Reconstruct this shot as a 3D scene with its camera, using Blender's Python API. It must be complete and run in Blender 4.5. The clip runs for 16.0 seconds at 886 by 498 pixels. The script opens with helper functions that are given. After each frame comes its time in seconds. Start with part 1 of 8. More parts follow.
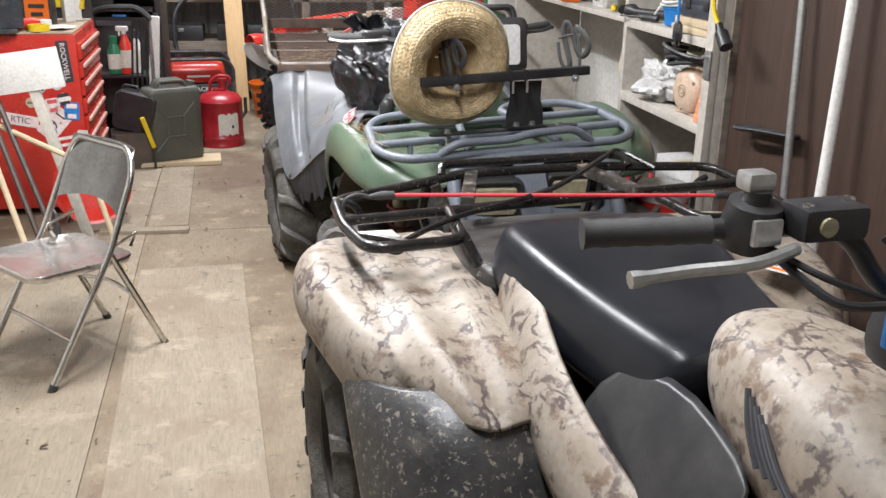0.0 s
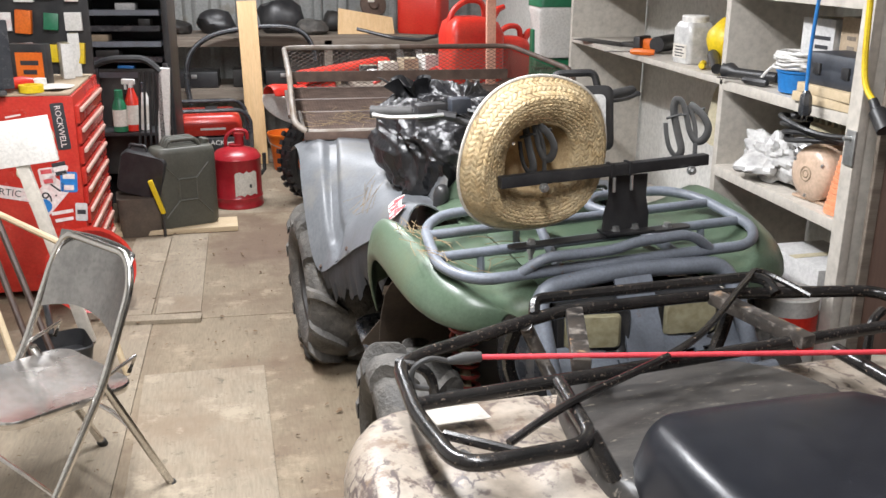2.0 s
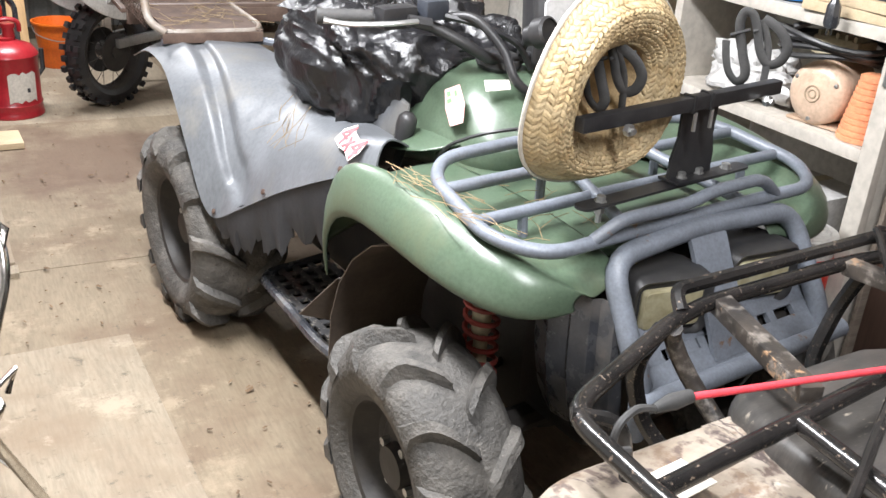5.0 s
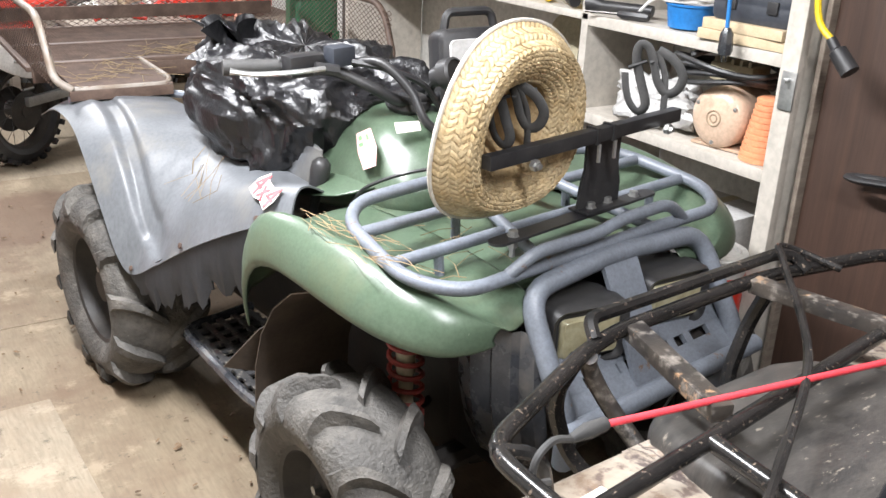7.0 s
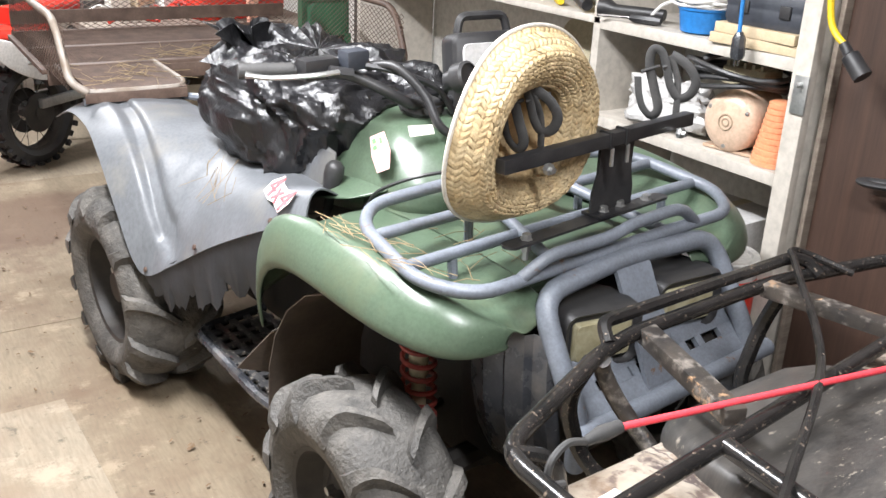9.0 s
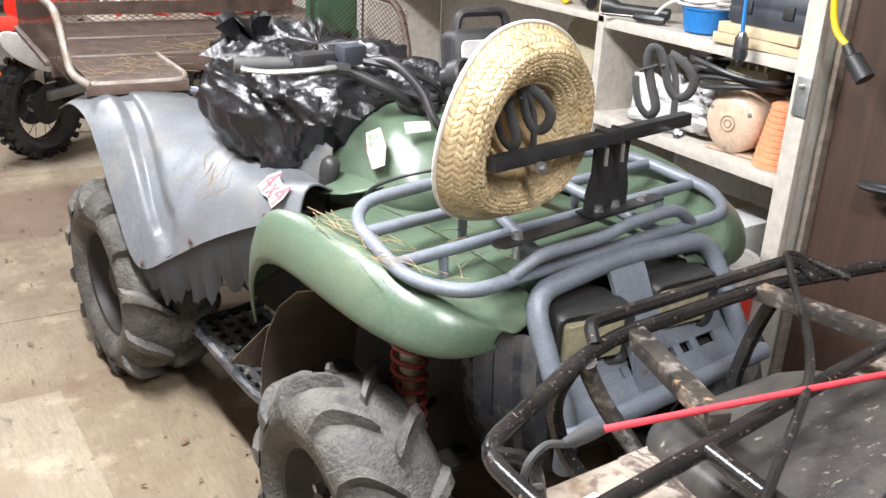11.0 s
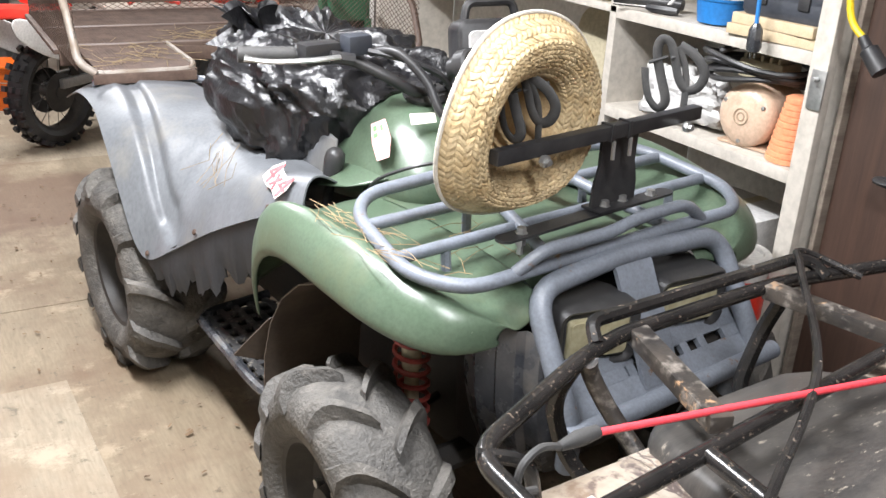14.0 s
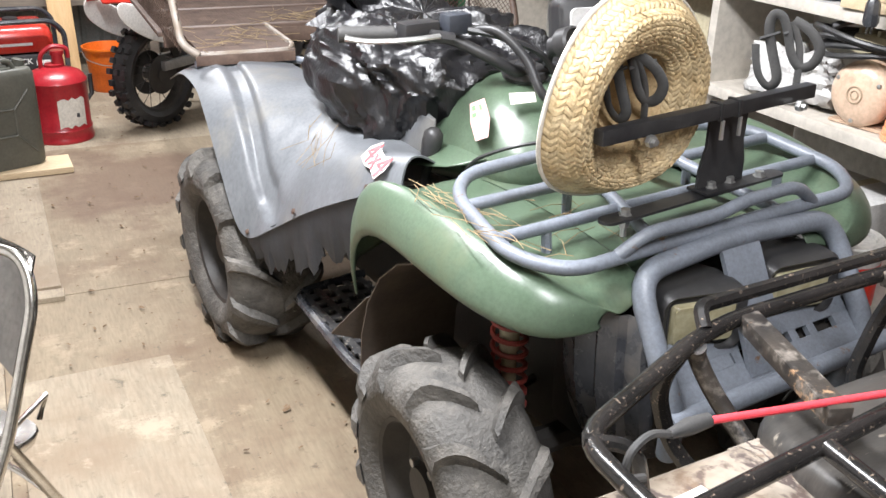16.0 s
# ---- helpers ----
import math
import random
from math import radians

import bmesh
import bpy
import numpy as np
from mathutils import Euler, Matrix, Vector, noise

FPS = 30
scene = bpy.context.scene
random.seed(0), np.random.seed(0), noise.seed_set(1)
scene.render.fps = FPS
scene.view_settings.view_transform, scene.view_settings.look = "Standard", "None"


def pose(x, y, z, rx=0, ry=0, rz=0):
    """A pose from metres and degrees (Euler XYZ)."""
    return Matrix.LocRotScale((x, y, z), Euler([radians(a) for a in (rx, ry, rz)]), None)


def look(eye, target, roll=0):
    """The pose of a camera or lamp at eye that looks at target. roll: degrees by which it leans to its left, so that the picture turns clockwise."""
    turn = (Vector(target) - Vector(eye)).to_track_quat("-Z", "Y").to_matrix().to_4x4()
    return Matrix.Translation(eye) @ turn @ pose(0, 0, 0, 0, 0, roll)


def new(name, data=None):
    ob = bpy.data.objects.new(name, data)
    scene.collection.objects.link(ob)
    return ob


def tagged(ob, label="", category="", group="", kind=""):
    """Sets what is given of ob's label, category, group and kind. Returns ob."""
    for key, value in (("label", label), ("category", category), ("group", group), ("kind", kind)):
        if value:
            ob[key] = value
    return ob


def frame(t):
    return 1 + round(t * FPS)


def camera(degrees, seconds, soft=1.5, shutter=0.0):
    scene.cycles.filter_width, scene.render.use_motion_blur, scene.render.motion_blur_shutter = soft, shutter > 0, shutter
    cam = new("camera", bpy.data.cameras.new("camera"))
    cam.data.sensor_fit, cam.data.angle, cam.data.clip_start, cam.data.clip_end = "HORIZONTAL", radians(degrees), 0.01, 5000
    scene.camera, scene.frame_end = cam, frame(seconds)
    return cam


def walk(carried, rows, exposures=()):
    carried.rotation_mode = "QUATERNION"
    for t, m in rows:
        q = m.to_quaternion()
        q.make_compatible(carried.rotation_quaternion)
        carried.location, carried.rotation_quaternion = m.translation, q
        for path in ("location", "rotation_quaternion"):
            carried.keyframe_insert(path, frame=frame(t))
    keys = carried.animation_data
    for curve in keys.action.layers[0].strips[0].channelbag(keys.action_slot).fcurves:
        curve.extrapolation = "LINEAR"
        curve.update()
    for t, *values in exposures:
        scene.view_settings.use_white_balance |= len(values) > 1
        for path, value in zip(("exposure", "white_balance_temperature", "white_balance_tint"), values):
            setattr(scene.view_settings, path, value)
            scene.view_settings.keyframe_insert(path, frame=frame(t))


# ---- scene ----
cam = camera(50.6, 16.0)
EXPO = 0.60
PATH = [
    (0, (0.073, -0.45, 1.45), (0.479, 1.393, 0.789), 1.1),
    (0.5, (0.036, -0.265, 1.459), (0.463, 1.589, 0.842), 1.5),
    (1, (0.088, -0.058, 1.508), (0.495, 1.806, 0.911), 1.2),
    (1.5, (0.109, 0.055, 1.513), (0.483, 1.928, 0.918), 0.7),
    (2, (0.056, 0.229, 1.503), (0.437, 2.096, 0.893), 0.5),
    (2.5, (-0.041, 0.398, 1.508), (0.379, 2.241, 0.857), 0.9),
    (3, (-0.058, 0.577, 1.482), (0.382, 2.397, 0.781), 1.1),
    (3.2, (-0.039, 0.64, 1.493), (0.416, 2.457, 0.793), 1.5),
    (5.3, (-0.359, 0.976, 1.441), (0.588, 2.534, 0.619), 4.7),
    (5.5, (-0.348, 0.967, 1.448), (0.627, 2.512, 0.632), 4.6),
    (6, (-0.318, 0.944, 1.466), (0.721, 2.467, 0.691), 3.8),
    (6.5, (-0.311, 0.945, 1.458), (0.724, 2.485, 0.709), 3.1),
    (7, (-0.319, 0.947, 1.458), (0.71, 2.496, 0.721), 2.6),
    (7.5, (-0.311, 0.946, 1.46), (0.721, 2.497, 0.734), 2.2),
    (8, (-0.316, 0.949, 1.458), (0.709, 2.502, 0.728), 1.8),
    (8.5, (-0.321, 0.943, 1.458), (0.701, 2.499, 0.725), 1.9),
    (8.7, (-0.334, 0.944, 1.465), (0.688, 2.499, 0.731), 2.3),
    (11, (-0.291, 0.934, 1.46), (0.699, 2.506, 0.721), 3.2),
    (11.5, (-0.28, 0.941, 1.456), (0.711, 2.51, 0.711), 2.8),
    (12, (-0.273, 0.943, 1.457), (0.713, 2.515, 0.71), 2.8),
    (12.5, (-0.259, 0.941, 1.464), (0.73, 2.509, 0.714), 2.9),
    (13, (-0.249, 0.946, 1.466), (0.736, 2.513, 0.71), 3),
    (13.5, (-0.249, 0.947, 1.46), (0.714, 2.528, 0.702), 2.9),
    (14, (-0.253, 0.946, 1.458), (0.703, 2.529, 0.697), 3.3),
    (14.5, (-0.257, 0.941, 1.458), (0.667, 2.542, 0.694), 3.2),
    (15, (-0.252, 0.964, 1.458), (0.611, 2.591, 0.678), 2.3),
    (15.5, (-0.258, 0.97, 1.452), (0.579, 2.6, 0.653), 2.1),
    (16, (-0.268, 0.969, 1.45), (0.519, 2.623, 0.645), 1.7),
]
walk(cam, [(t, look(eye, target, roll)) for t, eye, target, roll in PATH], exposures=[(0, EXPO - 0.40), (1.5, EXPO - 0.34), (3.2, EXPO - 0.2), (5.3, EXPO + 0.08), (12.5, EXPO + 0.12), (16, EXPO + 0.1)])

# ---- world and lamps ----
world = bpy.data.worlds.new("world")
world.use_nodes = True
scene.world = world
world.node_tree.nodes["Background"].inputs[0].default_value = (0.8, 0.88, 1.0, 1)
world.node_tree.nodes["Background"].inputs[1].default_value = 0.02


# ---- materials ----
def mat(name, c1, c2=None, rough=0.6, metal=0.0, scale=8.0, fine=90.0, bump=0.15, mix=(0.35, 0.65), spots=None, spot_scale=20.0,
        spot_at=0.62, grime=None, grime_scale=3.0, grime_at=0.6, spec=0.5, stretch=(1, 1, 1), coat=0.0, rough2=None, depth=0.002):
    """Two colours mixed by a broad noise, fine grain in colour and relief, optional spots and grime."""
    m = bpy.data.materials.new(name)
    m.use_nodes = True
    nt = m.node_tree
    N, Lk = nt.nodes, nt.links
    b = N["Principled BSDF"]
    tc = N.new("ShaderNodeTexCoord")
    info = N.new("ShaderNodeObjectInfo")
    mp = N.new("ShaderNodeMapping")
    mp.inputs["Scale"].default_value = stretch
    off = N.new("ShaderNodeVectorMath")
    off.operation = "MULTIPLY_ADD"
    off.inputs[1].default_value = (7.3, 3.1, 5.7)
    Lk.new(info.outputs["Random"], off.inputs[0])
    Lk.new(tc.outputs["Object"], off.inputs[2])
    Lk.new(off.outputs[0], mp.inputs[0])

    def noise_tex(sc, detail=5.0, rough_=0.6):
        n = N.new("ShaderNodeTexNoise")
        n.inputs["Scale"].default_value = sc
        n.inputs["Detail"].default_value = detail
        n.inputs["Roughness"].default_value = rough_
        Lk.new(mp.outputs[0], n.inputs["Vector"])
        return n

    def ramp(src, lo, hi):
        r = N.new("ShaderNodeMapRange")
        r.inputs[1].default_value, r.inputs[2].default_value = lo, hi
        Lk.new(src, r.inputs[0])
        return r.outputs[0]

    def mixc(fac, a, bb):
        x = N.new("ShaderNodeMix")
        x.data_type = "RGBA"
        Lk.new(fac, x.inputs[0])
        for k, v in ((6, a), (7, bb)):
            if isinstance(v, tuple):
                x.inputs[k].default_value = (*v, 1)
            else:
                Lk.new(v, x.inputs[k])
        return x.outputs[2]

    c2 = c2 or tuple(v * 0.75 for v in c1)
    n1 = noise_tex(scale)
    n2 = noise_tex(fine, 3.0)
    col = mixc(ramp(n1.outputs[0], *mix), c1, c2)
    dark = N.new("ShaderNodeMix")
    dark.data_type, dark.blend_type = "RGBA", "MULTIPLY"
    dark.inputs[0].default_value = 0.28
    g = N.new("ShaderNodeCombineColor")
    f = ramp(n2.outputs[0], 0.2, 0.62)
    for k in range(3):
        Lk.new(f, g.inputs[k])
    Lk.new(col, dark.inputs[6])
    Lk.new(g.outputs[0], dark.inputs[7])
    dark.clamp_result = False
    col = dark.outputs[2]
    rg = None
    if spots:
        n3 = noise_tex(spot_scale, 6.0, 0.7)
        col = mixc(ramp(n3.outputs[0], spot_at, spot_at + 0.04), col, spots)
    if grime:
        n4 = noise_tex(grime_scale, 6.0, 0.65)
        gf = ramp(n4.outputs[0], grime_at - 0.12, grime_at + 0.12)
        col = mixc(gf, col, grime)
        rg = ramp(gf, 0, 1)
    Lk.new(col, b.inputs["Base Color"])
    b.inputs["Metallic"].default_value = metal
    b.inputs["Specular IOR Level"].default_value = spec
    b.inputs["Coat Weight"].default_value = coat
    rr = N.new("ShaderNodeMapRange")
    rr.inputs[3].default_value, rr.inputs[4].default_value = rough * 0.8, min(1, rough * 1.25) if rough2 is None else rough2
    Lk.new(rg if rg else n1.outputs[0], rr.inputs[0])
    Lk.new(rr.outputs[0], b.inputs["Roughness"])
    if bump:
        bp = N.new("ShaderNodeBump")
        bp.inputs["Strength"].default_value = bump
        bp.inputs["Distance"].default_value = depth
        Lk.new(n2.outputs[0], bp.inputs["Height"])
        Lk.new(bp.outputs[0], b.inputs["Normal"])
    return m


def wood(name, c1, c2, grain=(40, 2.5, 40), rough=0.6, ring=1.0, blot=None, blot_at=0.6):
    m = mat(name, c1, c2, rough=rough, scale=1.6, fine=14, stretch=grain, bump=0.2, mix=(0.3, 0.7))
    if blot:
        nt = m.node_tree
        N, Lk = nt.nodes, nt.links
        b = N["Principled BSDF"]
        src = b.inputs["Base Color"].links[0].from_socket
        n = N.new("ShaderNodeTexNoise")
        n.inputs["Scale"].default_value = 2.2
        n.inputs["Detail"].default_value = 8
        n.inputs["Roughness"].default_value = 0.68
        geo = N.new("ShaderNodeNewGeometry")
        Lk.new(geo.outputs["Position"], n.inputs["Vector"])
        r = N.new("ShaderNodeMapRange")
        r.inputs[1].default_value, r.inputs[2].default_value = blot_at - 0.12, blot_at + 0.1
        Lk.new(n.outputs[0], r.inputs[0])
        x = N.new("ShaderNodeMix")
        x.data_type = "RGBA"
        Lk.new(r.outputs[0], x.inputs[0])
        Lk.new(src, x.inputs[6])
        x.inputs[7].default_value = (*blot, 1)
        # worn pale scuffs and fine dirt
        for sc, at, colour in ((5.0, 0.60, tuple(min(0.8, v * 1.12) for v in c2)), (23.0, 0.635, tuple(v * 0.55 for v in c1))):
            n2 = N.new("ShaderNodeTexNoise")
            n2.inputs["Scale"].default_value = sc
            n2.inputs["Detail"].default_value = 8
            n2.inputs["Roughness"].default_value = 0.72
            Lk.new(geo.outputs["Position"], n2.inputs["Vector"])
            r2 = N.new("ShaderNodeMapRange")
            r2.inputs[1].default_value, r2.inputs[2].default_value = at - 0.05, at + 0.05
            Lk.new(n2.outputs[0], r2.inputs[0])
            y = N.new("ShaderNodeMix")
            y.data_type = "RGBA"
            Lk.new(r2.outputs[0], y.inputs[0])
            Lk.new(x.outputs[2], y.inputs[6])
            y.inputs[7].default_value = (*colour, 1)
            x = y
        # old oil stain spread over the boards by the rear wheel
        far = N.new("ShaderNodeVectorMath")
        far.operation = "DISTANCE"
        far.inputs[1].default_value = (0.22, 5.15, 0.0)
        Lk.new(geo.outputs["Position"], far.inputs[0])
        ring = N.new("ShaderNodeMapRange")
        ring.inputs[1].default_value, ring.inputs[2].default_value = 0.15, 1.0
        ring.inputs[3].default_value, ring.inputs[4].default_value = 0.42, -0.25
        Lk.new(far.outputs["Value"], ring.inputs[0])
        total = N.new("ShaderNodeMath")
        Lk.new(ring.outputs[0], total.inputs[0])
        Lk.new(n.outputs[0], total.inputs[1])
        soak = N.new("ShaderNodeMapRange")
        soak.inputs[1].default_value, soak.inputs[2].default_value, soak.inputs[4].default_value = 0.58, 0.80, 0.75
        Lk.new(total.outputs[0], soak.inputs[0])
        y = N.new("ShaderNodeMix")
        y.data_type = "RGBA"
        Lk.new(soak.outputs[0], y.inputs[0])
        Lk.new(x.outputs[2], y.inputs[6])
        y.inputs[7].default_value = (0.105, 0.064, 0.042, 1)
        Lk.new(y.outputs[2], b.inputs["Base Color"])
    return m


def camo_mat():
    """Tan ground with bark-like twigs and brown blotches, as printed film on plastic."""
    m = mat("camo", (0.245, 0.198, 0.150), (0.335, 0.293, 0.243), rough=0.5, scale=5, fine=60, bump=0.08, coat=0.0)
    nt = m.node_tree
    N, Lk = nt.nodes, nt.links
    b = N["Principled BSDF"]
    src = b.inputs["Base Color"].links[0].from_socket
    tc = [n for n in N if n.type == "TEX_COORD"][0]
    warp = N.new("ShaderNodeTexNoise")
    warp.inputs["Scale"].default_value = 7
    warp.inputs["Detail"].default_value = 6
    mp = N.new("ShaderNodeMapping")
    mp.inputs["Scale"].default_value = (1.0, 0.55, 0.8)
    Lk.new(tc.outputs["Object"], mp.inputs[0])
    Lk.new(mp.outputs[0], warp.inputs["Vector"])
    add = N.new("ShaderNodeVectorMath")
    add.operation = "MULTIPLY_ADD"
    add.inputs[1].default_value = (0.22, 0.22, 0.22)
    Lk.new(warp.outputs["Color"], add.inputs[0])
    Lk.new(mp.outputs[0], add.inputs[2])

    def layer(src, colour, sc, width, gate_scale, gate):
        v = N.new("ShaderNodeTexVoronoi")
        v.feature = "DISTANCE_TO_EDGE"
        v.inputs["Scale"].default_value = sc
        Lk.new(add.outputs[0], v.inputs["Vector"])
        r = N.new("ShaderNodeMapRange")
        r.inputs[1].default_value, r.inputs[2].default_value = width, width * 0.45
        Lk.new(v.outputs["Distance"], r.inputs[0])
        n = N.new("ShaderNodeTexNoise")
        n.inputs["Scale"].default_value = gate_scale
        n.inputs["Detail"].default_value = 5
        n.inputs["Roughness"].default_value = 0.7
        Lk.new(tc.outputs["Object"], n.inputs["Vector"])
        g = N.new("ShaderNodeMapRange")
        g.inputs[1].default_value, g.inputs[2].default_value = gate, gate + 0.08
        Lk.new(n.outputs[0], g.inputs[0])
        mu = N.new("ShaderNodeMath")
        mu.operation = "MULTIPLY"
        Lk.new(r.outputs[0], mu.inputs[0])
        Lk.new(g.outputs[0], mu.inputs[1])
        x = N.new("ShaderNodeMix")
        x.data_type = "RGBA"
        Lk.new(mu.outputs[0], x.inputs[0])
        Lk.new(src, x.inputs[6])
        x.inputs[7].default_value = (*colour, 1)
        return x.outputs[2]

    src = layer(src, (0.155, 0.108, 0.076), 9, 0.5, 12, 0.555)
    src = layer(src, (0.42, 0.385, 0.34), 6, 0.5, 7, 0.61)
    src = layer(src, (0.10, 0.072, 0.06), 11, 0.075, 15, 0.50)
    src = layer(src, (0.08, 0.06, 0.055), 24, 0.09, 9, 0.50)
    Lk.new(src, b.inputs["Base Color"])
    return m


M_PLY = wood("plywood", (0.182, 0.141, 0.092), (0.232, 0.185, 0.126), grain=(9, 1.2, 9), rough=0.75, blot=(0.135, 0.092, 0.058), blot_at=0.57)
M_PLY2 = wood("plywood_pale", (0.222, 0.180, 0.127), (0.272, 0.226, 0.164), grain=(9, 1.2, 9), rough=0.75, blot=(0.18, 0.13, 0.085), blot_at=0.60)
M_DIRT = mat("joint_dirt", (0.17, 0.125, 0.085), rough=0.95)
M_LUMBER = wood("lumber", (0.62, 0.40, 0.19), (0.72, 0.50, 0.27), grain=(30, 30, 1.5), rough=0.6)
M_PALE = wood("pale_board", (0.50, 0.385, 0.24), (0.58, 0.465, 0.31), grain=(3, 30, 30), rough=0.6)
M_GREYWOOD = wood("grey_wood", (0.24, 0.20, 0.16), (0.14, 0.11, 0.085), grain=(2, 30, 30), rough=0.85)
M_BROWN = wood("brown_veneer", (0.068, 0.038, 0.027), (0.044, 0.025, 0.018), grain=(30, 30, 1.2), rough=0.5)
M_WHITE = mat("white_paint_wood", (0.54, 0.50, 0.44), (0.48, 0.44, 0.385), rough=0.6, scale=4, fine=40, grime=(0.42, 0.36, 0.30), grime_scale=6, grime_at=0.82)
M_WALL = mat("white_wall_board", (0.68, 0.67, 0.63), (0.63, 0.62, 0.58), rough=0.7, scale=3, fine=50, grime=(0.50, 0.47, 0.42), grime_scale=4, grime_at=0.74)
M_CORR = mat("galvanised_sheet", (0.36, 0.365, 0.35), (0.26, 0.265, 0.255), rough=0.55, metal=0.35, scale=4, fine=60, grime=(0.20, 0.17, 0.13), grime_scale=5, grime_at=0.68)
M_CEIL = mat("ceiling_board", (0.62, 0.60, 0.56), rough=0.8, scale=3)
M_GREEN = mat("green_plastic", (0.070, 0.106, 0.068), (0.092, 0.130, 0.088), rough=0.40, scale=6, fine=140, bump=0.06, spots=(0.30, 0.34, 0.26), spot_scale=75, spot_at=0.705, grime=(0.10, 0.12, 0.07), grime_scale=7, grime_at=0.66, rough2=0.55)
M_GREY = mat("faded_grey_plastic", (0.145, 0.153, 0.164), (0.100, 0.106, 0.114), rough=0.55, scale=5, stretch=(1, 1, 0.45), fine=120, bump=0.08, spots=(0.26, 0.27, 0.28), spot_scale=45, spot_at=0.69, grime=(0.185, 0.175, 0.155), grime_scale=5, grime_at=0.68, rough2=0.7)
M_GREY2 = mat("dark_grey_plastic", (0.030, 0.032, 0.037), (0.058, 0.060, 0.066), rough=0.34, scale=9, fine=120, bump=0.3, grime=(0.11, 0.10, 0.09), grime_scale=12, grime_at=0.64)
M_STEEL = mat("blue_grey_paint", (0.185, 0.205, 0.240), (0.145, 0.160, 0.185), rough=0.42, scale=12, fine=150, bump=0.05, spots=(0.15, 0.085, 0.05), spot_scale=20, spot_at=0.645)
M_BLACKP = mat("black_plastic", (0.016, 0.016, 0.018), (0.035, 0.034, 0.034), rough=0.42, scale=12, fine=120, bump=0.06)
M_LID = mat("scuffed_black_plastic", (0.040, 0.038, 0.036), (0.068, 0.062, 0.056), rough=0.36, scale=10, fine=80, bump=0.1, spots=(0.22, 0.195, 0.16), spot_scale=32, spot_at=0.62, stretch=(1, 3, 1))
M_CHIP = mat("chipped_black_paint", (0.008, 0.008, 0.008), (0.019, 0.017, 0.016), rough=0.24, scale=16, fine=150, bump=0.12, spots=(0.15, 0.115, 0.088), spot_scale=120, spot_at=0.605)
M_CHIPR = mat("rusty_black_paint", (0.022, 0.020, 0.019), (0.06, 0.05, 0.042), rough=0.38, scale=14, fine=120, spots=(0.27, 0.17, 0.10), spot_scale=17, spot_at=0.60, grime=(0.26, 0.23, 0.20), grime_scale=38, grime_at=0.64, bump=0.15)
M_VINYL = mat("seat_vinyl", (0.010, 0.011, 0.014), (0.016, 0.017, 0.021), rough=0.30, scale=9, fine=420, bump=0.12, spec=0.28)
M_RUBBER = mat("dusty_rubber", (0.086, 0.080, 0.072), (0.048, 0.045, 0.041), rough=0.85, scale=9, fine=80, bump=1.0, depth=0.006, spots=(0.22, 0.21, 0.19), spot_scale=60, spot_at=0.66, grime=(0.165, 0.152, 0.135), grime_scale=8, grime_at=0.60)
M_GRIP = mat("grip_rubber", (0.03, 0.03, 0.03), (0.05, 0.048, 0.046), rough=0.65, scale=20, fine=200)
M_RUST = mat("rusty_brown_steel", (0.062, 0.036, 0.026), (0.115, 0.075, 0.055), rough=0.6, scale=14, fine=120, bump=0.2, spots=(0.26, 0.21, 0.18), spot_scale=22, spot_at=0.70)
M_PALERAIL = mat("worn_rail_paint", (0.27, 0.24, 0.21), (0.17, 0.13, 0.095), rough=0.5, scale=15, fine=120, spots=(0.14, 0.075, 0.045), spot_scale=22, spot_at=0.60)
M_RED = mat("red_enamel", (0.42, 0.022, 0.016), (0.50, 0.04, 0.025), rough=0.33, scale=7, fine=80, bump=0.05, grime=(0.20, 0.03, 0.02), grime_scale=6, grime_at=0.7)
M_REDCAN = mat("red_safety_can_paint", (0.30, 0.010, 0.018), (0.36, 0.02, 0.026), rough=0.32, scale=7, fine=80, bump=0.05, spots=(0.13, 0.02, 0.02), spot_scale=18, spot_at=0.69)
M_REDPL = mat("red_plastic", (0.55, 0.02, 0.012), (0.60, 0.04, 0.02), rough=0.4, scale=7)
M_SPRING = mat("red_spring", (0.40, 0.06, 0.05), (0.26, 0.05, 0.04), rough=0.5, scale=30)
M_CORD = mat("red_bungee", (0.72, 0.05, 0.07), (0.60, 0.04, 0.05), rough=0.7, scale=60, fine=400, bump=0.4)
M_OLIVE = mat("olive_paint", (0.066, 0.066, 0.053), (0.088, 0.087, 0.071), rough=0.5, scale=6, fine=80, spots=(0.16, 0.15, 0.12), spot_scale=20, spot_at=0.70)
M_CHROME = mat("worn_chrome", (0.72, 0.70, 0.67), (0.58, 0.56, 0.53), rough=0.22, metal=1.0, scale=9, fine=90, bump=0.05, spots=(0.20, 0.14, 0.09), spot_scale=30, spot_at=0.70)
# chair back chrome, base colour darkened to imitate dark reflections
M_PAN = mat("scuffed_chrome_dark_reflection", (0.34, 0.33, 0.32), (0.24, 0.235, 0.23), rough=0.2, metal=1.0, scale=6, fine=70, bump=0.08, grime=(0.42, 0.40, 0.38), grime_scale=9, grime_at=0.68)
M_ALU = mat("aluminium", (0.55, 0.55, 0.54), (0.45, 0.45, 0.44), rough=0.38, metal=0.85, scale=14, bump=0.05)
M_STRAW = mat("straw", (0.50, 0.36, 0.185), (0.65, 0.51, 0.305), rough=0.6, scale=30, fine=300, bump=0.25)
# straw again, darkened for the shade inside the crown and beneath the plait
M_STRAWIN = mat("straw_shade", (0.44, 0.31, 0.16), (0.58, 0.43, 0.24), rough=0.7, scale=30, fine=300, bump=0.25)
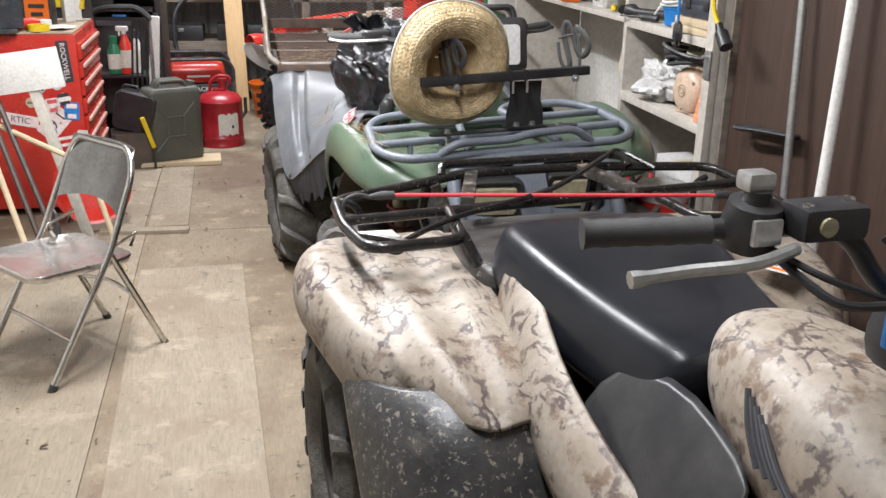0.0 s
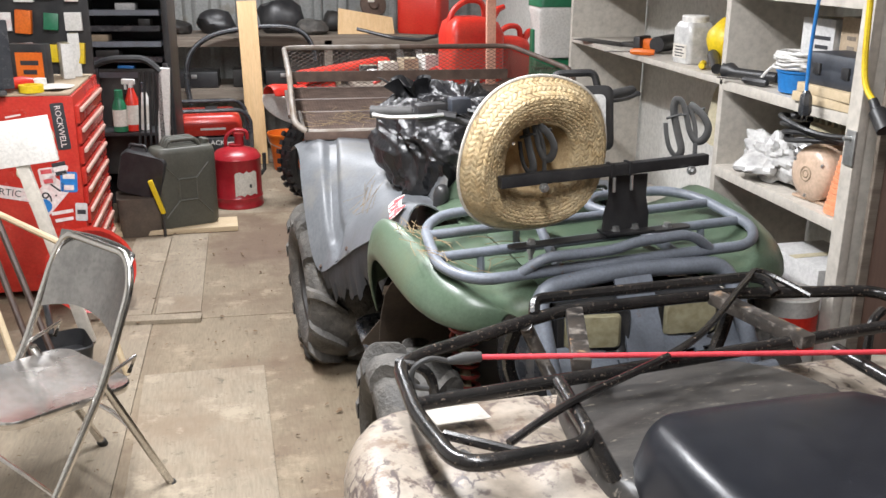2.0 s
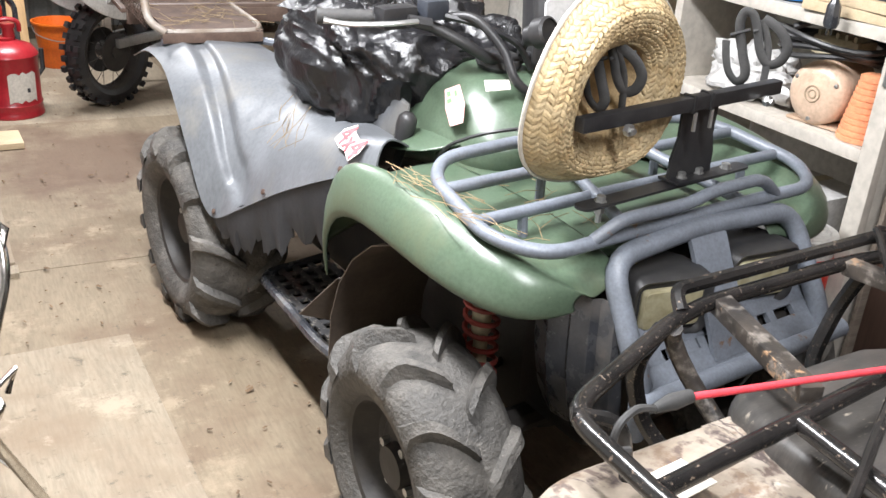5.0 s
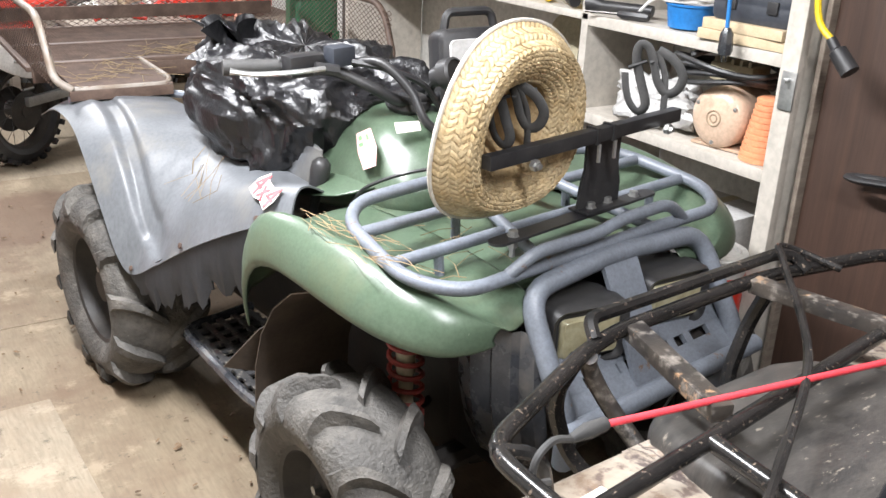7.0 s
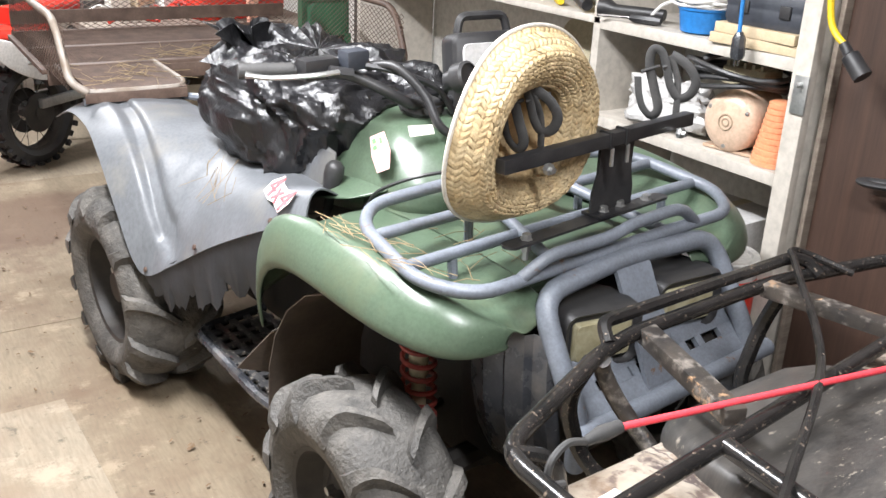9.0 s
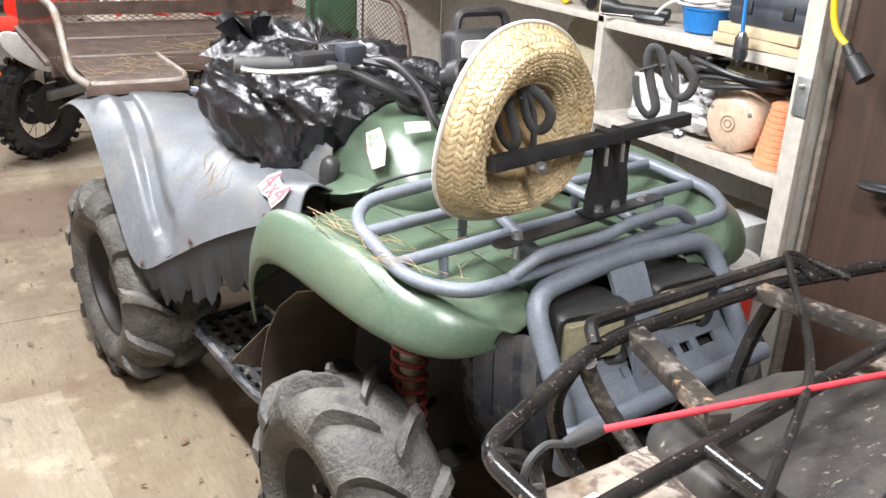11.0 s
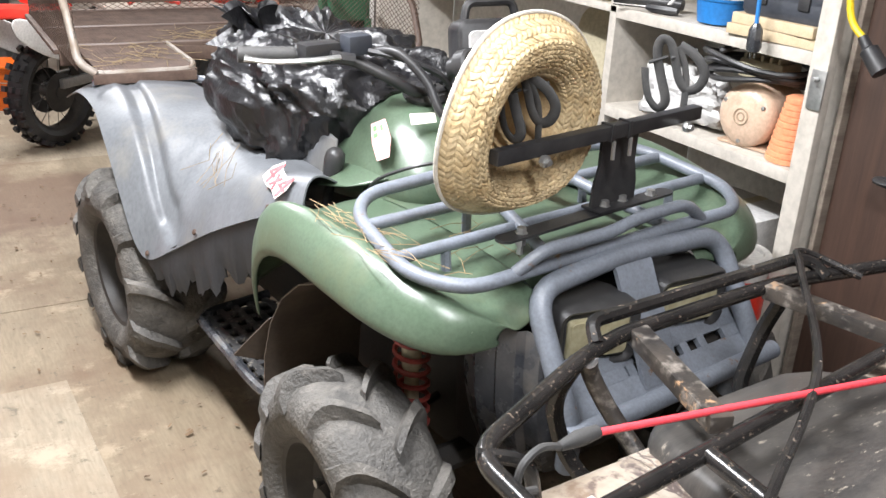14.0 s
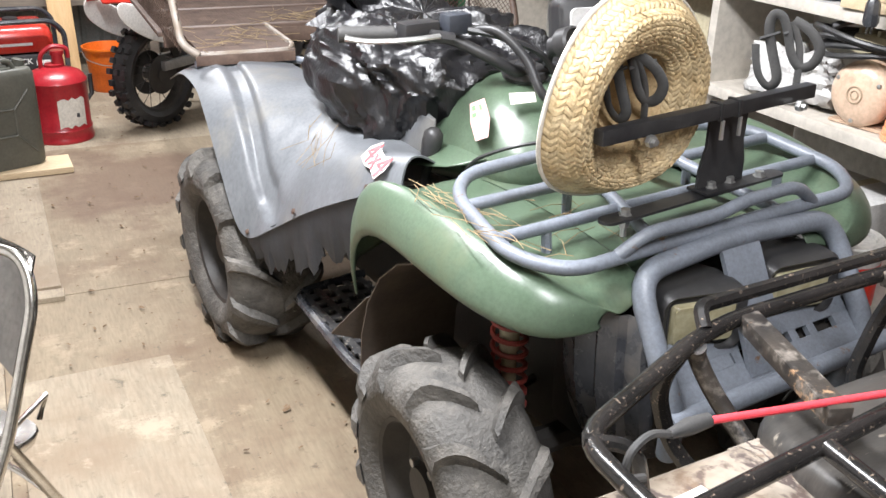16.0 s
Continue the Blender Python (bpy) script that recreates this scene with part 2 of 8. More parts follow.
M_HAY = mat("hay", (0.19, 0.13, 0.065), (0.30, 0.22, 0.12), rough=0.8, scale=20)
M_BAG = mat("black_bag_film", (0.008, 0.008, 0.009), (0.012, 0.012, 0.014), rough=0.34, scale=9, fine=95, stretch=(1, 1, 0.5), bump=0.8, depth=0.003, spec=0.55)
M_BROWNPL = mat("brown_plastic", (0.10, 0.075, 0.055), (0.065, 0.05, 0.04), rough=0.5, scale=8)
M_ORANGE = mat("orange_plastic", (0.75, 0.16, 0.012), (0.66, 0.12, 0.01), rough=0.45, scale=6)
M_CONE = mat("pale_orange_plastic", (0.80, 0.33, 0.17), (0.74, 0.28, 0.14), rough=0.45, scale=6)
M_YELLOW = mat("yellow_plastic", (0.72, 0.52, 0.015), (0.64, 0.44, 0.01), rough=0.45, scale=10)
M_BLUE = mat("blue_plastic", (0.02, 0.19, 0.52), (0.015, 0.15, 0.42), rough=0.45, scale=10)
M_WPL = mat("white_plastic", (0.74, 0.72, 0.69), (0.66, 0.64, 0.60), rough=0.45, scale=6)
M_PAPER = mat("paper", (0.66, 0.62, 0.55), (0.56, 0.52, 0.46), rough=0.8, scale=15)
M_CARD = mat("cardboard", (0.40, 0.31, 0.21), (0.33, 0.25, 0.17), rough=0.8, scale=7)
M_GBOX = mat("grey_carton", (0.55, 0.54, 0.52), (0.48, 0.47, 0.46), rough=0.7, scale=7)
M_CASE = mat("navy_case_plastic", (0.030, 0.034, 0.045), (0.04, 0.045, 0.055), rough=0.5, scale=7)
M_PEACH = mat("peach_enamel", (0.64, 0.47, 0.35), (0.56, 0.41, 0.30), rough=0.4, scale=7, grime=(0.30, 0.2, 0.13), grime_scale=8)
M_TANPL = mat("beige_plastic", (0.50, 0.44, 0.30), (0.42, 0.37, 0.25), rough=0.6, scale=7)
M_FLAP = mat("dark_rubber_flap", (0.017, 0.019, 0.023), (0.032, 0.034, 0.040), rough=0.6, scale=9, bump=0.3)
M_LENS = mat("yellowed_lens", (0.30, 0.265, 0.155), (0.42, 0.385, 0.255), rough=0.16, scale=40, fine=12, stretch=(1, 1, 6), bump=0.3, coat=0.4)
M_RACKG = mat("green_paint", (0.01, 0.16, 0.07), (0.012, 0.12, 0.055), rough=0.45, scale=7)
# oily metal, also on the dark sheets that stand in for shade behind slots
M_DARK = mat("oily_metal_and_shade", (0.018, 0.016, 0.015), (0.04, 0.035, 0.03), rough=0.6, scale=12, bump=0.3)
M_FILM = mat("clear_wrap", (0.42, 0.41, 0.40), (0.58, 0.57, 0.55), rough=0.22, scale=20, fine=60, bump=0.3)
M_PINK = mat("sticker_red", (0.52, 0.045, 0.055), (0.62, 0.12, 0.13), rough=0.5, scale=40)
M_PINKP = mat("sticker_pink", (0.66, 0.34, 0.33), (0.70, 0.45, 0.43), rough=0.5, scale=40)
M_STW = mat("sticker_white", (0.74, 0.70, 0.67), (0.70, 0.52, 0.50), rough=0.5, scale=30)
M_STG = mat("sticker_green", (0.16, 0.55, 0.15), rough=0.5)
M_INK = mat("dark_ink", (0.03, 0.03, 0.035), rough=0.6)
M_CAMO = camo_mat()


def vary_islands(m, lo, hi):
    """Each loose strand takes its own shade."""
    nt = m.node_tree
    b = nt.nodes["Principled BSDF"]
    src = b.inputs["Base Color"].links[0].from_socket
    geo = nt.nodes.new("ShaderNodeNewGeometry")
    r = nt.nodes.new("ShaderNodeMapRange")
    r.inputs[3].default_value, r.inputs[4].default_value = lo, hi
    nt.links.new(geo.outputs["Random Per Island"], r.inputs[0])
    h = nt.nodes.new("ShaderNodeHueSaturation")
    nt.links.new(r.outputs[0], h.inputs["Value"])
    nt.links.new(src, h.inputs["Color"])
    nt.links.new(h.outputs[0], b.inputs["Base Color"])


vary_islands(M_STRAW, 0.68, 1.08)
M_MUD = mat("muddy_black_plastic", (0.028, 0.028, 0.030), (0.05, 0.049, 0.048), rough=0.5, scale=9, fine=60, bump=0.6, spots=(0.20, 0.18, 0.15), spot_scale=62, spot_at=0.57, grime=(0.11, 0.10, 0.085), grime_scale=11, grime_at=0.66)


# ---- mesh helpers ----
class Geo:
    """Vertices and faces of one part."""

    def __init__(self):
        self.v, self.f = [], []

    def add(self, verts, faces, m=None):
        k = len(self.v)
        self.v += [tuple(m @ Vector(p)) if m is not None else tuple(p) for p in verts]
        self.f += [tuple(i + k for i in face) for face in faces]
        return self

    def join(self, other, m=None):
        return self.add(other.v, other.f, m)

    def box(self, c, s, m=None, bev=0.0):
        """A box with centre c and size s, with chamfered edges where bev is given."""
        hx, hy, hz = s[0] / 2, s[1] / 2, s[2] / 2
        bev = min(bev, hx * 0.9, hy * 0.9, hz * 0.9)
        if bev <= 0:
            vs = [(c[0] + x * hx, c[1] + y * hy, c[2] + z * hz) for x in (-1, 1) for y in (-1, 1) for z in (-1, 1)]
            fs = [(0, 1, 3, 2), (4, 6, 7, 5), (0, 4, 5, 1), (2, 3, 7, 6), (0, 2, 6, 4), (1, 5, 7, 3)]
            return self.add(vs, fs, m)
        bm = bmesh.new()
        bmesh.ops.create_cube(bm, size=1.0)
        for q in bm.verts:
            q.co = Vector((c[0] + q.co.x * s[0], c[1] + q.co.y * s[1], c[2] + q.co.z * s[2]))
        bmesh.ops.bevel(bm, geom=bm.edges[:], offset=bev, segments=2, profile=0.6, affect="EDGES")
        bm.verts.index_update()
        self.add([q.co for q in bm.verts], [[q.index for q in f.verts] for f in bm.faces], m)
        bm.free()
        return self

    def lathe(self, prof, n=24, m=None, cap=True, arc=None):
        """Turns (radius, height) about z."""
        vs, fs = [], []
        k = len(prof)
        for i in range(n):
            a = 2 * math.pi * i / n
            vs += [(r * math.cos(a), r * math.sin(a), z) for r, z in prof]
        for i in range(n):
            j = (i + 1) % n
            for q in range(k - 1):
                fs.append((i * k + q, j * k + q, j * k + q + 1, i * k + q + 1))
        if cap:
            if prof[0][0] > 1e-6:
                fs.append(tuple(reversed([i * k for i in range(n)])))
            if prof[-1][0] > 1e-6:
                fs.append(tuple(i * k + k - 1 for i in range(n)))
        return self.add(vs, fs, m)

    def tube(self, pts, r, n=10, closed=False, m=None, fillet=0.0, flat=1.0):
        """A round bar along points, its corners rounded by fillet; r may be a list."""
        P = [Vector(p) for p in pts]
        if fillet > 0:
            out = []
            cnt = len(P)
            for i, p in enumerate(P):
                if not closed and i in (0, cnt - 1):
                    out.append(p)
                    continue
                a, b = P[i - 1], P[(i + 1) % cnt]
                da, db = (a - p), (b - p)
                d = min(fillet, da.length * 0.48, db.length * 0.48)
                s, e = p + da.normalized() * d, p + db.normalized() * d
                for k in range(6):
                    u = k / 5
                    out.append(s * (1 - u) ** 2 + p * 2 * u * (1 - u) + e * u * u)
            P = out
        cnt = len(P)
        R = r if isinstance(r, (list, tuple)) else [r] * cnt
        vs, fs = [], []
        up = None
        for i, p in enumerate(P):
            a = P[i - 1] if (i > 0 or closed) else p
            b = P[(i + 1) % cnt] if (i < cnt - 1 or closed) else p
            t = (b - a).normalized()
            if up is None:
                up = Vector((0, 0, 1)) if abs(t.z) < 0.9 else Vector((1, 0, 0))
            x = t.cross(up).normalized()
            up = x.cross(t).normalized()
            for k in range(n):
                q = 2 * math.pi * k / n
                vs.append(p + (x * math.cos(q) + up * math.sin(q) * flat) * R[i])
        for i in range(cnt if closed else cnt - 1):
            j = (i + 1) % cnt
            for k in range(n):
                l = (k + 1) % n
                fs.append((i * n + k, i * n + l, j * n + l, j * n + k))
        if not closed:
            fs.append(tuple(range(n)))
            fs.append(tuple(reversed(range((cnt - 1) * n, cnt * n))))
        return self.add(vs, fs, m)

    def sheet(self, rows, thick=0.004, m=None):
        """A grid of points made into a shell of that thickness."""
        nr, nc = len(rows), len(rows[0])
        G = [[Vector(p) for p in row] for row in rows]
        top, bot = [], []
        for i in range(nr):
            for j in range(nc):
                du = G[min(i + 1, nr - 1)][j] - G[max(i - 1, 0)][j]
                dv = G[i][min(j + 1, nc - 1)] - G[i][max(j - 1, 0)]
                nrm = du.cross(dv)
                nrm = nrm.normalized() if nrm.length > 1e-9 else Vector((0, 0, 1))
                top.append(G[i][j])
                bot.append(G[i][j] - nrm * thick)
        k = nr * nc
        fs = []
        at = lambda i, j: i * nc + j
        for i in range(nr - 1):
            for j in range(nc - 1):
                fs.append((at(i, j), at(i + 1, j), at(i + 1, j + 1), at(i, j + 1)))
                fs.append((k + at(i, j), k + at(i, j + 1), k + at(i + 1, j + 1), k + at(i + 1, j)))
        for i in range(nr - 1):
            for j in (0, nc - 1):
                fs.append((at(i, j), at(i + 1, j), k + at(i + 1, j), k + at(i, j)))
        for j in range(nc - 1):
            for i in (0, nr - 1):
                fs.append((at(i, j), at(i, j + 1), k + at(i, j + 1), k + at(i, j)))
        return self.add(top + bot, fs, m)

    def loft(self, rings, m=None, cap=True):
        """Closed rings of equal length joined in order."""
        n = len(rings[0])
        vs = [p for ring in rings for p in ring]
        fs = []
        for i in range(len(rings) - 1):
            for k in range(n):
                l = (k + 1) % n
                fs.append((i * n + k, i * n + l, (i + 1) * n + l, (i + 1) * n + k))
        if cap:
            fs.append(tuple(reversed(range(n))))
            fs.append(tuple(range((len(rings) - 1) * n, len(rings) * n)))
        return self.add(vs, fs, m)

    def prism(self, outline, z0, z1, m=None):
        """A flat outline (x, y) made solid from z0 to z1."""
        n = len(outline)
        vs = [(x, y, z0) for x, y in outline] + [(x, y, z1) for x, y in outline]
        fs = [tuple(reversed(range(n))), tuple(range(n, 2 * n))]
        fs += [(i, (i + 1) % n, n + (i + 1) % n, n + i) for i in range(n)]
        return self.add(vs, fs, m)


def obj(name, geo, material, smooth=40, sub=0):
    me = bpy.data.meshes.new(name)
    me.from_pydata([tuple(p) for p in geo.v], [], geo.f)
    bm = bmesh.new()
    bm.from_mesh(me)
    bmesh.ops.recalc_face_normals(bm, faces=bm.faces)
    bm.to_mesh(me)
    bm.free()
    me.materials.append(material)
    if smooth:
        me.polygons.foreach_set("use_smooth", [True] * len(me.polygons))
        me.set_sharp_from_angle(angle=radians(smooth))
    ob = new(name, me)
    if sub:
        md = ob.modifiers.new("smooth", "SUBSURF")
        md.levels = md.render_levels = sub
    return ob


def part(name, geo, material, parent, label="", smooth=40, sub=0):
    ob = obj(name, geo, material, smooth, sub)
    ob.parent = parent
    if label:
        tagged(ob, label)
    return ob


def thing(name, m, label, category, group="", kind=""):
    """An empty at a thing's base, which carries its parts."""
    ob = new(name)
    ob.empty_display_size = 0.05
    ob.matrix_world = m
    return tagged(ob, label, category, group, kind)


def solo(name, geo, material, m, label, category, group="", smooth=40, sub=0, kind=""):
    ob = obj(name, geo, material, smooth, sub)
    ob.matrix_world = m
    return tagged(ob, label, category, group, kind)


def setting(name, geo, material, label, category, smooth=0):
    return tagged(obj(name, geo, material, smooth), label, category, kind="structure")


def spline(pts, n=8):
    """Catmull-Rom through the points."""
    P = [Vector(p) for p in pts]
    out = []
    for i in range(len(P) - 1):
        a, b, c, d = P[max(i - 1, 0)], P[i], P[i + 1], P[min(i + 2, len(P) - 1)]
        for k in range(n):
            u = k / n
            out.append(0.5 * ((2 * b) + (c - a) * u + (2 * a - 5 * b + 4 * c - d) * u * u + (3 * b - a - 3 * c + d) * u ** 3))
    out.append(P[-1])
    return out


def mirrored(pts):
    return [(-p[0], p[1], p[2]) for p in pts]


def rrect(w, h, r, n=4):
    """A rounded rectangle's outline about the origin."""
    out = []
    for cx, cy, a0 in ((w / 2 - r, h / 2 - r, 0), (-w / 2 + r, h / 2 - r, 90), (-w / 2 + r, -h / 2 + r, 180), (w / 2 - r, -h / 2 + r, 270)):
        for k in range(n + 1):
            a = radians(a0 + 90 * k / n)
            out.append((cx + r * math.cos(a), cy + r * math.sin(a)))
    return out


def lettering(name, text, size, material, m, parent=None, depth=0.0008):
    """Raised letters in the built-in font, as a mesh."""
    cu = bpy.data.curves.new(name, "FONT")
    cu.body, cu.size, cu.extrude, cu.resolution_u = text, size, depth, 2
    cu.align_x, cu.align_y = "CENTER", "CENTER"
    tmp = bpy.data.objects.new(name, cu)
    me = bpy.data.meshes.new_from_object(tmp)
    bpy.data.objects.remove(tmp)
    bpy.data.curves.remove(cu)
    me.materials.clear()
    me.materials.append(material)
    ob = new(name, me)
    if parent:
        ob.parent = parent
    ob.matrix_local = m
    return ob


# ---- setting ----
def build_setting():
    g = Geo().box((0.1, 2.75, -0.06), (4.4, 10.9, 0.10))
    floor = setting("floor", g, M_DIRT, "worn plywood sheet floor with dirty joints", "floor")
    # sheets laid over the joists
    xs, ys = [-2.08, -1.62, -0.405, 0.82, 2.04, 2.24], [-2.65, -1.35, 1.09, 4.06, 5.72, 7.82, 8.15]
    rng = random.Random(4)
    for i in range(len(xs) - 1):
        for j in range(len(ys) - 1):
            w, d = xs[i + 1] - xs[i] - 0.0014, ys[j + 1] - ys[j] - 0.0014
            q = Geo().box((0, 0, 0), (w, d, 0.018), bev=0.002)
            p = part("plywood_sheet", q, M_PLY if (i + j) % 3 else M_PLY2, floor, smooth=0)
            p.location = ((xs[i] + xs[i + 1]) / 2, (ys[j] + ys[j + 1]) / 2, -0.0095 + rng.uniform(-0.0015, 0.001))
    for x0, x1, y0, y1, h, turn in ((-0.350, 0.080, 1.05, 3.50, 0.016, 1.6), (-0.405, -0.215, 4.12, 5.30, 0.012, 0.4), (-0.62, -0.205, 4.03, 4.095, 0.018, -3.0),
                                    (-0.60, -0.415, 4.125, 5.28, 0.010, -0.3)):
        q = Geo().box((0, 0, 0), (x1 - x0, y1 - y0, h), bev=0.002)
        p = part("plywood_patch", q, M_PLY2, floor, smooth=0)
        p.matrix_local = pose((x0 + x1) / 2, (y0 + y1) / 2, h / 2 - 0.001, 0, 0, turn)
    # crumbs of bark, sawdust and leaves
    g = Geo()
    for k in range(520):
        x, y = rng.uniform(-0.75, 0.5), rng.uniform(1.6, 6.6)
        s = rng.uniform(0.002, 0.009) * (1.6 if rng.random() < 0.1 else 1)
        a = rng.uniform(0, 6.28)
        m = pose(x, y, 0.010, rng.uniform(-20, 20), rng.uniform(-20, 20), math.degrees(a))
        g.add([(-s, -s * 0.3, 0), (s, -s * 0.4, 0), (s * 0.8, s * 0.4, 0), (-s * 0.7, s * 0.5, 0), (0, 0, s * 0.4)], [(0, 1, 4), (1, 2, 4), (2, 3, 4), (3, 0, 4), (3, 2, 1, 0)], m)
    tagged(obj("floor_litter", g, mat("litter", (0.20, 0.13, 0.075), (0.10, 0.065, 0.04), rough=0.9), 0), "crumbs of bark and sawdust on the plywood floor", "litter", kind="stuff")

    # corrugated back wall
    rows = []
    n = 300
    prof = []
    for k in range(n + 1):
        x = -2.1 + 4.2 * k / n
        u = (x / 0.20) % 1.0
        d = 0.022 * min(1, max(0, (abs(u - 0.5) - 0.28) / 0.08)) + 0.004 * (1 if abs(u - 0.25) < 0.02 else 0)
        prof.append((x, 8.0 - d))
    rows = [[(x, y, z) for x, y in prof] for z in (-0.01, 2.52)]
    setting("wall_back", Geo().sheet(rows, 0.003), M_CORR, "grey corrugated sheet metal back wall", "wall")
    setting("wall_left", Geo().box((-2.1, 2.7, 1.25), (0.06, 10.7, 2.52)), M_WALL, "pale board side wall", "wall")
    setting("wall_right", Geo().box((1.985, 2.7, 1.25), (0.06, 10.7, 2.52)), M_WALL, "white painted board wall behind the shelves", "wall")
    setting("wall_front", Geo().box((0, -2.62, 1.25), (4.2, 0.06, 2.52)), M_WALL, "pale board wall", "wall")
    setting("ceiling", Geo().box((0.0, 2.7, 2.56), (4.3, 10.8, 0.06)), M_CEIL, "pale board ceiling", "ceiling")
    g = Geo().box((1.625, 1.27, 1.2), (0.022, 2.03, 2.4), bev=0.002)
    setting("wood_panel_wall", g, M_BROWN, "dark brown wood veneer wall panel", "wall")
    g = Geo().box((1.612, 2.292, 1.2), (0.045, 0.014, 2.4), bev=0.003)
    setting("trim", g, M_GREYWOOD, "bare grey wood trim strip beside the shelves", "trim")
    g = Geo().box((1.80, 2.27, 1.2), (0.33, 0.02, 2.4))
    setting("wall_return", g, M_WALL, "board closing the shelf end", "wall")


build_setting()


# ---- ceiling lamps ----
def tube_lamp(x, y, turn=0.0, watts=60):
    e = thing("ceiling_light", pose(x, y, 2.52, 0, 0, turn), "white fluorescent strip light on the ceiling", "light", "ceiling lights")
    part("housing", Geo().box((0, 0, -0.02), (0.13, 1.22, 0.04), bev=0.006), M_WPL, e)
    m = bpy.data.materials.new("lamp_tube")
    m.use_nodes = True
    b = m.node_tree.nodes["Principled BSDF"]
    b.inputs["Emission Color"].default_value = (0.97, 0.985, 1, 1)
    b.inputs["Emission Strength"].default_value = LAMP_GLOW
    for dx in (-0.03, 0.03):
        part("tube", Geo().tube([(dx, -0.58, -0.06), (dx, 0.58, -0.06)], 0.014, 10), m, e)
    ld = bpy.data.lights.new("strip", "AREA")
    ld.shape, ld.size, ld.size_y, ld.energy = "RECTANGLE", 0.13, 1.2, watts
    ld.color = (0.93, 0.94, 0.98)
    lo = new("strip", ld)
    lo.matrix_world = pose(x, y, 2.40, 0, 0, turn)


LAMP_GLOW = 14.0
tube_lamp(0.15, 0.8, 0, 48)
tube_lamp(-0.15, 2.7, 0, 100)
tube_lamp(0.0, 5.8, 90, 78)


# ---- quad bikes ----
def tyre_geo(R=0.30, W=0.22, rim=0.15):
    """A mud tyre's carcass about the x axis."""
    prof = [(rim, -W * 0.36), (rim + 0.02, -W * 0.46), (rim + 0.05, -W * 0.5), (R - 0.085, -W * 0.505), (R - 0.05, -W * 0.47), (R - 0.028, -W * 0.36), (R - 0.020, -W * 0.2), (R - 0.018, 0),
            (R - 0.020, W * 0.2), (R - 0.028, W * 0.36), (R - 0.05, W * 0.47), (R - 0.085, W * 0.505), (rim + 0.05, W * 0.5), (rim + 0.02, W * 0.46), (rim, W * 0.36)]
    return Geo().lathe(prof, 56, pose(0, 0, 0, 0, 90, 0), cap=False)


def tread_geo(R, W, lugs):
    """Curved bars from the shoulder to the middle, left and right in turn."""
    g = Geo()
    rng = random.Random(int(R * 1000 + W * 100))
    for i in range(lugs * 2):
        side = 1 if i % 2 else -1
        a0 = 2 * math.pi * (i / 2) / lugs + rng.uniform(-0.015, 0.015)
        rings = []
        for k in range(9):
            u = k / 8
            x = side * (W * 0.515 - u * W * 0.50)
            a = a0 + 0.30 * u ** 1.6
            base = R - 0.021 - 0.040 * max(0, (0.34 - u) / 0.34) ** 1.4
            hw = 0.0165 - 0.0045 * u + 0.004 * max(0, 0.2 - u) / 0.2
            top = base + 0.026 * min(1.0, 0.75 + u * 2) * (1.0 if u < 0.92 else 0.7)
            ring = []
            for da, rr, f in ((-1, base - 0.012, 1.6), (-1, top, 0.72), (1, top, 0.72), (1, base - 0.012, 1.6)):
                aa = a + da * hw * f / R
                ring.append((x, rr * math.cos(aa), rr * math.sin(aa)))
            rings.append(ring)
        g.loft(rings)
    return g


def rim_geo(rim=0.15, W=0.20, side=-1):
    g = Geo()
    s = side
    prof = [(rim + 0.006, s * W * 0.44), (rim - 0.004, s * W * 0.42), (rim - 0.012, s * W * 0.30), (rim - 0.03, s * W * 0.16), (0.10, s * W * 0.14), (0.085, s * W * 0.20), (0.05, s * W * 0.22),
            (0.045, s * W * 0.34), (0.0, s * W * 0.35)]
    g.lathe(prof, 32, pose(0, 0, 0, 0, 90, 0), cap=False)
    prof = [(rim + 0.004, -s * W * 0.44), (rim - 0.012, -s * W * 0.30), (0.09, -s * W * 0.1), (0.0, -s * W * 0.1)]
    g.lathe(prof, 32, pose(0, 0, 0, 0, 90, 0), cap=False)
    return g


def wheel(parent, x, y, R, W, side, turn=0.0, spin=0.0, rubber=None, lugs=12):
    e = new("wheel")
    e.parent = parent
    e.empty_display_size = 0.05
    e.matrix_local = pose(x, y, R, 0, 0, turn) @ Matrix.Rotation(spin, 4, "X")
    t = part("tyre", tyre_geo(R, W, R * 0.52), rubber or M_RUBBER, e, "dusty grey mud tyre with slanted lugs", smooth=60)
    tagged(part("tread", tread_geo(R, W, lugs), rubber or M_RUBBER, e, smooth=50), kind="stuff")
    part("rim", rim_geo(R * 0.52, W * 0.9, side), M_DARK, e, "black steel rim")
    for k in range(4):
        a = k * math.pi / 2 + 0.4
        g = Geo().tube([(side * W * 0.14, 0.058 * math.cos(a), 0.058 * math.sin(a)), (side * W * 0.27, 0.058 * math.cos(a), 0.058 * math.sin(a))], 0.010, 6)
        part("wheel_nut", g, M_ALU, e)
    return e


def coons(outer, inner, n, bulge=lambda u, v: (0, 0, 0)):
    """Rows between two edge curves."""
    rows = []
    for a, b in zip(outer, inner):
        a, b = Vector(a), Vector(b)
        rows.append([a.lerp(b, k / n) + Vector(bulge(len(rows) / (len(outer) - 1), k / n)) for k in range(n + 1)])
    return rows


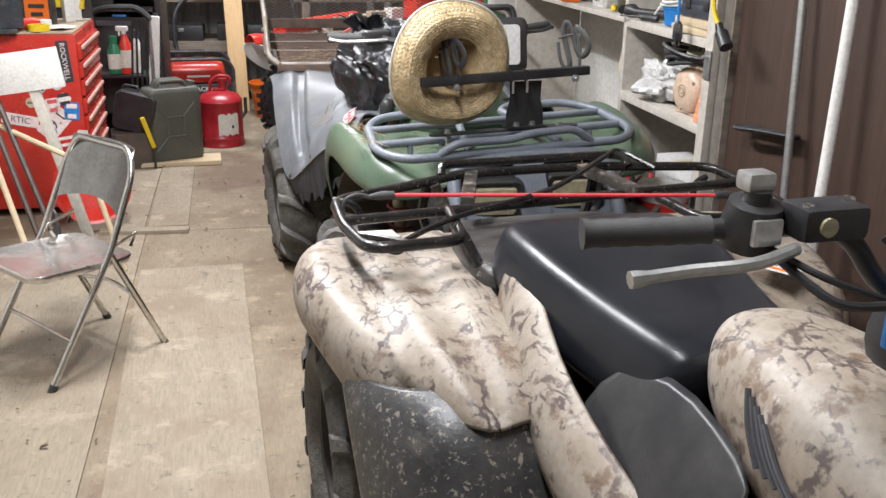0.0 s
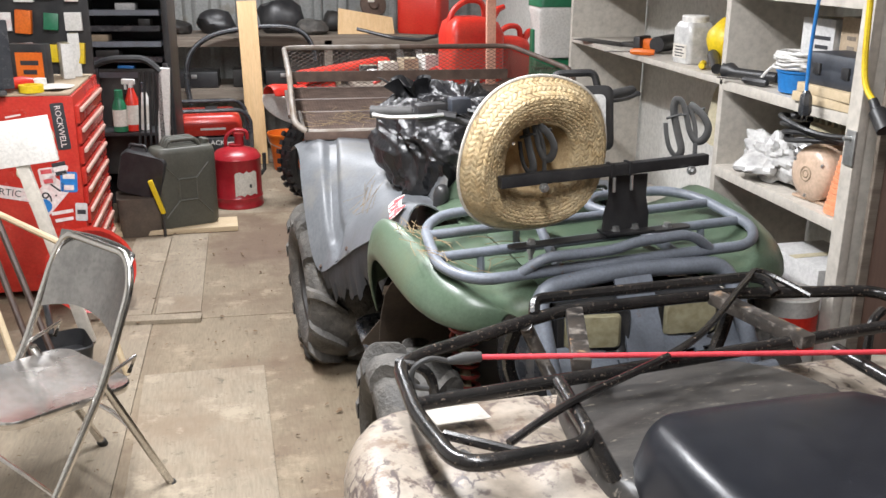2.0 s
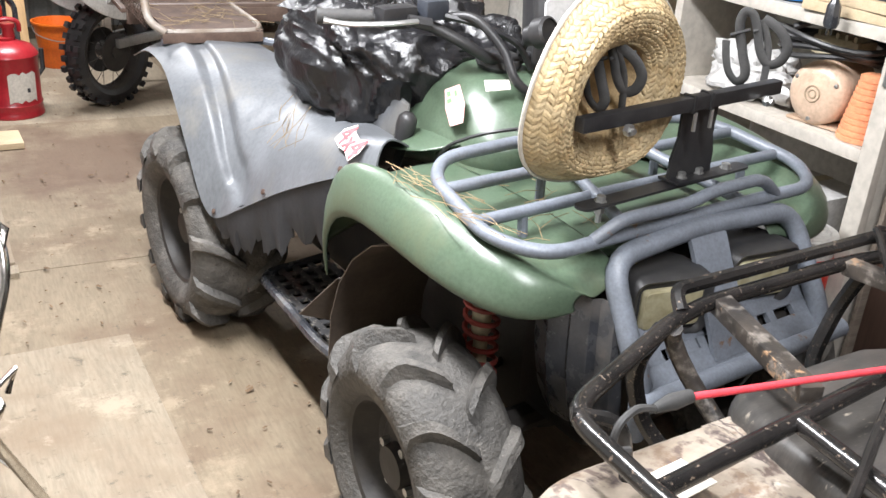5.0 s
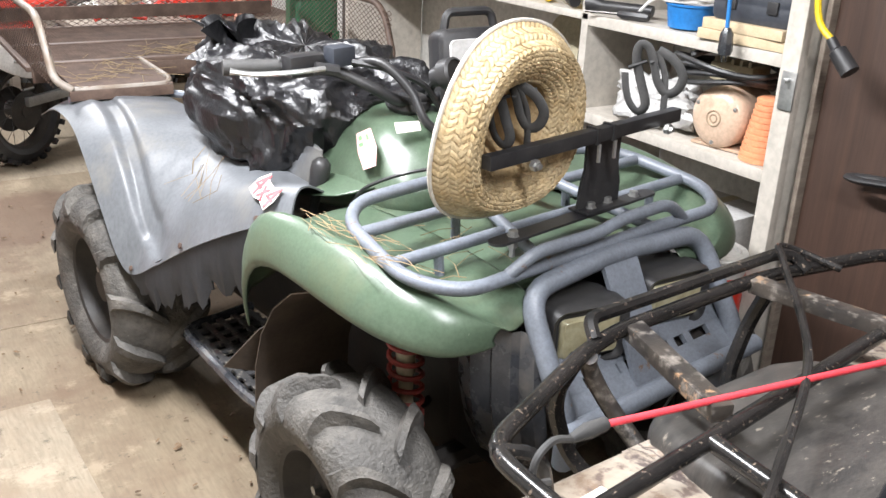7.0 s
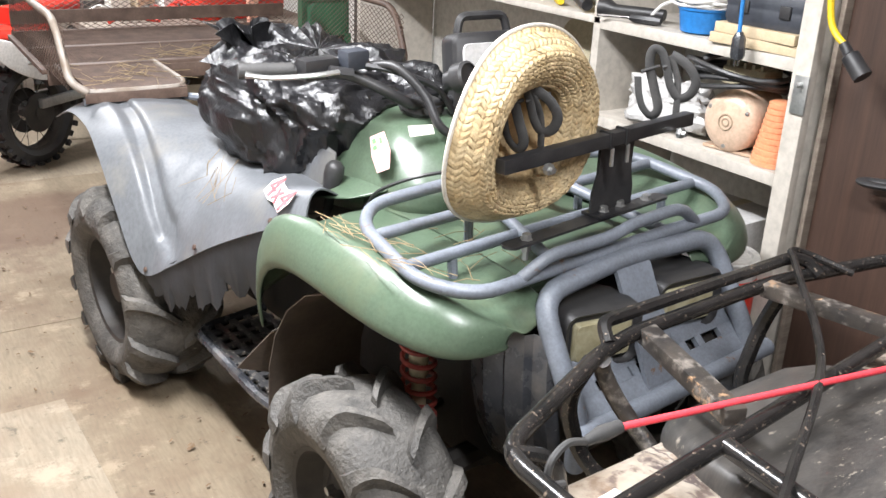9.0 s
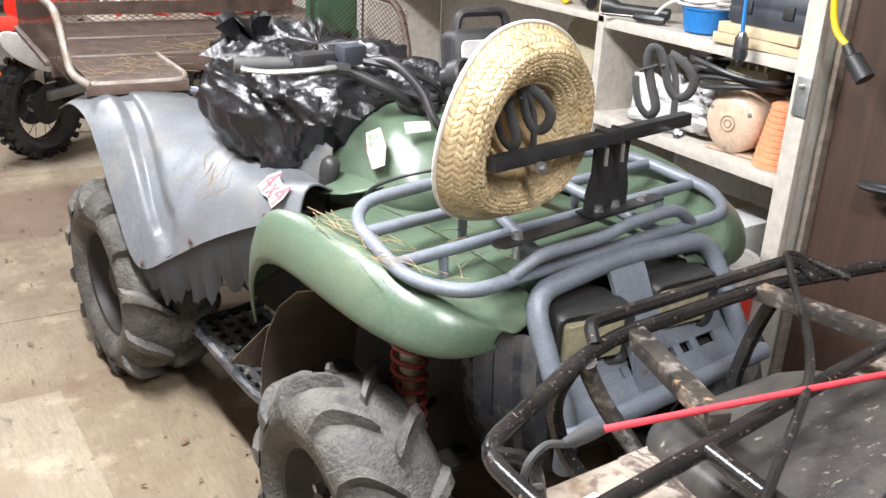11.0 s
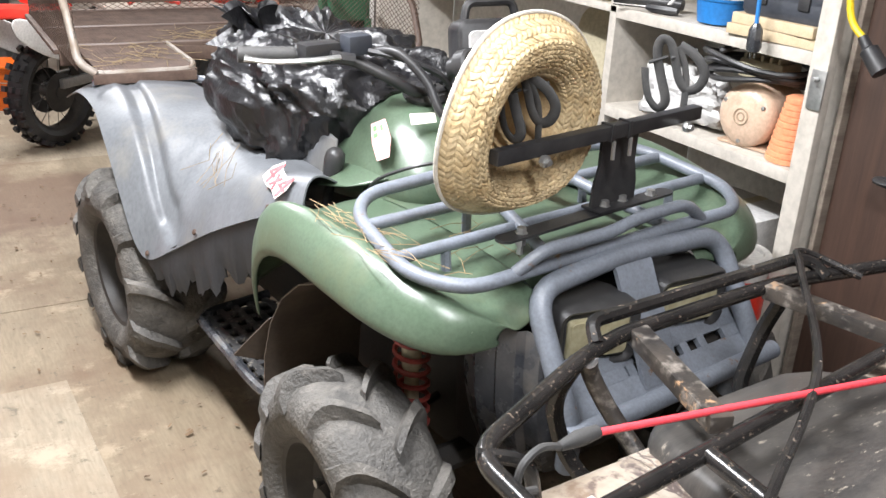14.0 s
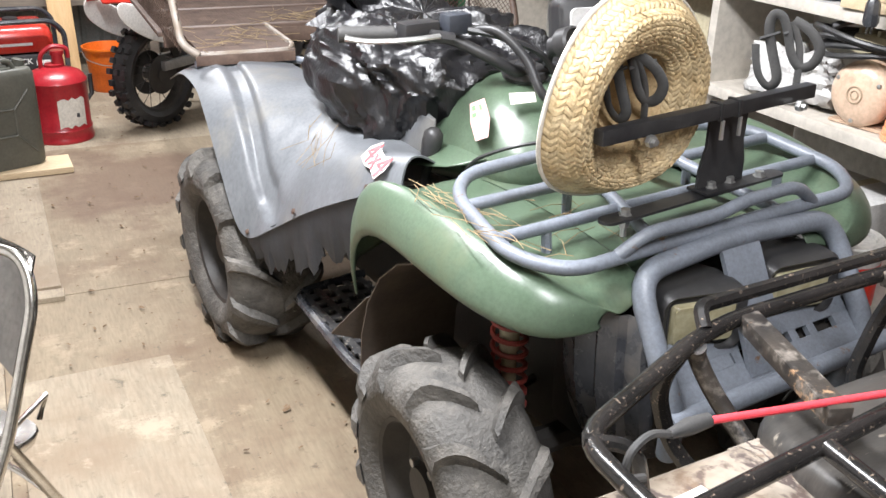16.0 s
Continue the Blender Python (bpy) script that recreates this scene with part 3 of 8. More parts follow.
def green_quad():
    Q = thing("quad_bike", pose(0.905, 2.28, 0, 0, -2.0, 6.0), "green and faded grey four-wheel quad bike with steel racks", "quad bike", "parked quad bikes")
    # front fender: crowned shell from side to side, with a lobe over each wheel
    for s in (-1, 1):
        stations = [  # b, outer l, outer z, crest l, crest z, inner z
            (0.560, 0.455, 0.500, 0.440, 0.590, 0.630),
            (0.535, 0.478, 0.595, 0.452, 0.710, 0.735),
            (0.490, 0.488, 0.678, 0.452, 0.792, 0.768),
            (0.430, 0.492, 0.722, 0.446, 0.828, 0.782),
            (0.340, 0.495, 0.740, 0.438, 0.842, 0.788),
            (0.230, 0.495, 0.735, 0.426, 0.840, 0.790),
            (0.120, 0.490, 0.724, 0.412, 0.828, 0.790),
            (0.030, 0.480, 0.716, 0.400, 0.812, 0.786),
            (-0.040, 0.455, 0.708, 0.385, 0.792, 0.776),
            (-0.085, 0.420, 0.702, 0.360, 0.770, 0.764),
            (-0.110, 0.370, 0.702, 0.325, 0.748, 0.750),
            (-0.120, 0.310, 0.708, 0.285, 0.730, 0.735),
        ]
        rows = []
        for b, ol, oz, cl, cz, iz in stations:
            row = []
            row.append((s * (ol - 0.012), b, oz - 0.012))
            for k in range(9):
                u = k / 8
                a = math.pi / 2 * u
                row.append((s * (cl + (ol - cl) * math.cos(a)), b, oz + (cz - oz) * math.sin(a)))
            w = min(1.0, max(0.0, (0.545 - b) / 0.1))
            for u in (0.15, 0.3, 0.5, 0.75, 1.0):
                l = cl + (0.20 - cl) * u
                dip = -0.018 * math.sin(math.pi * min(1, u * 1.6)) if u < 0.62 else 0
                row.append((s * l, b, cz + (iz - cz) * min(1, u * 2.2) + dip * w))
            if s > 0:  # the far lobe stands a little further out
                row = [(x + 0.045 * max(0, x - 0.2) / 0.28, y, z) for x, y, z in row]
            rows.append(row)
        part("front_fender", Geo().sheet(rows if s < 0 else [list(reversed(r)) for r in rows], 0.004), M_GREEN, Q, "glossy green plastic front fender with scuffs", sub=1, smooth=180)
    # middle plate under the rack
    rows = []
    for b in (-0.05, -0.03, 0.02, 0.1, 0.25, 0.40, 0.50):
        rows.append([(l, b, 0.772 + 0.012 * math.cos(l * 7) - (0.03 if b < -0.04 else 0) + (0.02 if b > 0.45 else 0)) for l in (-0.235, -0.16, -0.08, 0, 0.08, 0.16, 0.235)])
    part("front_deck", Geo().sheet([list(reversed(r)) for r in rows], 0.004), M_GREEN, Q, sub=1, smooth=180)
    # inner wheel well and torn brown flap
    for s in (-1, 1):
        rows = []
        for a in range(-30, 181, 15):
            t = radians(a)
            rows.append([(s * l, 0.15 + 0.395 * math.cos(t), 0.30 + 0.42 * math.sin(t)) for l in (0.20, 0.34, 0.455)])
        part("wheel_well", Geo().sheet(rows[:9], 0.003), M_BROWNPL, Q, "muddy brown inner fender")
        rows = [[(s * 0.43, 0.55, 0.49), (s * 0.38, 0.545, 0.50), (s * 0.22, 0.52, 0.52)], [(s * 0.465, 0.59, 0.43), (s * 0.40, 0.585, 0.40), (s * 0.23, 0.56, 0.40)],
                [(s * 0.49, 0.63, 0.375), (s * 0.40, 0.61, 0.34), (s * 0.25, 0.58, 0.30)]]
        part("mud_flap", Geo().sheet(rows, 0.003), M_BROWNPL, Q, "bent brown plastic mud flap")
    # front rack
    g = Geo()
    r = 0.0135
    cx = -0.003
    left = [(-0.11, 0.15, 0.846), (-0.055, 0.235, 0.856), (-0.12, 0.292, 0.862), (-0.325, 0.288, 0.857), (-0.392, 0.215, 0.848), (-0.422, 0.0, 0.820), (-0.355, -0.088, 0.807), (-0.20, -0.084, 0.808)]
    path = left + [(0.20, -0.084, 0.808)] + [(-p[0], p[1], p[2]) for p in reversed(left[:-1])]
    g.tube([(p[0] + cx, p[1], p[2]) for p in path], r, 12, fillet=0.085)
    for b, z, w in ((0.055, 0.824, 0.412), (0.175, 0.842, 0.397)):
        g.tube([(cx - w, b, z), (cx + w, b, z)], r * 0.92, 10)
    for s in (-1, 1):
        g.tube([(cx + s * 0.11, 0.15, 0.846), (cx + s * 0.155, -0.084, 0.806)], r * 0.92, 10)
        g.tube([(cx + s * 0.30, 0.055, 0.82), (cx + s * 0.30, 0.05, 0.77)], 0.010, 8)
        g.tube([(cx + s * 0.16, 0.175, 0.83), (cx + s * 0.16, 0.175, 0.775)], 0.010, 8)
    part("front_rack", g, M_STEEL, Q, "blue-grey painted tubular steel rack with rust")
    g = Geo().tube([(-0.255, -0.086, 0.812), (-0.205, -0.100, 0.848), (-0.03, -0.094, 0.842), (0.03, -0.094, 0.855), (0.175, -0.094, 0.858), (0.235, -0.086, 0.812)], 0.0125, 10, fillet=0.05)
    part("rack_rail", g, M_STEEL, Q)
    # bumper guard, leaning forward towards its foot
    g = Geo()
    g.tube([(-0.202, -0.20, 0.45), (-0.222, -0.225, 0.56), (-0.228, -0.165, 0.67), (-0.224, -0.105, 0.775), (0.0, -0.098, 0.792), (0.272, -0.105, 0.775), (0.280, -0.165, 0.67), (0.290, -0.225, 0.56), (0.25, -0.20, 0.45)], 0.021, 14, fillet=0.075)
    g.tube([(-0.245, -0.238, 0.548), (0.335, -0.238, 0.548)], 0.020, 12)
    part("bumper_guard", g, M_STEEL, Q, "thick blue-grey tubular bumper guard")
    rows = []
    for y, z in ((-0.098, 0.805), (-0.122, 0.775), (-0.145, 0.73), (-0.185, 0.655), (-0.225, 0.57)):
        rows.append([(l, y, z) for l in (-0.035, -0.022, 0.012, 0.046, 0.060)])
    part("centre_strut", Geo().sheet(rows, 0.010), M_STEEL, Q)
    # slotted skid plate
    m = pose(0.045, -0.186, 0.594, 42, 0, 0)
    g = Geo()
    for l in (-0.225, -0.135, -0.085, -0.035, 0.015, 0.065, 0.115, 0.215):
        g.box((l, 0, 0), (0.020 if abs(l) < 0.12 else 0.07, 0.026, 0.012), m)
    g.box((0.0, 0.036, 0), (0.52, 0.052, 0.012), m, bev=0.002)
    g.box((0.0, -0.036, 0), (0.52, 0.052, 0.012), m, bev=0.002)
    # added dark sheet: gives the shade seen through the slots
    part("skid_backing", Geo().box((0, 0, -0.022), (0.46, 0.06, 0.006), m), M_DARK, Q)
    part("skid_plate", g, M_STEEL, Q, "slotted blue-grey steel plate")
    # headlights
    for s in (-1, 1):
        m = pose(s * 0.125 + 0.026, -0.126, 0.676, 90 + 2, 0, -12 + s * 3)
        rings = []
        for d, k in ((0.11, 0.70), (0.05, 0.92), (0.0, 1.0), (-0.030, 1.0), (-0.040, 0.94), (-0.036, 0.86), (-0.030, 0.80)):
            rings.append([(x * k, y * k, -d) for x, y in rrect(0.176, 0.128, 0.026)])
        h = part("headlight", Geo().loft(rings), M_BLACKP, Q, "black rectangular headlight")
        h.matrix_local = m
        g = Geo().loft([[(x, y, 0.0) for x, y in rrect(0.132, 0.086, 0.010)], [(x, y, 0.034) for x, y in rrect(0.130, 0.084, 0.010)], [(x * 0.9, y * 0.9, 0.041) for x, y in rrect(0.130, 0.084, 0.010)]])
        part("lens", g, M_LENS, h, "yellowed ribbed lens")
    # dark side panels below the fender, radiator and frame
    for s in (-1, 1):
        rows = []
        for z, dl, db in ((0.71, 0.0, 0.0), (0.64, 0.012, -0.012), (0.56, 0.016, -0.02), (0.48, -0.004, -0.012), (0.40, -0.04, 0.01)):
            rows.append([(s * (l + dl), b + db, z) for l, b in ((0.215, -0.155), (0.238, -0.148), (0.246, -0.118), (0.262, -0.112), (0.272, -0.075), (0.268, -0.066), (0.276, -0.02), (0.255, 0.04))])
        part("side_panel", Geo().sheet(rows, 0.004), M_GREY2, Q, "scuffed dark grey lower side panel", smooth=25)
    g = Geo().box((0, 0.02, 0.52), (0.44, 0.22, 0.36), bev=0.03)
    part("radiator", g, M_DARK, Q, "dark radiator behind the bumper")
    g = Geo().box((0, 0.75, 0.40), (0.34, 1.30, 0.34), bev=0.05)
    for y, r in ((0.115, 0.03), (1.39, 0.035)):
        part("axle", Geo().tube([(-0.5, y, 0.295), (0.5, y, 0.295)], r, 8), M_DARK, Q)
    for s in (-1, 1):
        part("control_arm", Geo().tube([(s * 0.15, 0.12, 0.30), (s * 0.40, 0.20, 0.27)], 0.015, 8), M_DARK, Q)
        part("control_arm", Geo().tube([(s * 0.15, 0.32, 0.30), (s * 0.40, 0.24, 0.27)], 0.015, 8), M_DARK, Q)
        part("tie_rod", Geo().tube([(s * 0.15, 0.25, 0.36), (s * 0.36, 0.22, 0.33)], 0.010, 8), M_DARK, Q)
    part("chassis", g, M_DARK, Q, "oily dark engine and frame")
    # shock absorbers
    for s in (-1, 1):
        a, b = Vector((s * 0.325, 0.128, 0.635)), Vector((s * 0.318, 0.135, 0.36))
        e = part("damper", Geo().tube([a, a.lerp(b, 0.35), a.lerp(b, 0.36), b], [0.020, 0.020, 0.015, 0.015], 12), M_TANPL, Q, "dusty shock absorber body")
        pts = []
        for k in range(8 * 14 + 1):
            u = k / (8 * 14)
            p = a.lerp(b, 0.05 + 0.9 * u)
            w = 2 * math.pi * u * 8
            pts.append((p.x + 0.034 * math.cos(w), p.y + 0.034 * math.sin(w), p.z))
        part("spring", Geo().tube(pts, 0.0055, 6), M_SPRING, e, "faded red coil spring")
    # wheels
    for s in (-1, 1):
        wheel(Q, s * 0.470, 0.118, 0.284, 0.215, s, turn=-3, spin=0.11)
        wheel(Q, s * 0.43, 1.39, 0.305, 0.27, s, spin=0.3)
    # footrests
    for s in (-1, 1):
        g = Geo()
        g.tube([(s * 0.20, 0.42, 0.285), (s * 0.425, 0.44, 0.285), (s * 0.445, 0.62, 0.285), (s * 0.42, 1.03, 0.285), (s * 0.20, 1.05, 0.285)], 0.014, 8, fillet=0.06)
        rest = part("footrest", g, M_GREY2, Q, "dark slotted footrest")
        # dark sheet added under the slats, in place of shade in the holes
        part("tray", Geo().box((s * 0.315, 0.735, 0.268), (0.225, 0.60, 0.006), bev=0.002), M_DARK, rest)
        for k in range(12):
            part("slat", Geo().box((s * 0.315, 0.47 + k * 0.047, 0.285), (0.215, 0.022, 0.010), bev=0.002), M_MUD, rest)
        for k in range(5):
            part("bar", Geo().box((s * (0.225 + k * 0.045), 0.735, 0.2852), (0.020, 0.58, 0.010), bev=0.002), M_MUD, rest)
    # tank and cowl
    rings = []
    for b, w, z0, z1 in ((0.31, 0.10, 0.77, 0.845), (0.345, 0.15, 0.76, 0.875), (0.40, 0.185, 0.75, 0.918), (0.47, 0.205, 0.74, 0.952), (0.56, 0.212, 0.72, 0.960), (0.66, 0.205, 0.70, 0.945), (0.78, 0.18, 0.69, 0.90), (0.88, 0.15, 0.68, 0.86), (0.94, 0.12, 0.68, 0.81)):
        half = [(0.0, z1), (0.30 * w, z1 - 0.002), (0.52 * w, z1 - 0.012), (0.70 * w, z1 - 0.040), (0.86 * w, z0 + 0.62 * (z1 - z0)), (w, z0 + 0.40 * (z1 - z0)), (1.03 * w, z0 + 0.15 * (z1 - z0)), (w, z0)]
        rings.append([(x, b, z) for x, z in half] + [(-x, b, z) for x, z in reversed(half[1:])])
    part("tank_cowl", Geo().loft(rings), M_GREEN, Q, "scratched green plastic tank cover", sub=1, smooth=180)
    for s in (-1, 1):
        pts = spline([(s * 0.225, 0.47, 0.775), (s * 0.218, 0.43, 0.82), (s * 0.195, 0.385, 0.85), (s * 0.16, 0.34, 0.872), (s * 0.10, 0.31, 0.88)], 5)
        part("cowl_seam", Geo().tube(pts, 0.0045, 6), M_BLACKP, Q)
    for s in (-1, 1):
        rows = [[(s * 0.19, 0.60, 0.88), (s * 0.215, 0.68, 0.87), (s * 0.19, 0.80, 0.86)], [(s * 0.225, 0.60, 0.80), (s * 0.245, 0.70, 0.78), (s * 0.225, 0.83, 0.77)], [(s * 0.24, 0.60, 0.70), (s * 0.26, 0.70, 0.68), (s * 0.25, 0.85, 0.66)]]
        part("knee_panel", Geo().sheet(rows, 0.004), M_GREY, Q, sub=1)
        rows = [[(s * 0.12, 0.40, 0.83), (s * 0.20, 0.42, 0.82), (s * 0.27, 0.47, 0.80)], [(s * 0.12, 0.50, 0.86), (s * 0.21, 0.52, 0.83), (s * 0.29, 0.55, 0.79)], [(s * 0.16, 0.60, 0.82), (s * 0.24, 0.62, 0.80), (s * 0.30, 0.64, 0.76)]]
        part("cowl_side", Geo().sheet(rows, 0.004), M_GREEN, Q, sub=1)
    g = Geo().tube([(-0.255, 0.60, 0.70), (-0.245, 0.575, 0.79)], [0.011, 0.013], 10)
    g.lathe([(0.012, 0), (0.020, 0.02), (0.024, 0.055), (0.022, 0.075), (0.012, 0.086), (0, 0.088)], 14, pose(-0.247, 0.58, 0.775, 8, 8, 0))
    part("shift_lever", g, M_BLACKP, Q, "black shift lever with a knob")
    # seat
    rings = []
    for b, w, z in ((0.84, 0.10, 0.80), (0.90, 0.13, 0.83), (1.1, 0.15, 0.83), (1.35, 0.17, 0.85), (1.5, 0.16, 0.85), (1.55, 0.12, 0.83)):
        rings.append([(x, b, z - 0.07 + y) for x, y in rrect(2 * w, 0.14, 0.05, 4)])
    part("seat", Geo().loft(rings), M_VINYL, Q, "black vinyl seat", sub=1, smooth=180)
    # rear fenders
    for s in (-1, 1):
        outer = spline([(0.372, 0.475, 0.772), (0.418, 0.63, 0.705), (0.455, 0.80, 0.62), (0.490, 0.97, 0.52), (0.520, 1.075, 0.462), (0.540, 1.12, 0.50), (0.545, 1.19, 0.62), (0.535, 1.31, 0.735), (0.515, 1.45, 0.785), (0.505, 1.62, 0.79), (0.50, 1.78, 0.74)], 6)
        inner = spline([(0.255, 0.52, 0.790), (0.240, 0.67, 0.785), (0.225, 0.82, 0.78), (0.215, 0.95, 0.79), (0.205, 1.05, 0.80), (0.20, 1.12, 0.81), (0.195, 1.20, 0.805), (0.19, 1.32, 0.80), (0.19, 1.46, 0.80), (0.19, 1.62, 0.80), (0.19, 1.78, 0.76)], 6)

        def puff(u, v):
            k = math.sin(math.pi * v)
            # pressed groove running from the lower edge up to the seat
            vc = 0.06 + 0.21 * min(1, (u - 0.29) / 0.09) + 0.21 * max(0, (u - 0.38) / 0.40)
            d = abs(v - vc) / 0.070
            k2 = max(0, min(1, (1.7 - d) / 1.2))
            groove = -0.017 * k2 * k2 * (3 - 2 * k2) * min(1, (u - 0.285) / 0.04) if u > 0.285 else 0
            top = 1 - 0.6 * max(0, u - 0.6) / 0.4
            return (s * (0.045 * k * (0.4 + 0.6 * min(1, u * 2)) + groove * 0.7), -0.03 * k * max(0, 1 - abs(u - 0.5) * 2.2) - groove * 0.6, 0.045 * k * top + groove * 0.8)
        rows = coons([(s * p.x, p.y, p.z) for p in outer], [(s * p.x, p.y, p.z) for p in inner], 80, puff)
        if s > 0:
            rows = [list(reversed(r)) for r in rows]
        part("rear_fender", Geo().sheet(rows, 0.004), M_GREY, Q, "faded blue-grey plastic rear fender with rivets", smooth=60)
        # torn lower flap
        rng = random.Random(3)
        top = [a.lerp(b, k / 3) for a, b in zip(outer[:26], outer[1:27]) for k in range(3)]
        rows = [[], [], []]
        for k, p in enumerate(top):
            u = k / (len(top) - 1)
            depth = 0.165 * math.sin(math.pi * min(1, 0.12 + u * 0.88)) ** 0.6 * (0.80 + 0.22 * math.sin(k * 0.55) * math.sin(k * 0.21 + 1) + 0.16 * rng.random())
            rows[0].append((s * (p.x - 0.006), p.y, p.z + 0.012))
            rows[1].append((s * (p.x - 0.006), p.y + 0.004, p.z - depth * 0.5))
            rows[2].append((s * (p.x - 0.012 - 0.01 * rng.random()), p.y + 0.010, p.z - depth))
        part("fender_flap", Geo().sheet(rows, 0.003), M_FLAP, Q, "torn dark rubber flap under the fender")
        for k in (4, 14, 24):
            p = outer[k]
            part("rivet", Geo().lathe([(0.008, 0), (0.007, 0.004), (0, 0.006)], 8, pose(s * (p.x + 0.004), p.y + 0.004, p.z + 0.018, 0, s * 70, 0)), M_RUST, Q)
    rear_basket(Q)
    handlebar(Q)
    gun_rack(Q)
    stickers(Q)
    return Q


def lattice(g, w, h, cell, t, m, hh=0.5):
    """Expanded metal: crossing slanted strips over w by h."""
    ch = cell * hh
    nx, ny = int(w / cell), int(h / ch)
    cw, chh = w / nx, h / ny
    for i in range(nx):
        for j in range(ny):
            x, y = i * cw, j * chh
            for p, q in (((x, y + chh / 2), (x + cw / 2, y)), ((x + cw / 2, y), (x + cw, y + chh / 2)), ((x + cw, y + chh / 2), (x + cw / 2, y + chh)), ((x + cw / 2, y + chh), (x, y + chh / 2))):
                d = Vector((q[0] - p[0], q[1] - p[1], 0)).normalized()
                n = Vector((-d.y, d.x, 0)) * t
                a, b = Vector((*p, 0)), Vector((*q, 0))
                g.add([a + n, a - n, b - n, b + n, a + Vector((0, 0, t * 1.5)), b + Vector((0, 0, t * 1.5))], [(0, 1, 2, 3), (0, 3, 5, 4), (1, 4, 5, 2)], m)


def rear_basket(Q):
    e = new("rear_basket")
    e.parent = Q
    e.matrix_local = pose(0.905, 2.28, 0, 0, -2.0, 6.0).inverted() @ pose(0.245, 3.775, 0, 0, 0, -1.0) @ pose(0.515, -1.585, -0.005)
    tagged(e, "rusty expanded-metal rear basket strewn with hay")
    z = 0.845
    X = 0.555
    g = Geo()
    # front wings and tray floor
    for s in (-1, 1):
        x0 = -0.50 if s < 0 else 0.215
        lattice(g, 0.285, 0.43, 0.020, 0.0012, pose(x0, 1.585, z))
    lattice(g, 2 * X, 0.72, 0.026, 0.0014, pose(-X, 2.0, z))
    part("mesh_floor", g, M_RUST, e, "brown expanded metal mesh")
    g = Geo()
    H = 0.20
    lattice(g, 2 * X, H, 0.034, 0.0013, pose(-X, 2.72, z, 90, 0, 0))
    for s in (-1, 1):
        lattice(g, 1.1, H * 0.92, 0.034, 0.0013, pose(s * X, 1.62, z, 90, 0, 90))
    part("mesh_side", g, M_RUST, e)
    r = 0.012
    for s in (-1, 1):
        g = Geo()
        g.tube([(s * X * 0.92, 1.585, z), (s * X, 1.60, z + 0.03), (s * (X + 0.01), 1.70, z + H), (s * (X + 0.01), 2.72, z + H), (0, 2.72, z + H)], r, 10, fillet=0.09)
        part("top_rail", g, M_PALERAIL if s < 0 else M_RUST, e, "bent top rail with worn paint")
    g = Geo()
    for s in (-1, 1):
        g = Geo()
        g.tube([(s * X * 0.94, 2.02, z), (s * X * 0.94, 1.585, z), (s * 0.235, 1.585, z), (s * 0.205, 1.66, z), (s * 0.205, 2.02, z)], 0.009, 8, fillet=0.05)
        part("wing_rim", g, M_PALERAIL, e)
        part("wing_lip", Geo().box((s * 0.37, 1.578, z - 0.016), (0.30, 0.008, 0.03), bev=0.002), M_RUST, e)
    g = Geo()
    for b in (2.0, 2.35, 2.72):
        g.box((0, b, z - 0.004), (2 * X, 0.034, 0.022), bev=0.003)
    g.box((0, 1.985, z - 0.03), (2 * X, 0.012, 0.05), bev=0.003)
    for s in (-1, 0, 1):
        g.box((s * X, 2.36, z - 0.012), (0.03, 0.74, 0.016), bev=0.003)
    g.box((0, 2.72, z + 0.06), (2 * X, 0.012, 0.05))
    part("tray_frame", g, M_RUST, e)
    g = Geo()
    for s in (-1, 1):
        g.tube([(s * 0.52, 1.60, z - 0.03), (s * 0.22, 1.615, z - 0.035), (s * 0.16, 1.50, z - 0.03), (s * 0.12, 1.49, z - 0.03)], 0.012, 8, fillet=0.05)
        g.tube([(s * 0.22, 1.62, z - 0.02), (s * 0.22, 2.6, z - 0.02)], 0.012, 8)
    part("carrier_bar", g, M_STEEL, e)
    rng = random.Random(8)
    g = Geo()
    for k in range(240):
        if rng.random() < 0.55:
            x, y = rng.gauss(0.02, 0.12), rng.gauss(2.05, 0.10)
        else:
            x, y = (rng.gauss(-0.34, 0.09), rng.gauss(1.80, 0.12)) if rng.random() < 0.5 else (rng.gauss(0.46, 0.06), rng.gauss(1.85, 0.14))
        if abs(x) > 0.53 or y < 1.6 or y > 2.7 or (abs(x) < 0.22 and y < 2.0):
            continue
        a, L = rng.uniform(0, 6.28), rng.uniform(0.03, 0.12)
        g.tube([(x, y, z + 0.006), (x + L * math.cos(a), y + L * math.sin(a), z + 0.006 + rng.uniform(0, 0.015))], 0.0009, 4)
    h = part("hay", g, M_HAY, e, "scattered dry hay stalks", smooth=0)
    tagged(h, kind="stuff")


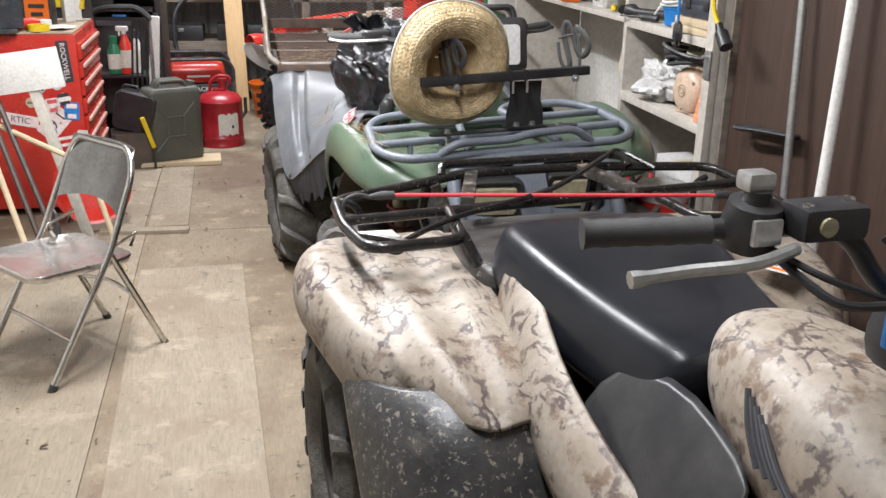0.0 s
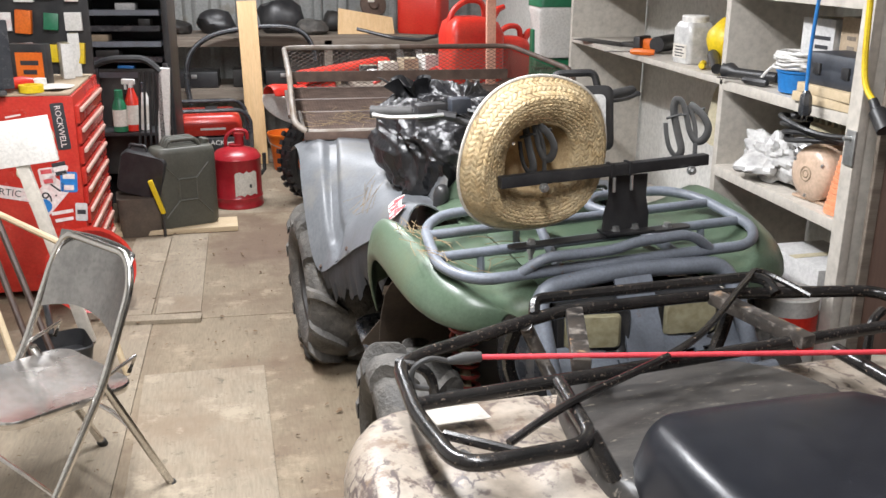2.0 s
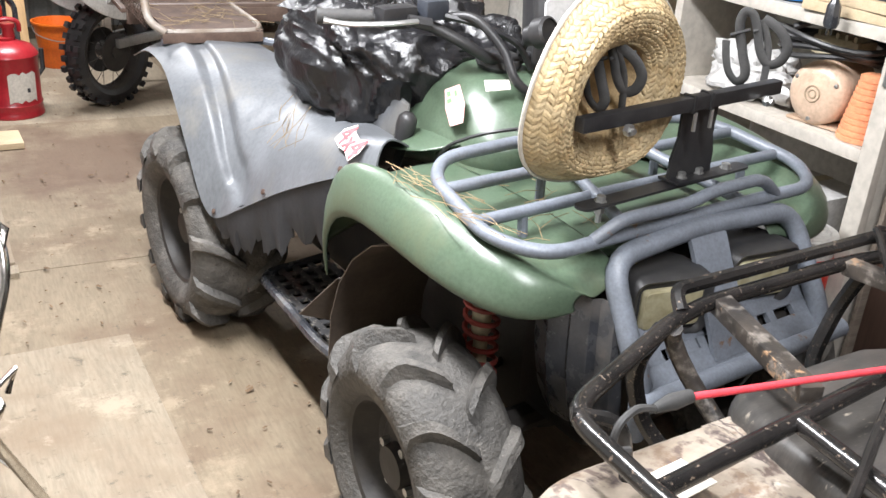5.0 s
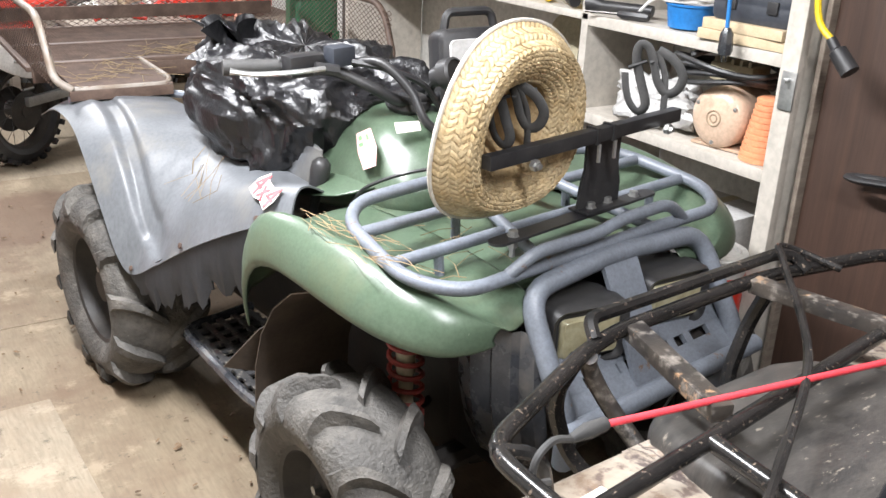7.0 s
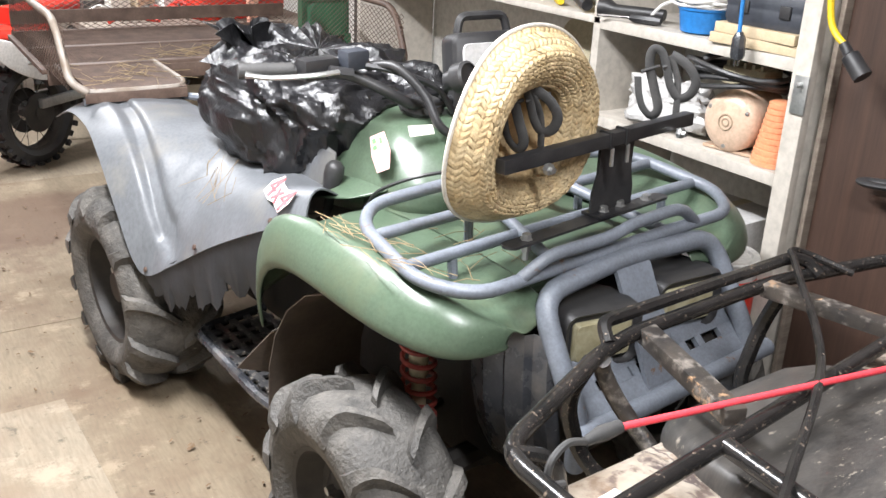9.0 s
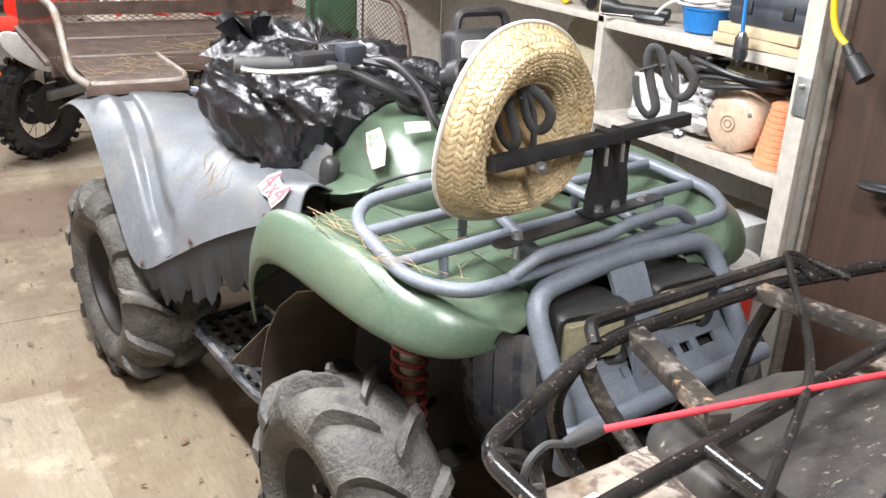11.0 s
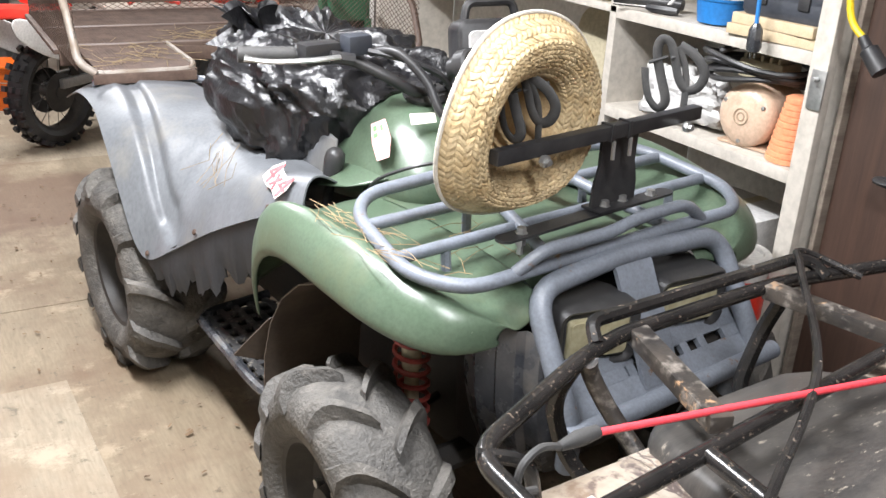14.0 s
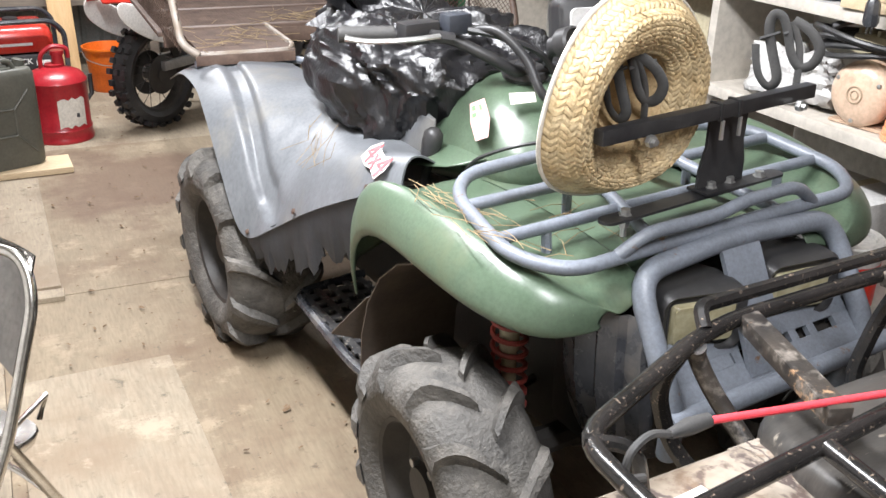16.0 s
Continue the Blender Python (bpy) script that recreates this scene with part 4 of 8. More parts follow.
def handlebar(Q):
    g = Geo()
    g.tube([(-0.41, 0.66, 1.072), (-0.20, 0.585, 1.062), (-0.12, 0.52, 1.015), (-0.06, 0.50, 0.975), (0.06, 0.50, 0.975), (0.12, 0.52, 1.015), (0.20, 0.585, 1.062), (0.41, 0.66, 1.072)], 0.013, 10, fillet=0.06)
    bar = part("handlebar", g, M_BLACKP, Q, "black handlebar")
    for s in (-1, 1):
        a, b = Vector((s * 0.418, 0.662, 1.073)), Vector((s * 0.305, 0.622, 1.068))
        pts = [a.lerp(b, k / 14) for k in range(15)]
        part("grip", Geo().tube(pts, [0.019 if k % 2 else 0.0172 for k in range(15)], 12), M_GRIP, bar, "ribbed rubber grip")
        g = Geo().box((s * 0.258, 0.597, 1.072), (0.09, 0.05, 0.05), pose(0, 0, 0), bev=0.012)
        g.tube([(s * 0.25, 0.56, 1.07), (s * 0.20, 0.545, 1.06)], 0.014, 8)
        part("switch_pod", g, M_BLACKP, bar)
        pts = spline([(s * 0.235, 0.545, 1.07), (s * 0.30, 0.555, 1.068), (s * 0.37, 0.60, 1.064), (s * 0.418, 0.628, 1.071)], 5)
        g = Geo().tube(pts, [0.0085] * (len(pts) - 2) + [0.010, 0.012], 8, flat=0.7)
        part("brake_lever", g, M_ALU if s < 0 else M_BLACKP, bar, "bare aluminium brake lever" if s < 0 else "black brake lever")
    g = Geo().box((-0.180, 0.570, 1.088), (0.058, 0.045, 0.044), pose(0, 0, 0), bev=0.006)
    part("reservoir", g, M_CASE, bar, "dark blue brake fluid reservoir")
    g = Geo().tube(spline([(-0.15, 0.56, 1.07), (-0.115, 0.50, 1.075), (-0.08, 0.44, 1.02), (-0.07, 0.40, 0.96), (-0.03, 0.385, 0.925), (0.03, 0.42, 0.91)], 6), 0.0105, 10)
    g.tube(spline([(-0.16, 0.55, 1.075), (-0.10, 0.50, 1.06), (-0.02, 0.47, 1.02), (0.02, 0.46, 0.96)], 5), 0.008, 6)
    part("cable", g, M_BLACKP, bar, "black sleeved cable")
    g = Geo().lathe([(0.0, 0), (0.034, 0), (0.034, 0.03), (0.028, 0.035), (0.028, 0.028), (0, 0.028)], 18, pose(-0.015, 0.40, 1.055, 70, 0, 10))
    g.lathe([(0.022, -0.03), (0.022, 0.0)], 12, pose(-0.015, 0.40, 1.055, 70, 0, 10))
    g.tube([(-0.015, 0.43, 1.05), (0.01, 0.49, 0.99)], 0.009, 8)
    part("gauge", g, M_BLACKP, bar, "small round black gauge")
    g = Geo().lathe([(0.0, -0.01), (0.05, -0.01), (0.055, 0.0), (0.05, 0.014), (0.025, 0.018), (0.02, 0.03), (0, 0.03)], 20, pose(-0.02, 0.53, 0.965, 8, 0, 0))
    part("fuel_cap", g, M_BLACKP, bar)
    # work lamp clamped on the bar
    g = Geo()
    m = pose(0.150, 0.50, 1.035, 82, 0, -14) @ Matrix.Scale(1.2, 4)
    g.loft([[(x * k, y * k, d) for x, y in rrect(0.17, 0.155, 0.02)] for d, k in ((-0.06, 0.72), (-0.03, 0.95), (0.0, 1.0), (0.03, 1.0), (0.034, 0.94))], m)
    g.tube([(-0.055, 0.075, -0.01), (-0.048, 0.108, -0.01), (0.048, 0.108, -0.01), (0.055, 0.075, -0.01)], 0.009, 8, m=m, fillet=0.02)
    g.tube([(0, -0.08, -0.01), (0, -0.12, -0.01)], 0.012, 8, m=m)
    lamp = part("work_lamp", g, M_BLACKP, bar, "square black work lamp with a carrying handle")
    g = Geo().loft([[(x, y, 0.03) for x, y in rrect(0.13, 0.115, 0.012)], [(x, y, 0.040) for x, y in rrect(0.128, 0.113, 0.012)]], m)
    part("lamp_glass", g, M_GBOX, lamp)


def gun_rack(Q):
    """Flat strip, upright plate, cross bar and two rubber-coated forks."""
    e = new("gun_rack")
    e.parent = Q
    e.matrix_local = pose(0.905, 2.28, 0, 0, -2.0, 6.0).inverted() @ pose(0.9065, 2.247, 0.003, 0, 0, 8.8) @ pose(-0.020, -0.003, 0)
    tagged(e, "black steel gun rack bolted on the front rack")
    z = 0.852
    g = Geo()
    out = rrect(0.50, 0.036, 0.017, 5)
    g.prism(out, 0, 0.005, pose(-0.035, 0.004, z, 0, 0, 3))
    g.box((0.03, 0.006, z + 0.009), (0.13, 0.05, 0.006), pose(0, 0, 0), bev=0.001)
    part("base_strip", g, M_BLACKP, e)
    rows = [(0.062, z + 0.01), (0.056, z + 0.05), (0.040, z + 0.09), (0.036, z + 0.145)]
    g = Geo()
    outl = [(-w + 0.03 - 0.005 * k, zz) for k, (w, zz) in enumerate(rows)] + [(w + 0.03 + 0.005 * k, zz) for k, (w, zz) in reversed(list(enumerate(rows)))]
    g.prism(outl, -0.003, 0.003, pose(0.0, 0.012, 0, 90, 0, 0))
    part("upright_plate", g, M_BLACKP, e)
    for x, y in ((-0.226, -0.0055), (0.15, 0.014), (0.0, 0.004), (0.055, 0.008)):
        g = Geo().lathe([(0.012, 0), (0.012, 0.002), (0.009, 0.002), (0.009, 0.011), (0.0, 0.012)], 6, pose(x, y, z + 0.005 if abs(x) > 0.1 else z + 0.012))
        part("bolt", g, M_ALU, e, "zinc bolt")
    g = Geo().lathe([(0.010, 0), (0.010, 0.012), (0.006, 0.012), (0.006, 0.03), (0, 0.031)], 6, pose(-0.226, -0.0055, z - 0.005, 180, 0, 0))
    part("bolt", g, M_ALU, e, "zinc bolt")
    mb = pose(-0.043, -0.012, z + 0.166, 0, -1.8, 0)
    for dx in (-0.170, 0.215):
        g = Geo().lathe([(0.011, 0), (0.011, 0.010), (0.006, 0.010), (0.006, 0.018), (0, 0.018)], 6, mb @ pose(dx, -0.016, -0.018, 90, 0, 0))
        part("bolt", g, M_ALU, e, "zinc bolt")
    for dx in (0.012, 0.058):
        part("bolt", Geo().tube([(dx, -0.014, -0.015), (dx, -0.014, -0.050)], 0.004, 6, m=mb), M_ALU, e, "zinc bolt")
    g = Geo().box((0, 0, 0), (0.54, 0.024, 0.027), mb, bev=0.004)
    for dx in (0.008, 0.055):
        g.box((dx, 0, 0), (0.008, 0.030, 0.033), mb, bev=0.002)
    part("cross_bar", g, M_BLACKP, e)
    path = [(-0.169, 0.101), (-0.159, 0.063), (-0.139, 0.028), (-0.102, 0.003), (-0.076, 0.017), (-0.101, 0.068), (-0.123, 0.113), (-0.128, 0.140), (-0.114, 0.155), (-0.083, 0.143), (-0.060, 0.108), (-0.036, 0.061), (-0.001, 0.031), (0.041, 0.032), (0.059, 0.057), (0.034, 0.089), (-0.006, 0.115), (-0.045, 0.132)]
    for x0, k, tilt in ((-0.150, 0.80, 0.0), (0.250, 0.92, 0.0)):
        mf = mb @ pose(x0, 0.014, 0.013)
        fk = Geo()
        fk.tube(spline([(px * k * 0.22, 0.004 - 0.52 * px * k, (pz + 0.20 * px) * k) for px, pz in path], 5), 0.0095, 8, flat=0.36, m=mf)
        fk.tube(spline([(0.0, 0.006, -0.02), (0.0, 0.008, 0.05 * k), (-0.004, 0.016, 0.09 * k), (-0.010, 0.030, 0.120 * k)], 5), 0.0085, 8, flat=0.4, m=mf)
        fk.tube([(-0.045 * k, 0.078 * k, 0.082 * k), (-0.012 * k, 0.055 * k, 0.095 * k)], 0.0035, 6, m=mf).tube([(-0.020 * k, 0.040 * k, 0.095 * k), (0.02 * k, 0.004, 0.115 * k)], 0.0035, 6, m=mf)
        part("rubber_fork", fk, M_GRIP, e, "rubber-coated fork of the gun rack")


def on_surface(p, n, d, lift=0.003):
    """The pose of a flat thing at p whose face looks along n and whose x axis runs along d."""
    z = Vector(n).normalized()
    x = (Vector(d) - z * Vector(d).dot(z)).normalized()
    y = z.cross(x)
    m = Matrix((x, y, z)).transposed().to_4x4()
    m.translation = Vector(p) + z * lift
    return m


def stickers(Q):
    # one die-cut sticker: red characters on a white edge
    m = on_surface((-0.366, 0.592, 0.7975), (-0.64, 0.10, 0.76), (-0.10, -0.95, 0.0), 0.007) @ pose(0, 0, 0, 0, 0, -8)
    g = Geo().prism([(-0.066, -0.026), (-0.020, -0.030), (0.012, -0.024), (0.060, -0.030), (0.066, 0.002), (0.052, 0.034), (0.020, 0.020), (-0.020, 0.022), (-0.040, 0.036), (-0.068, 0.006)], 0, 0.0012)
    s = part("decal", g, M_STW, Q, "peeling red and white four-by-four sticker")
    s.matrix_local = m
    for ch, x, k in (("4", -0.040, 1.2), ("x", 0.002, 1.05), ("4", 0.042, 1.2)):
        for dx in (-0.0022, 0.0022):
            lettering("decal_letter", ch, 0.072 * k, M_PINK, pose(x + dx, -0.001, 0.0018 + dx * 0.02), s, 0.0006)
    g = Geo().prism([(-0.045, -0.018), (0.0, -0.026), (0.045, -0.022), (0.05, 0.012), (0.01, 0.026), (-0.04, 0.022)], 0, 0.0012)
    s = part("tank_decal", g, M_PINKP, Q, "torn pink and green decal")
    s.matrix_local = on_surface((-0.177, 0.465, 0.898), (-0.87, -0.2, 0.45), (0.1, -0.55, -0.8), 0.006)
    part("decal_print", Geo().box((-0.030, -0.010, 0.0016), (0.012, 0.010, 0.0008)).box((-0.014, -0.012, 0.0016), (0.010, 0.012, 0.0008)).box((-0.024, 0.008, 0.0016), (0.014, 0.007, 0.0008)), M_STG, s)
    part("decal_print", Geo().prism([(-0.004, -0.008), (0.036, -0.012), (0.040, 0.004), (0.016, 0.010), (0.0, 0.004)], 0.0012, 0.002), M_STW, s)
    s = part("white_label", Geo().prism([(-0.03, -0.014), (0.028, -0.012), (0.030, 0.013), (-0.028, 0.015)], 0, 0.0012), M_PAPER, Q)
    s.matrix_local = on_surface((-0.10, 0.425, 0.940), (-0.2, -0.62, 0.76), (1, -0.3, 0), 0.006)


def tan_quad():
    Q = thing("quad_bike", pose(0.79, 1.647, 0, 0, 0, 4.0), "tan camouflage quad bike with a black steel rear rack", "quad bike", "parked quad bikes")
    # rear fenders with pressed ribs
    for s in (-1, 1):
        rows = []
        for b, ol, oz, top in ((0.128, 0.50, 0.655, 0.690), (0.112, 0.565, 0.65, 0.722), (0.06, 0.605, 0.650, 0.725), (-0.02, 0.625, 0.660, 0.738), (-0.12, 0.635, 0.662, 0.742), (-0.25, 0.635, 0.655, 0.740), (-0.40, 0.615, 0.640, 0.725), (-0.52, 0.59, 0.612, 0.702), (-0.60, 0.565, 0.585, 0.668), (-0.645, 0.54, 0.555, 0.615)):
            row = [(s * (ol - 0.004), b * 0.70 if b < 0 else b, oz - 0.03)]
            for k in range(6):
                a = math.pi / 2 * k / 5
                row.append((s * (ol - 0.06 * (1 - math.cos(a))), b * (0.70 + 0.10 * math.sin(a)) if b < 0 else b, oz + (top - oz) * math.sin(a)))
            inner = 0.235 if b > -0.3 else 0.235 + (-0.3 - b) * 0.05
            for k in range(1, 13):
                u = k / 12
                l = (ol - 0.06) + (inner - ol + 0.06) * u
                rib = 0.017 * (math.cos(u * math.pi * 5) * 0.5 - 0.5) * min(1, max(0, (0.1 - b) / 0.2)) * (1 if b > -0.62 else 0.3)
                f = 0.80 + 0.30 * math.sin(min(1, u * 1.9) * math.pi / 2) - 0.06 * u
                row.append((s * l, b * f if b < 0 else b, top + rib - 0.03 * max(0, -b - 0.45)))
            rows.append(row)
        part("rear_fender", Geo().sheet(rows if s < 0 else [list(reversed(r)) for r in rows], 0.004), M_CAMO, Q, "tan camouflage plastic rear fender", sub=1, smooth=180)
        # black splash guard ahead of the rear wheel
        rows = []
        for l, b, z in ((0.575, -0.43, 0.555), (0.555, -0.52, 0.572), (0.52, -0.615, 0.590), (0.46, -0.668, 0.602), (0.38, -0.680, 0.607), (0.30, -0.665, 0.612), (0.25, -0.65, 0.612)):
            b, z = b + 0.035, z + 0.014
            rows.append([(s * l, b + 0.06, z + 0.03), (s * (l + 0.004), b - 0.018, z), (s * l, b - 0.07, z - 0.08), (s * (l - 0.005), b - 0.11 - (0.68 + b) * 0.3, z - 0.20), (s * (l - 0.01), b - 0.14 - (0.68 + b) * 0.6, z - 0.34)])
        part("splash_guard", Geo().sheet(rows, 0.004), M_MUD, Q, "mud-spattered black splash guard", sub=1, smooth=180)
        g = Geo()
        g.box((s * 0.36, -1.02, 0.235), (0.30, 0.52, 0.02), bev=0.006)
        for k in range(7):
            g.box((s * 0.36, -0.82 - k * 0.065, 0.252), (0.24, 0.018, 0.014))
        part("footwell", g, M_BLACKP, Q)
        # tan side strip under the seat
        rows = []
        for b, l, z in ((-0.36, 0.245, 0.742), (-0.50, 0.262, 0.70), (-0.64, 0.285, 0.645), (-0.78, 0.285, 0.60), (-0.92, 0.268, 0.55), (-1.05, 0.245, 0.50)):
            rows.append([(s * (l - 0.055), b - 0.01, z + 0.075), (s * (l - 0.02), b, z + 0.055), (s * l, b, z + 0.01), (s * (l + 0.004), b, z - 0.05), (s * (l - 0.01), b, z - 0.10)])
        part("side_cover", Geo().sheet(rows, 0.004), M_CAMO, Q, sub=1, smooth=180)
        rows = [[(s * 0.165, -0.74, 0.75), (s * 0.215, -0.72, 0.67), (s * 0.255, -0.70, 0.55)], [(s * 0.125, -0.88, 0.79), (s * 0.20, -0.87, 0.68), (s * 0.25, -0.86, 0.52)], [(s * 0.130, -1.00, 0.78), (s * 0.20, -1.00, 0.66), (s * 0.25, -1.0, 0.50)], [(s * 0.152, -1.16, 0.76), (s * 0.21, -1.16, 0.64), (s * 0.25, -1.14, 0.48)]]
        part("knee_panel", Geo().sheet(rows, 0.004), M_BLACKP, Q, "dark grey plastic knee panel", sub=1, smooth=180)
        wheel(Q, s * 0.47, -0.15, 0.30, 0.25, s)
        wheel(Q, s * 0.45, -1.40, 0.30, 0.22, s)
    # rear deck and dark storage lid
    g = Geo().sheet([[(l, b, 0.72 - 0.35 * max(0, b - 0.06)) for l in (-0.24, -0.1, 0, 0.1, 0.24)] for b in (-0.02, 0.04, 0.08, 0.125)], 0.004)
    part("rear_deck", g, M_CAMO, Q)
    rings = []
    for b, w, z in ((0.165, 0.13, 0.715), (0.13, 0.20, 0.738), (-0.03, 0.255, 0.768), (-0.16, 0.270, 0.775), (-0.26, 0.270, 0.765), (-0.33, 0.25, 0.74)):
        rings.append([(x, b, z - 0.04 + y) for x, y in rrect(2 * w, 0.08, 0.03, 4)])
    part("storage_lid", Geo().loft(rings), M_LID, Q, "scratched black plastic storage lid", sub=1, smooth=180)
    # seat
    rings = []
    for b, w, z, h in ((-0.190, 0.13, 0.800, 0.07), (-0.205, 0.19, 0.826, 0.10), (-0.26, 0.225, 0.848, 0.14), (-0.38, 0.235, 0.852, 0.16), (-0.52, 0.215, 0.838, 0.17), (-0.66, 0.185, 0.822, 0.17), (-0.76, 0.168, 0.820, 0.17), (-0.82, 0.158, 0.818, 0.15), (-0.865, 0.145, 0.81, 0.11), (-0.885, 0.12, 0.795, 0.06)):
        rings.append([(x * (1 if y > 0 else 1.06), b, z - h / 2 + y + 0.012 * (1 - (x / w) ** 2) * (y > 0)) for x, y in rrect(2 * w, h, min(0.055, h * 0.42), 4)])
    part("seat", Geo().loft(rings), M_VINYL, Q, "black vinyl quad seat", sub=1, smooth=180)
    # tank cover
    rings = []
    for b, w, z0, z1 in ((-0.845, 0.050, 0.74, 0.862), (-0.875, 0.082, 0.72, 0.888), (-0.93, 0.108, 0.70, 0.905), (-1.02, 0.130, 0.67, 0.915), (-1.14, 0.152, 0.64, 0.915), (-1.28, 0.165, 0.62, 0.90), (-1.40, 0.17, 0.60, 0.86), (-1.48, 0.14, 0.60, 0.80)):
        ring = []
        for k in range(20):
            a = 2 * math.pi * k / 20
            c, sn = math.cos(a), math.sin(a)
            ring.append((w * math.copysign(abs(c) ** 0.7, c), b, (z0 + z1) / 2 + (z1 - z0) / 2 * math.copysign(abs(sn) ** 0.75, sn)))
        rings.append(ring)
    part("tank_cover", Geo().loft(rings), M_CAMO, Q, "glossy tan camouflage tank cover", sub=1, smooth=180)
    g = Geo()
    for k in range(5):
        pts = spline([(-0.134 - 0.002 * k, -1.06 - 0.014 * k, 0.855 - 0.006 * k), (-0.148 - 0.002 * k, -1.09 - 0.02 * k, 0.815 - 0.004 * k), (-0.156 - 0.002 * k, -1.13 - 0.024 * k, 0.775)], 4)
        g.tube(pts, 0.0045, 6, flat=0.5)
    part("wing_emblem", g, M_INK, Q, "dark striped wing shape on the tank cover")
    g = Geo().box((0, -0.75, 0.42), (0.36, 1.5, 0.36), bev=0.05)
    for y in (-0.15, -1.4):
        part("axle", Geo().tube([(-0.45, y, 0.3), (0.45, y, 0.3)], 0.03, 8), M_DARK, Q)
    part("chassis", g, M_DARK, Q)
    # front fenders and rack, mostly behind the walk's start
    for s in (-1, 1):
        rows = []
        for a in range(0, 181, 20):
            t = radians(a)
            rows.append([(s * l, -1.40 + 0.36 * math.cos(t), 0.34 + (0.38 if l < 0.5 else 0.34) * math.sin(t)) for l in (0.2, 0.34, 0.48, 0.56)])
        part("front_fender", Geo().sheet(rows, 0.004), M_CAMO, Q, sub=1, smooth=180)
    # rear rack
    r = 0.0128
    z = 0.822
    g = Geo()
    left = [(-0.255, -0.03, z - 0.014), (-0.282, -0.238, z - 0.014), (-0.495, -0.250, z - 0.014), (-0.515, -0.08, z - 0.016), (-0.502, 0.118, z - 0.016), (-0.225, 0.232, z - 0.012), (-0.15, 0.24, z)]
    right = [(0.16, 0.25, z), (0.26, 0.255, z - 0.004), (0.575, 0.205, z - 0.008), (0.585, -0.02, z - 0.012), (0.55, -0.205, z - 0.014), (0.30, -0.225, z - 0.014), (0.29, -0.03, z - 0.014)]
    g.tube(left + right, r, 12, fillet=0.05)
    part("rear_rack", g, M_CHIP, Q, "chipped black tubular rear rack")
    part("rack_bar", Geo().tube([(-0.505, -0.045, z - 0.016), (0.58, 0.055, z - 0.014)], r * 0.95, 10), M_CHIP, Q)
    part("rack_bar", Geo().tube([(-0.20, 0.236, z), (-0.19, 0.262, z + 0.022), (0.30, 0.272, z + 0.024), (0.33, 0.255, z + 0.02), (0.335, 0.225, z)], 0.0115, 8, fillet=0.02), M_CHIP, Q)
    for s in (-1, 1):
        part("rack_brace", Geo().box((0, 0, 0), (0.034, 0.26, 0.026), pose(-0.158 if s < 0 else 0.225, 0.12, z - 0.004, 0, 0, -20 if s < 0 else 10), bev=0.004), M_CHIPR, Q, "rusty flat brace of the rack")
    for s in (-1, 1):
        part("rack_stay", Geo().tube([(s * 0.235, 0.235, z - 0.02), (s * 0.245, 0.27, 0.72), (s * 0.20, 0.27, 0.60), (s * 0.16, 0.08, 0.52)], 0.014, 8, fillet=0.05), M_CHIP, Q)
        part("rack_stay", Geo().tube([(s * 0.28, -0.215, z - 0.01), (s * 0.25, -0.25, 0.75)], 0.013, 8), M_CHIP, Q)
        part("rack_stay", Geo().tube([(s * 0.505, 0.11, z - 0.012), (s * 0.452, 0.075, z - 0.015), (s * 0.44, 0.06, 0.71)], 0.0095, 8, fillet=0.03), M_CHIP, Q)
    part("rack_stay", Geo().tube(spline([(-0.222, 0.225, 0.806), (-0.205, 0.235, 0.775), (-0.181, 0.215, 0.72), (-0.16, 0.150, 0.655), (-0.15, 0.09, 0.60)], 5), 0.014, 10), M_CHIPR, Q, "bent rusty tube under the rack")
    part("rack_stay", Geo().tube([(-0.49, -0.15, z - 0.016), (-0.39, -0.235, z - 0.016)], 0.008, 8), M_CHIP, Q)
    # handlebar
    zb = 1.125
    g = Geo().tube([(-0.43, -1.14, zb), (-0.14, -1.20, zb + 0.01), (-0.07, -1.20, 1.04), (0.07, -1.20, 1.04), (0.14, -1.20, zb + 0.01), (0.43, -1.14, zb)], 0.012, 10, fillet=0.05)
    bar = part("handlebar", g, M_BLACKP, Q)
    for s in (-1, 1):
        pts = [Vector((s * 0.435, -1.138, zb)).lerp(Vector((s * 0.295, -1.170, zb + 0.005)), k / 12) for k in range(13)]
        part("grip", Geo().tube(pts, [0.0185] + [0.0155, 0.0168] * 6, 12), M_GRIP, bar, "black rubber grip")
        g = Geo().lathe([(0.0, -0.025), (0.030, -0.025), (0.034, 0.0), (0.030, 0.028), (0.016, 0.03), (0.014, 0.045), (0, 0.046)], 14, pose(s * 0.25, -1.18, zb + 0.01, 10, 0, 0))
        part("switch_pod", g, M_BLACKP, bar)
        g = Geo().box((s * 0.175, -1.205, zb + 0.02), (0.085, 0.055, 0.04), bev=0.010)
        part("reservoir", g, M_BLACKP, bar, "black brake fluid reservoir")
        part("reservoir_window", Geo().lathe([(0.011, 0), (0.011, 0.004), (0, 0.005)], 12, pose(s * 0.19, -1.233, zb + 0.02, 90, 0, 0)), M_LENS, bar)
        pts = spline([(s * 0.22, -1.225, zb - 0.005), (s * 0.28, -1.24, zb - 0.012), (s * 0.35, -1.225, zb - 0.02), (s * 0.415, -1.22, zb - 0.026)], 5)
        part("brake_lever", Geo().tube(pts, [0.0075] * (len(pts) - 2) + [0.010, 0.010], 8), M_ALU, bar, "aluminium brake lever with a ball end")
        part("knob", Geo().box((s * 0.25, -1.18, zb + 0.062), (0.035, 0.03, 0.022), bev=0.006), M_ALU, bar)
